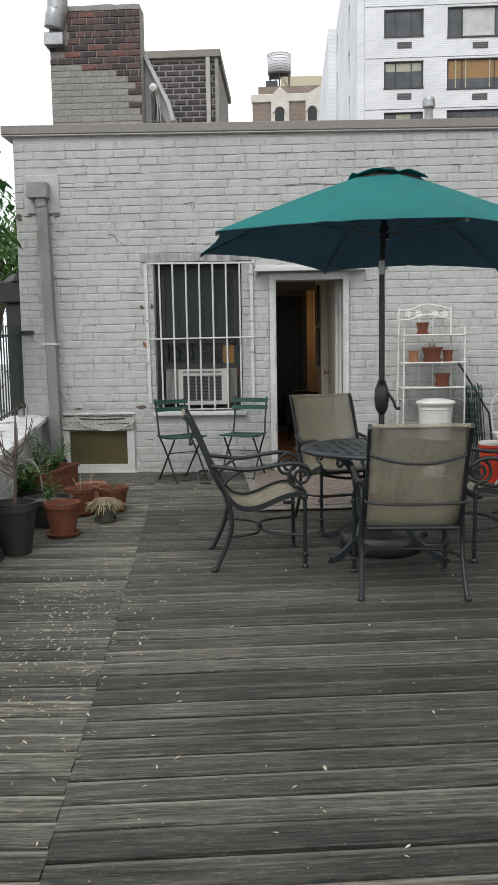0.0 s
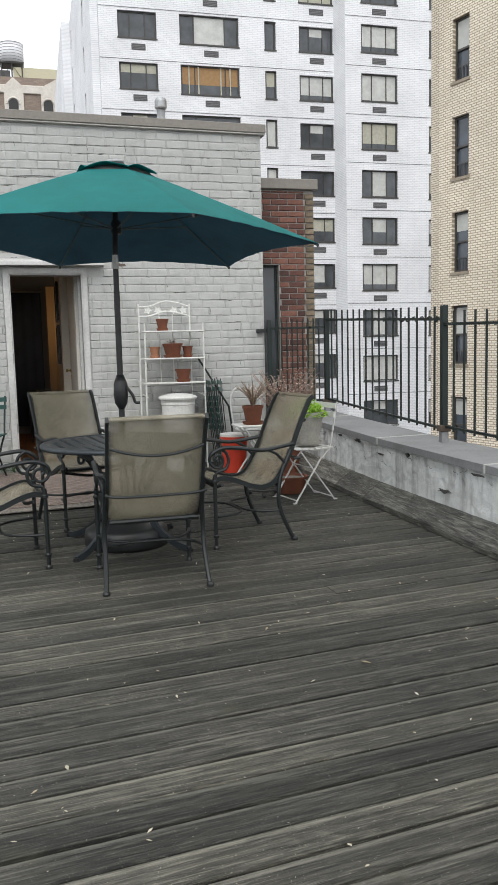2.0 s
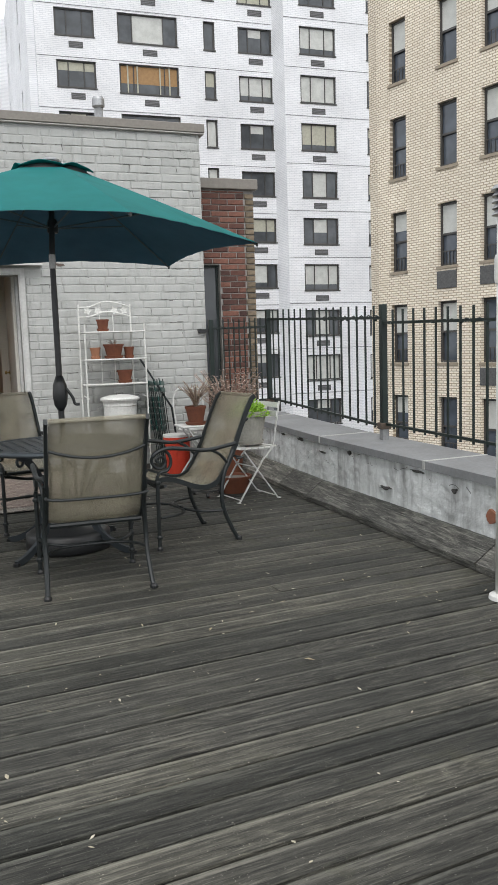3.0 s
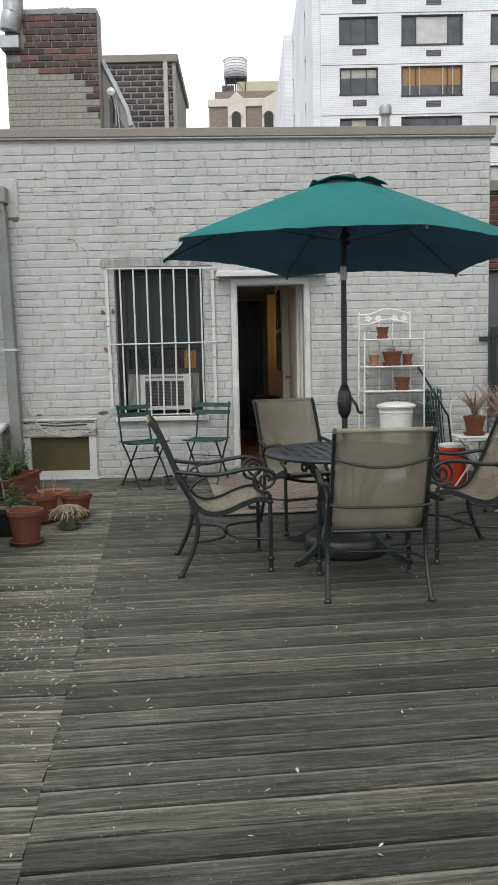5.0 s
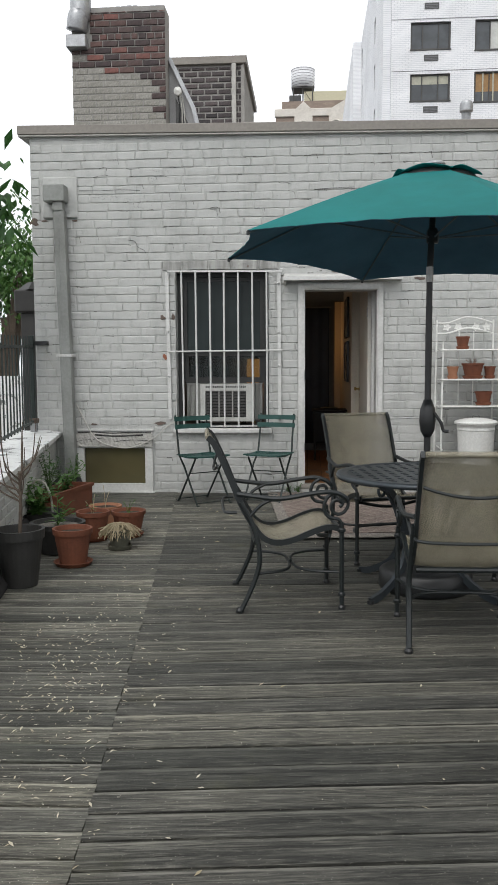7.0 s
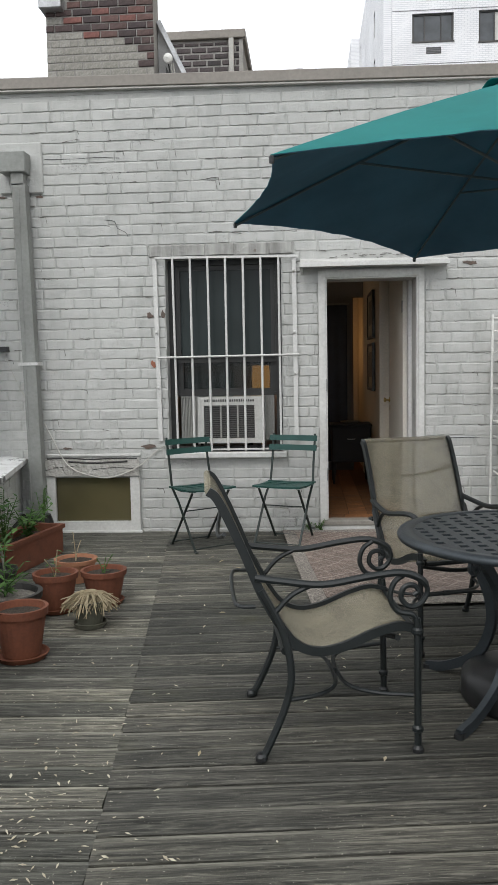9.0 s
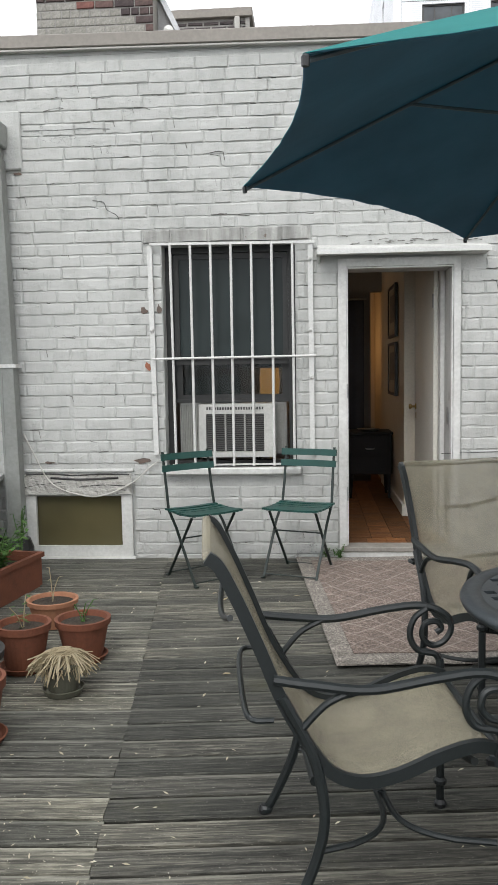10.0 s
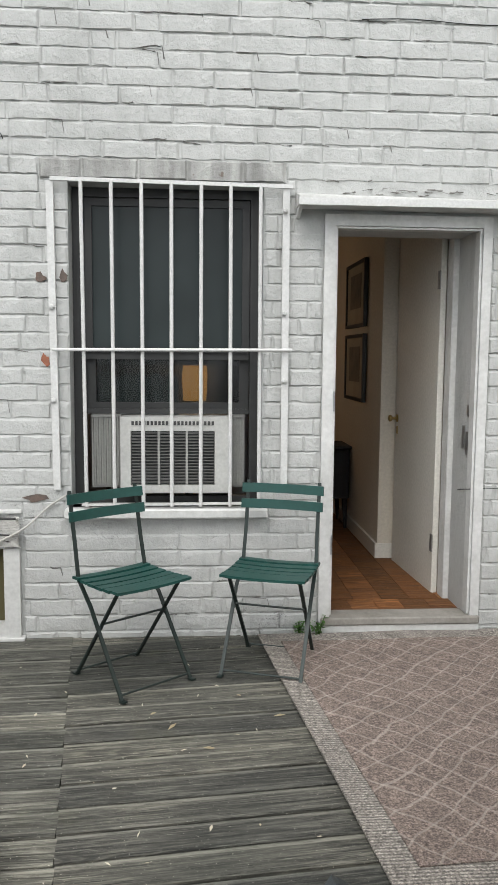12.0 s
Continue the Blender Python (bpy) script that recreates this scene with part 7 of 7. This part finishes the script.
# folded chairs leaning
for k in range(3):
    f = thing("folded_chair", pose(2.44 + k * 0.03, 8.80 - k * 0.075, floor_z(8.8), -7 + k, 4, 72), "green slatted chair folded flat, leaning on the wall", "chair", "folded green chairs")
    for s in (-0.19, 0.19):
        part("leg", Geo().tube([(s, 0, 0), (s, 0.0, 0.95)], 0, flat=(0.014, 0.009)), M_FENCE, f)
        part("leg", Geo().tube([(s * 0.9, 0.02, 0.02), (s * 0.9, 0.02, 0.85)], 0, flat=(0.014, 0.009)), M_FENCE, f)
    for z in (0.90, 0.83):
        part("back_slat", Geo().box(-0.205, 0.205, -0.012, 0.0, z - 0.022, z + 0.022, 0.003), M_GREEN, f)
    for q in range(6):
        part("seat_slat", Geo().box(-0.2, 0.2, 0.025, 0.037, 0.40 + q * 0.062, 0.448 + q * 0.062, 0.003), M_GREEN, f)
pl = thing("leaning_pole", pose(2.28, 8.93, floor_z(8.9)), "dark iron rod leaning against the white wall", "pole")
part("rod", Geo().tube([(0.36, -0.1, 0), (0.30, -0.05, 0.62), (0.0, 0.09, 1.16)], 0.011), M_IRON, pl)

# rug
rug = thing("rug", pose(0, 0, 0), "pinkish brown woven outdoor rug with a pale border before the doorway", "rug")
RC = [Vector((-0.025, 9.0, 0)), Vector((0.205, 7.03, 0)), Vector((1.78, 7.16, 0)), Vector((1.55, 9.05, 0))]


def rug_grid(a, b, c, d, lift, nx=10, ny=18):
    rows = []
    for j in range(ny + 1):
        l, r_ = a.lerp(b, j / ny), d.lerp(c, j / ny)
        row = []
        for i in range(nx + 1):
            p = l.lerp(r_, i / nx)
            row.append((p.x, p.y, floor_z(p.y) + lift + 0.002 * math.sin(p.x * 9 + p.y * 5)))
        rows.append(row)
    return rows


part("rug_border", Geo().sheet(rug_grid(*RC, 0.012), 0.008), M_RUG_EDGE, rug, "pale ribbed border")
mid_c = sum(RC, Vector()) / 4
inn = [p + (mid_c - p).normalized() * 0.155 for p in RC]
part("rug_field", Geo().sheet(rug_grid(*inn, 0.0225), 0.003), M_RUG, rug, "pinkish brown woven field")

# plant shelf
sh = thing("plant_stand", on_floor(1.955, 8.80), "white wire plant stand with arched top and three shelves of pots", "shelf")
zo = -floor_z(8.8)
for x, y in ((-0.315, 0.12), (0.225, 0.12), (-0.29, -0.12), (0.32, -0.12)):
    top = 1.83 if y > 0 else 1.62
    part("upright", Geo().tube([(x + (0.01 if x > 0 else -0.01), y, 0), (x, y, top + zo)], 0.009), M_WHITE_METAL, sh)
for z in (1.535, 1.255, 1.0):
    s = Geo().box(-0.31, 0.32, -0.125, 0.125, z + zo - 0.006, z + zo + 0.006, 0.002)
    part("shelf_plate", s, M_WHITE_METAL, sh)
    part("shelf_rail", Geo().tube([(-0.30, -0.13, z + zo), (0.33, -0.13, z + zo)], 0.008), M_WHITE_METAL, sh)
for z in (0.86, 0.58):
    for x in (-0.30, 0.30):
        part("rung", Geo().tube([(x, 0.12, z + zo + 0.02), (x + 0.02, -0.12, z + zo)], 0.007), M_WHITE_METAL, sh)
for z, h in ((1.80, 0.055), (1.70, 0.05)):
    part("arch", Geo().tube(spline([(-0.31, 0.12, z + zo), (-0.2, 0.12, z + zo + 0.005), (-0.05, 0.12, z + zo + h), (0.08, 0.12, z + zo + h * 0.8), (0.225, 0.12, z + zo)], 6), 0.008), M_WHITE_METAL, sh)
for k, x in enumerate((-0.22, -0.11, 0.06, 0.16)):
    g = Geo()
    for q in range(5):
        a = q * 1.257 + k
        g.leaf((x, 0.115, 1.765 + zo), (math.cos(a), 0.05, math.sin(a)), (0, 1, 0), 0.045, 0.035)
    part("leaf_ornament", g, M_WHITE_METAL, sh)
for x in (-0.10, 0.04):
    part("back_rod", Geo().tube([(x, 0.12, 1.0 + zo), (x, 0.12, 1.72 + zo)], 0.005, 6), M_WHITE_METAL, sh)


def pot_profile(r, h, rim=0.16):
    return [(r * 0.68, 0), (r * 0.93, h * (1 - rim)), (r, h * (1 - rim)), (r * 1.02, h), (r * 0.90, h), (r * 0.84, h * 0.86), (0.001, h * 0.84)]


def pot(m, r, h, mat, label, saucer=0.0, soil=M_SOIL, name="flower_pot"):
    t = thing(name, m, label, "flower pot")
    z0 = 0.018 if saucer else 0.0
    part("pot_body", Geo().lathe([(a, b + z0) for a, b in pot_profile(r, h)], 28), mat, t, smooth=False)
    part("soil", Geo().lathe([(r * 0.84, h * 0.86 + z0), (r * 0.5, h * 0.875 + z0), (0.001, h * 0.88 + z0)], 20), soil, t)
    if saucer:
        part("saucer", Geo().lathe([(saucer * 0.85, 0), (saucer, 0.028), (saucer * 0.95, 0.03), (saucer * 0.82, 0.012), (0.001, 0.012)], 28), mat, t)
    return t


def sprigs(t, n, h, spread, leaf_len, mat, seed, z0, stem=M_LEAF, per=9, width=0.4, x0=0, y0=0):
    r = random.Random(seed)
    for k in range(n):
        a, s = r.uniform(0, 6.28), r.uniform(0.3, 1) * spread
        hh = h * r.uniform(0.6, 1.1)
        line = spline([(x0, y0, z0), (x0 + math.cos(a) * s * 0.35, y0 + math.sin(a) * s * 0.35, z0 + hh * 0.55), (x0 + math.cos(a) * s, y0 + math.sin(a) * s, z0 + hh)], 4)
        part("stem", Geo().tube(line, 0.0028, 5), stem, t)
        if per:
            g = Geo()
            for q in range(per):
                p = line[max(1, int((q + 1) / per * (len(line) - 1)))]
                b = r.uniform(0, 6.28)
                g.leaf(p, (math.cos(b), math.sin(b), r.uniform(-0.3, 0.7)), (0, 0, 1), leaf_len * r.uniform(0.7, 1.2), leaf_len * width)
            part("leaves", g, mat, t)


fz = floor_z
shelf_y = 8.80
for x, z, r_, h, mt, lb in ((1.865, 1.543, 0.066, 0.105, M_TERRA, "small terracotta pot on the white plant stand"), (1.775, 1.263, 0.055, 0.10, M_TERRA_PALE, "small pale terracotta pot on the white plant stand"), (1.965, 1.263, 0.105, 0.13, M_TERRA, "wide terracotta pot with a dry plant on the white stand"), (2.125, 1.263, 0.055, 0.10, M_TERRA, "small terracotta pot on the white plant stand"), (2.07, 1.008, 0.082, 0.115, M_TERRA, "terracotta pot on the lowest shelf of the stand")):
    p = pot(pose(x, shelf_y - 0.02, z), r_, h, mt, lb, r_ * 0.95)
    if r_ > 0.1:
        sprigs(p, 9, 0.07, 0.09, 0.03, M_DRY_PINK, 31, 0.12, M_DRY_PINK, 4)

# white lidded pail
pail = thing("enamel_pail", on_floor(1.99, 8.70), "cream enamel lidded pail with wire handles below the plant stand", "bucket")
part("body", Geo().lathe([(0.15, 0.43), (0.165, 0.44), (0.172, 0.68), (0.178, 0.69), (0.174, 0.71), (0.182, 0.74)], 30), M_WHITE_METAL, pail)
part("lower_body", Geo().lathe([(0.14, 0.0), (0.15, 0.43)], 30), M_WHITE_METAL, pail)
part("lid", Geo().lathe([(0.20, 0.742), (0.205, 0.76), (0.19, 0.775), (0.11, 0.795), (0.0, 0.805)], 30), M_WHITE_METAL, pail, "domed lid")
part("lid_handle", Geo().tube([(0.035 * math.cos(a), 0, 0.80 + 0.035 * math.sin(a)) for a in np.linspace(0, math.pi, 9)], 0.005), M_STEEL, pail)
for s in (-1, 1):
    part("wire_handle", Geo().tube([(s * 0.185, -0.03, 0.70), (s * 0.22, -0.04, 0.67), (s * 0.22, 0.04, 0.67), (s * 0.185, 0.03, 0.70)], 0.004), M_STEEL, pail)

# white table with dry plant, red bucket
wt = thing("folding_table", on_floor(2.66, 8.05), "small white folding table beside the parapet, holding a dried plant", "table")
part("tabletop", Geo().box(-0.22, 0.22, -0.16, 0.16, 0.50, 0.52, 0.006), M_WHITE_METAL, wt)
for s in (-0.13, 0.13):
    part("leg", Geo().tube([(-0.18, s, 0), (0.16, s, 0.50)], 0.010), M_BARS, wt)
    part("leg", Geo().tube([(0.18, s, 0), (-0.16, s, 0.50)], 0.010), M_BARS, wt)
p = pot(pose(2.62, 8.02, floor_z(8.05) + 0.521), 0.105, 0.165, M_TERRA, "terracotta pot with a dried brown shrub on the white table", 0.11)
sprigs(p, 42, 0.25, 0.20, 0.03, M_DRY, 41, 0.16, M_DRY_PINK, 8)
bk_ = thing("bucket", on_floor(2.50, 8.35), "bright red plastic bucket with a lid, standing beside the white table", "bucket")
part("body", Geo().lathe([(0.115, 0), (0.135, 0.34), (0.145, 0.345), (0.145, 0.37), (0.13, 0.37), (0.12, 0.34), (0.0, 0.33)], 26), M_RED_PLASTIC, bk_)
part("rim", Geo().lathe([(0.147, 0.371), (0.147, 0.395), (0.0, 0.40)], 26), M_WHITE_METAL, bk_, "pale lid")
p = pot(on_floor(3.0, 8.15, lift=0.0), 0.17, 0.42, M_TERRA, "large terracotta pot with a dried pinkish shrub near the railing", 0.0)
sprigs(p, 120, 0.60, 0.36, 0.045, M_DRY_TWIG, 43, 0.39, M_DRY_PINK, 9)
p = pot(on_floor(2.66, 7.75), 0.10, 0.16, M_TERRA_PALE, "pale terracotta pot under the white table", 0.1)
# white chair behind, arched back
for m, lab in ((on_floor(2.78, 6.86, 100), "white wooden folding chair used as a plant table near the parapet"),):
    wc = bistro_chair(lab, M_WHITE_METAL, M_BARS, 0.38, "")
    wc.matrix_basis = m
sc = thing("garden_chair", on_floor(2.75, 8.5, 190), "white metal chair with a curled back among the dried plants", "chair")
part("back_hoop", Geo().tube(spline([(-0.16, -0.15, 0.42), (-0.17, -0.2, 0.72), (-0.1, -0.2, 0.84), (0, -0.2, 0.80), (0.1, -0.2, 0.84), (0.17, -0.2, 0.72), (0.16, -0.15, 0.42)], 6), 0.009), M_BARS, sc)
part("seat", Geo().lathe([(0.19, 0.41), (0.20, 0.42), (0.19, 0.43)], 24), M_BARS, sc)
for a in (0.8, 2.3, 3.9, 5.5):
    part("leg", Geo().tube([(0.16 * math.cos(a), 0.16 * math.sin(a), 0.41), (0.2 * math.cos(a), 0.2 * math.sin(a), 0)], 0.008), M_BARS, sc)
p = pot(pose(2.78, 6.84, floor_z(6.85) + 0.474), 0.15, 0.26, M_POT_GREY, "grey clay pot of bright lime-green foliage on the white chair", 0.125)
g = Geo()
r = random.Random(77)
for k in range(900):
    a, e = r.uniform(0, 6.28), r.uniform(0, 1) ** 0.5
    pt = Vector((math.cos(a) * e * 0.175, math.sin(a) * e * 0.175, 0.235 + 0.12 * (1 - e * e) * r.uniform(0.4, 1.3)))
    g.leaf(pt, (r.gauss(0, 1), r.gauss(0, 1), r.uniform(0.2, 1.5)), (0.1, 0, 1), 0.028, 0.024)
part("foliage", g, M_LEAF_LIME, p, "dense lime-green leaves")
p = pot(pose(2.60, 6.76, floor_z(6.85) + 0.474), 0.05, 0.055, M_POT_GREY, "small white dish on the white chair", 0.0)
p = pot(on_floor(2.72, 7.15), 0.16, 0.15, M_TERRA, "wide terracotta bowl of dry soil under the white chair", 0.0, M_PEBBLES)
cst = thing("plant_caddy", on_floor(2.45, 7.1), "low dark wire plant caddy on castors", "plant stand")
part("ring", Geo().tube([(0.14 * math.cos(a), 0.14 * math.sin(a), 0.06) for a in np.linspace(0, 6.283, 21)[:-1]], 0.007, 6, True), M_BLACK, cst)
for a in (0.3, 2.4, 4.5):
    part("castor", Geo().tube([(0.13 * math.cos(a) - 0.01, 0.13 * math.sin(a), 0.022), (0.13 * math.cos(a) + 0.01, 0.13 * math.sin(a), 0.022)], 0.022, 10), M_BLACK, cst)

# pots by the left parapet
p = pot(on_floor(-1.42, 5.72), 0.155, 0.36, M_POT_DARK, "large dark plastic pot with a bare young tree", 0.0)
sp = random.Random(9)
part("trunk", Geo().tube(spline([(0, 0, 0.28), (0.015, 0, 0.50), (0.01, 0.01, 0.72)], 4), [0.014 - 0.0007 * k for k in range(9)], 8), M_BARK, p, "thin bare trunk")
for k in range(13):
    a = sp.uniform(0, 6.28)
    s = sp.uniform(0.08, 0.24)
    z = sp.uniform(0.52, 0.72)
    part("branch", Geo().tube(spline([(0.012, 0.005, z), (math.cos(a) * s * 0.7, math.sin(a) * s * 0.7, z + 0.10), (math.cos(a) * s, math.sin(a) * s, z + sp.uniform(0.22, 0.42))], 4), [0.007 - 0.0006 * q for q in range(9)], 5), M_BARK, p)
pot(on_floor(-1.235, 6.24), 0.135, 0.24, M_TERRA, "terracotta pot with dark soil on a saucer", 0.135)
p = pot(on_floor(-1.46, 6.62), 0.20, 0.22, M_POT_DARK, "wide dark pot of gravel with a leafy seedling", 0.0, M_PEBBLES)
sprigs(p, 1, 0.46, 0.06, 0.09, M_LEAF, 51, 0.19, M_LEAF, 26, 0.22)
sprigs(p, 5, 0.16, 0.16, 0.06, M_LEAF, 52, 0.19, M_LEAF, 7)
p = pot(on_floor(-1.29, 6.98), 0.13, 0.21, M_TERRA, "terracotta pot with seedlings on a saucer", 0.12)
sprigs(p, 3, 0.16, 0.07, 0.04, M_LEAF, 53, 0.18, M_DRY, 5)
p = pot(on_floor(-1.04, 7.12), 0.135, 0.19, M_TERRA, "terracotta pot with a few green shoots on a saucer", 0.12)
sprigs(p, 3, 0.14, 0.06, 0.03, M_LEAF, 54, 0.16, M_LEAF, 4)
p = pot(on_floor(-1.35, 7.6), 0.14, 0.15, M_TERRA_PALE, "pale terracotta pot with a thin dry stem", 0.0)
sprigs(p, 2, 0.2, 0.04, 0.03, M_DRY, 55, 0.13, M_DRY, 3)
p = pot(on_floor(-1.02, 6.72), 0.095, 0.13, M_POT_OLIVE, "small olive glazed pot under a drooping clump of dry grass", 0.095)
r = random.Random(5)
for k in range(460):
    a, s, b = r.uniform(0, 6.28), r.uniform(0.25, 1), r.gauss(0, 0.35)
    ln = spline([(0.02 * math.cos(a), 0.02 * math.sin(a), 0.13), (math.cos(a) * 0.06 * s, math.sin(a) * 0.06 * s, 0.185), (math.cos(a + b) * 0.11 * s, math.sin(a + b) * 0.11 * s, 0.165), (math.cos(a + b * 1.6) * 0.17 * s, math.sin(a + b * 1.6) * 0.17 * s, r.uniform(0.08, 0.15))], 3)
    g = Geo().tube(ln, 0, flat=(0.0055, 0.0012))
    part("grass_blade", g, M_DRY, p)
pb = thing("planter_box", on_floor(-1.87, 8.0, -10), "long terracotta-coloured planter box with weeds", "planter")
part("box", holed(-0.13, 0.13, -0.40, 0.40, 0.0, 0.20, [(-0.11, 0.11, -0.38, 0.38)]), M_TERRA, pb, at=Matrix.Rotation(radians(90), 4, "X") @ pose(0, 0, 0))
part("bottom", Geo().box(-0.11, 0.11, -0.38, 0.38, 0.0, 0.02), M_TERRA, pb)
part("soil", Geo().box(-0.109, 0.109, -0.379, 0.379, 0.021, 0.165), M_SOIL, pb)
part("rim", holed(-0.145, 0.145, -0.415, 0.415, -0.225, -0.195, [(-0.112, 0.112, -0.382, 0.382)]), M_TERRA, pb, at=Matrix.Rotation(radians(-90), 4, "X"))
sprigs(pb, 7, 0.50, 0.15, 0.06, M_LEAF, 61, 0.16, M_LEAF, 26, 0.4, 0.0, -0.2)
sprigs(pb, 12, 0.26, 0.24, 0.07, M_LEAF, 62, 0.16, M_LEAF, 12, 0.4, 0, 0.1)
hb = thing("basket", on_floor(-1.80, 7.2), "dark wire-handled planter of straggling green weeds", "planter")
part("body", Geo().lathe([(0.14, 0), (0.19, 0.17), (0.195, 0.18), (0.16, 0.15), (0.0, 0.15)], 20), M_POT_DARK, hb)
part("hoop_handle", Geo().tube([(0.11 * math.cos(a), 0.02, 0.17 + 0.26 * math.sin(a)) for a in np.linspace(0, math.pi, 15)], 0.009), M_POT_GREY, hb)
sprigs(hb, 20, 0.26, 0.32, 0.09, M_LEAF, 63, 0.15, M_LEAF, 11, 0.45)
for k, (x, y) in enumerate(((-1.95, 8.75), (0.19, 9.02), (0.29, 9.0))):
    wd = thing("weed", on_floor(x, y), "small green weed growing at the foot of the wall", "plant")
    sprigs(wd, 5 if k else 6, 0.10 if k else 0.5, 0.05, 0.035, M_LEAF, 70 + k, 0.0, M_LEAF, 8 if k else 20)

# litter on the deck
r = random.Random(15)
g = Geo()
for k in range(1100):
    if k < 720:
        x, y = r.gauss(-0.72, 0.24), r.gauss(4.2, 0.75)
    else:
        x, y = r.uniform(-1.2, 3.1), r.uniform(1.8, 8.9)
    if x < left_x(y) + 0.2:
        continue
    a = r.uniform(0, 6.28)
    s = r.uniform(0.008, 0.03)
    g.leaf((x, y, fz(y) + 0.005), (math.cos(a), math.sin(a), 0.04), (0, 0, 1), s, s * r.uniform(0.2, 0.5), 0.3)
tagged(part("fallen_petals", g, M_PETAL, label="dry petals and leaf bits scattered on the deck", kind="stuff"), category="leaf litter")
for x, y, s in ((0.10, 2.93, 0.03), (0.295, 4.22, 0.03), (-0.30, 4.24, 0.035), (-0.33, 6.93, 0.07), (-0.22, 5.29, 0.035), (-0.32, 7.90, 0.06), (-0.42, 8.1, 0.05), (0.02, 8.15, 0.055), (1.57, 3.9, 0.03), (1.83, 3.38, 0.05), (2.47, 4.36, 0.025), (-0.5, 8.2, 0.04), (-0.15, 8.33, 0.04)):
    lf = thing("fallen_leaf", pose(x, y, fz(y) + 0.004, 0, 0, r.uniform(0, 360)), "single dry yellow leaf lying on the deck boards", "leaf", "fallen leaves")
    part("blade", Geo().leaf((0, 0, 0.002), (1, 0, 0.05), (0, 0, 1), s, s * 0.4, 0.25), M_DRY, lf)

# hall floorboards
for k in range(30):
    x = -2.1 + k * 0.16
    part("floorboard", Geo().box(-0.078, 0.078, -2.3, 2.3, 0.0, 0.004), M_PARQUET, hall_floor, at=pose(x, 11.67, 0.1765))

# deck boards
r = random.Random(2)
PITCH = 0.1405
TURN_R, TURN_L = math.atan(0.108), math.atan(0.05)


def board(x0, y0, length, width, turn, zt, mat, r):
    """A worn plank from (x0, y0), its near edge, along its own length."""
    e = 0.005
    c, s = math.cos(turn), math.sin(turn)
    n = max(2, int(length / 0.45))
    rows = []
    ph = r.uniform(0, 6.28)
    for i in range(n + 1):
        u = length * i / n
        w0, w1 = 0.0012 * math.sin(u * 3.1 + ph), width + 0.0012 * math.sin(u * 2.3 + ph * 2)
        sag = zt + 0.0012 * math.sin(u * 1.7 + ph)
        sec = [(w0, -0.032), (w0, -e), (w0 + e, 0.0), (w1 - e, 0.0), (w1, -e), (w1, -0.032)]
        rows.append([(u, v, floor_z(y0 + u * s + v * c) + z + sag) for v, z in sec])
    g = Geo().sheet(rows)
    g.add(rows[0], [tuple(range(6))])
    g.add(rows[-1], [tuple(range(6))[::-1]])
    ob = part("plank", g, mat, deck, at=Matrix.Translation((x0, y0, 0)) @ Matrix.Rotation(turn, 4, "Z"))
    return ob


for k in range(-60, 37):
    ys_ = 4.405 - 0.108 * 0.73 + k * PITCH
    if not -3.6 < ys_ < WALL_Y + 0.1:
        continue
    gap = r.choice((0.010, 0.012, 0.014, 0.016, 0.020))
    w = PITCH - gap
    xs_ = seam_x(ys_) + r.uniform(-0.001, 0.003)
    end = (right_x(ys_) + 0.06 - xs_) / math.cos(TURN_R)
    end = min(end, (WALL_Y + 0.25 - ys_) / math.sin(TURN_R))
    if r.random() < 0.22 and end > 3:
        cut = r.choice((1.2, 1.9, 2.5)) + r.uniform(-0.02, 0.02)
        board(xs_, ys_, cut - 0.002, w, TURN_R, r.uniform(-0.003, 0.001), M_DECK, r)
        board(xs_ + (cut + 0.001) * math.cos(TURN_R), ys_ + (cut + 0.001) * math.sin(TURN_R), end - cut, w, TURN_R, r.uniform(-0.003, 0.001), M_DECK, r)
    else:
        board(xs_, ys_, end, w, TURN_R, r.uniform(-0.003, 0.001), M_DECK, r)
for k in range(-60, 37):
    ys_ = 4.36 + k * 0.1385
    if not -3.6 < ys_ < WALL_Y - 0.1:
        continue
    w = 0.1385 - r.choice((0.008, 0.010, 0.012, 0.016))
    xl, xr_ = left_x(ys_) + 0.03, seam_x(ys_) + 0.001
    length = (xr_ - xl) / math.cos(TURN_L)
    if length < 0.1:
        continue
    board(xl, ys_ - length * math.sin(TURN_L), length - 0.004, w, TURN_L, r.uniform(-0.004, 0.001), M_DECK_L, r)
part("edge_board", Geo().box(-2.0, 3.1, WALL_Y - 0.16, WALL_Y - 0.003, floor_z(9) - 0.045, floor_z(9) - 0.004, 0.004), M_DECK_L, deck)

# bricks of the white wall
rects = brick_rects(-2.418, 3.05, -0.038, 3.64, 0.0832, 0.222, 0.004, HOLES + BED, 1, soft=True)
lay_bricks(rects, pose(0, WALL_Y, 0), M_WALL, wall, (-0.3, 1.3), 0.0072, 0.0060, 7, limit=300, jitter=0.0030, wob=0.0044, build=painted_brick_geo)
rng = random.Random(19)
for xf_rects, base in ((brick_rects(2.2, 8.6, 0.17, 0.58, 0.075, 0.21, 0.009, [], 2), None),):
    g = Geo()
    for xa, xb, za, zb in xf_rects:
        bg_ = brick_geo(xb - xa, zb - za, 0.006, 0.006, rng)
        yy = (xa + xb) / 2
        mt = pose(left_x(yy) - 0.002, yy, (za + zb) / 2 + floor_z(yy), 0, 0, 90 + math.degrees(math.atan(0.175)))
        g.add([mt @ Vector(p) for p in bg_.v], bg_.f)
    part("bricks", g, M_WALL, lp, kind="stuff")
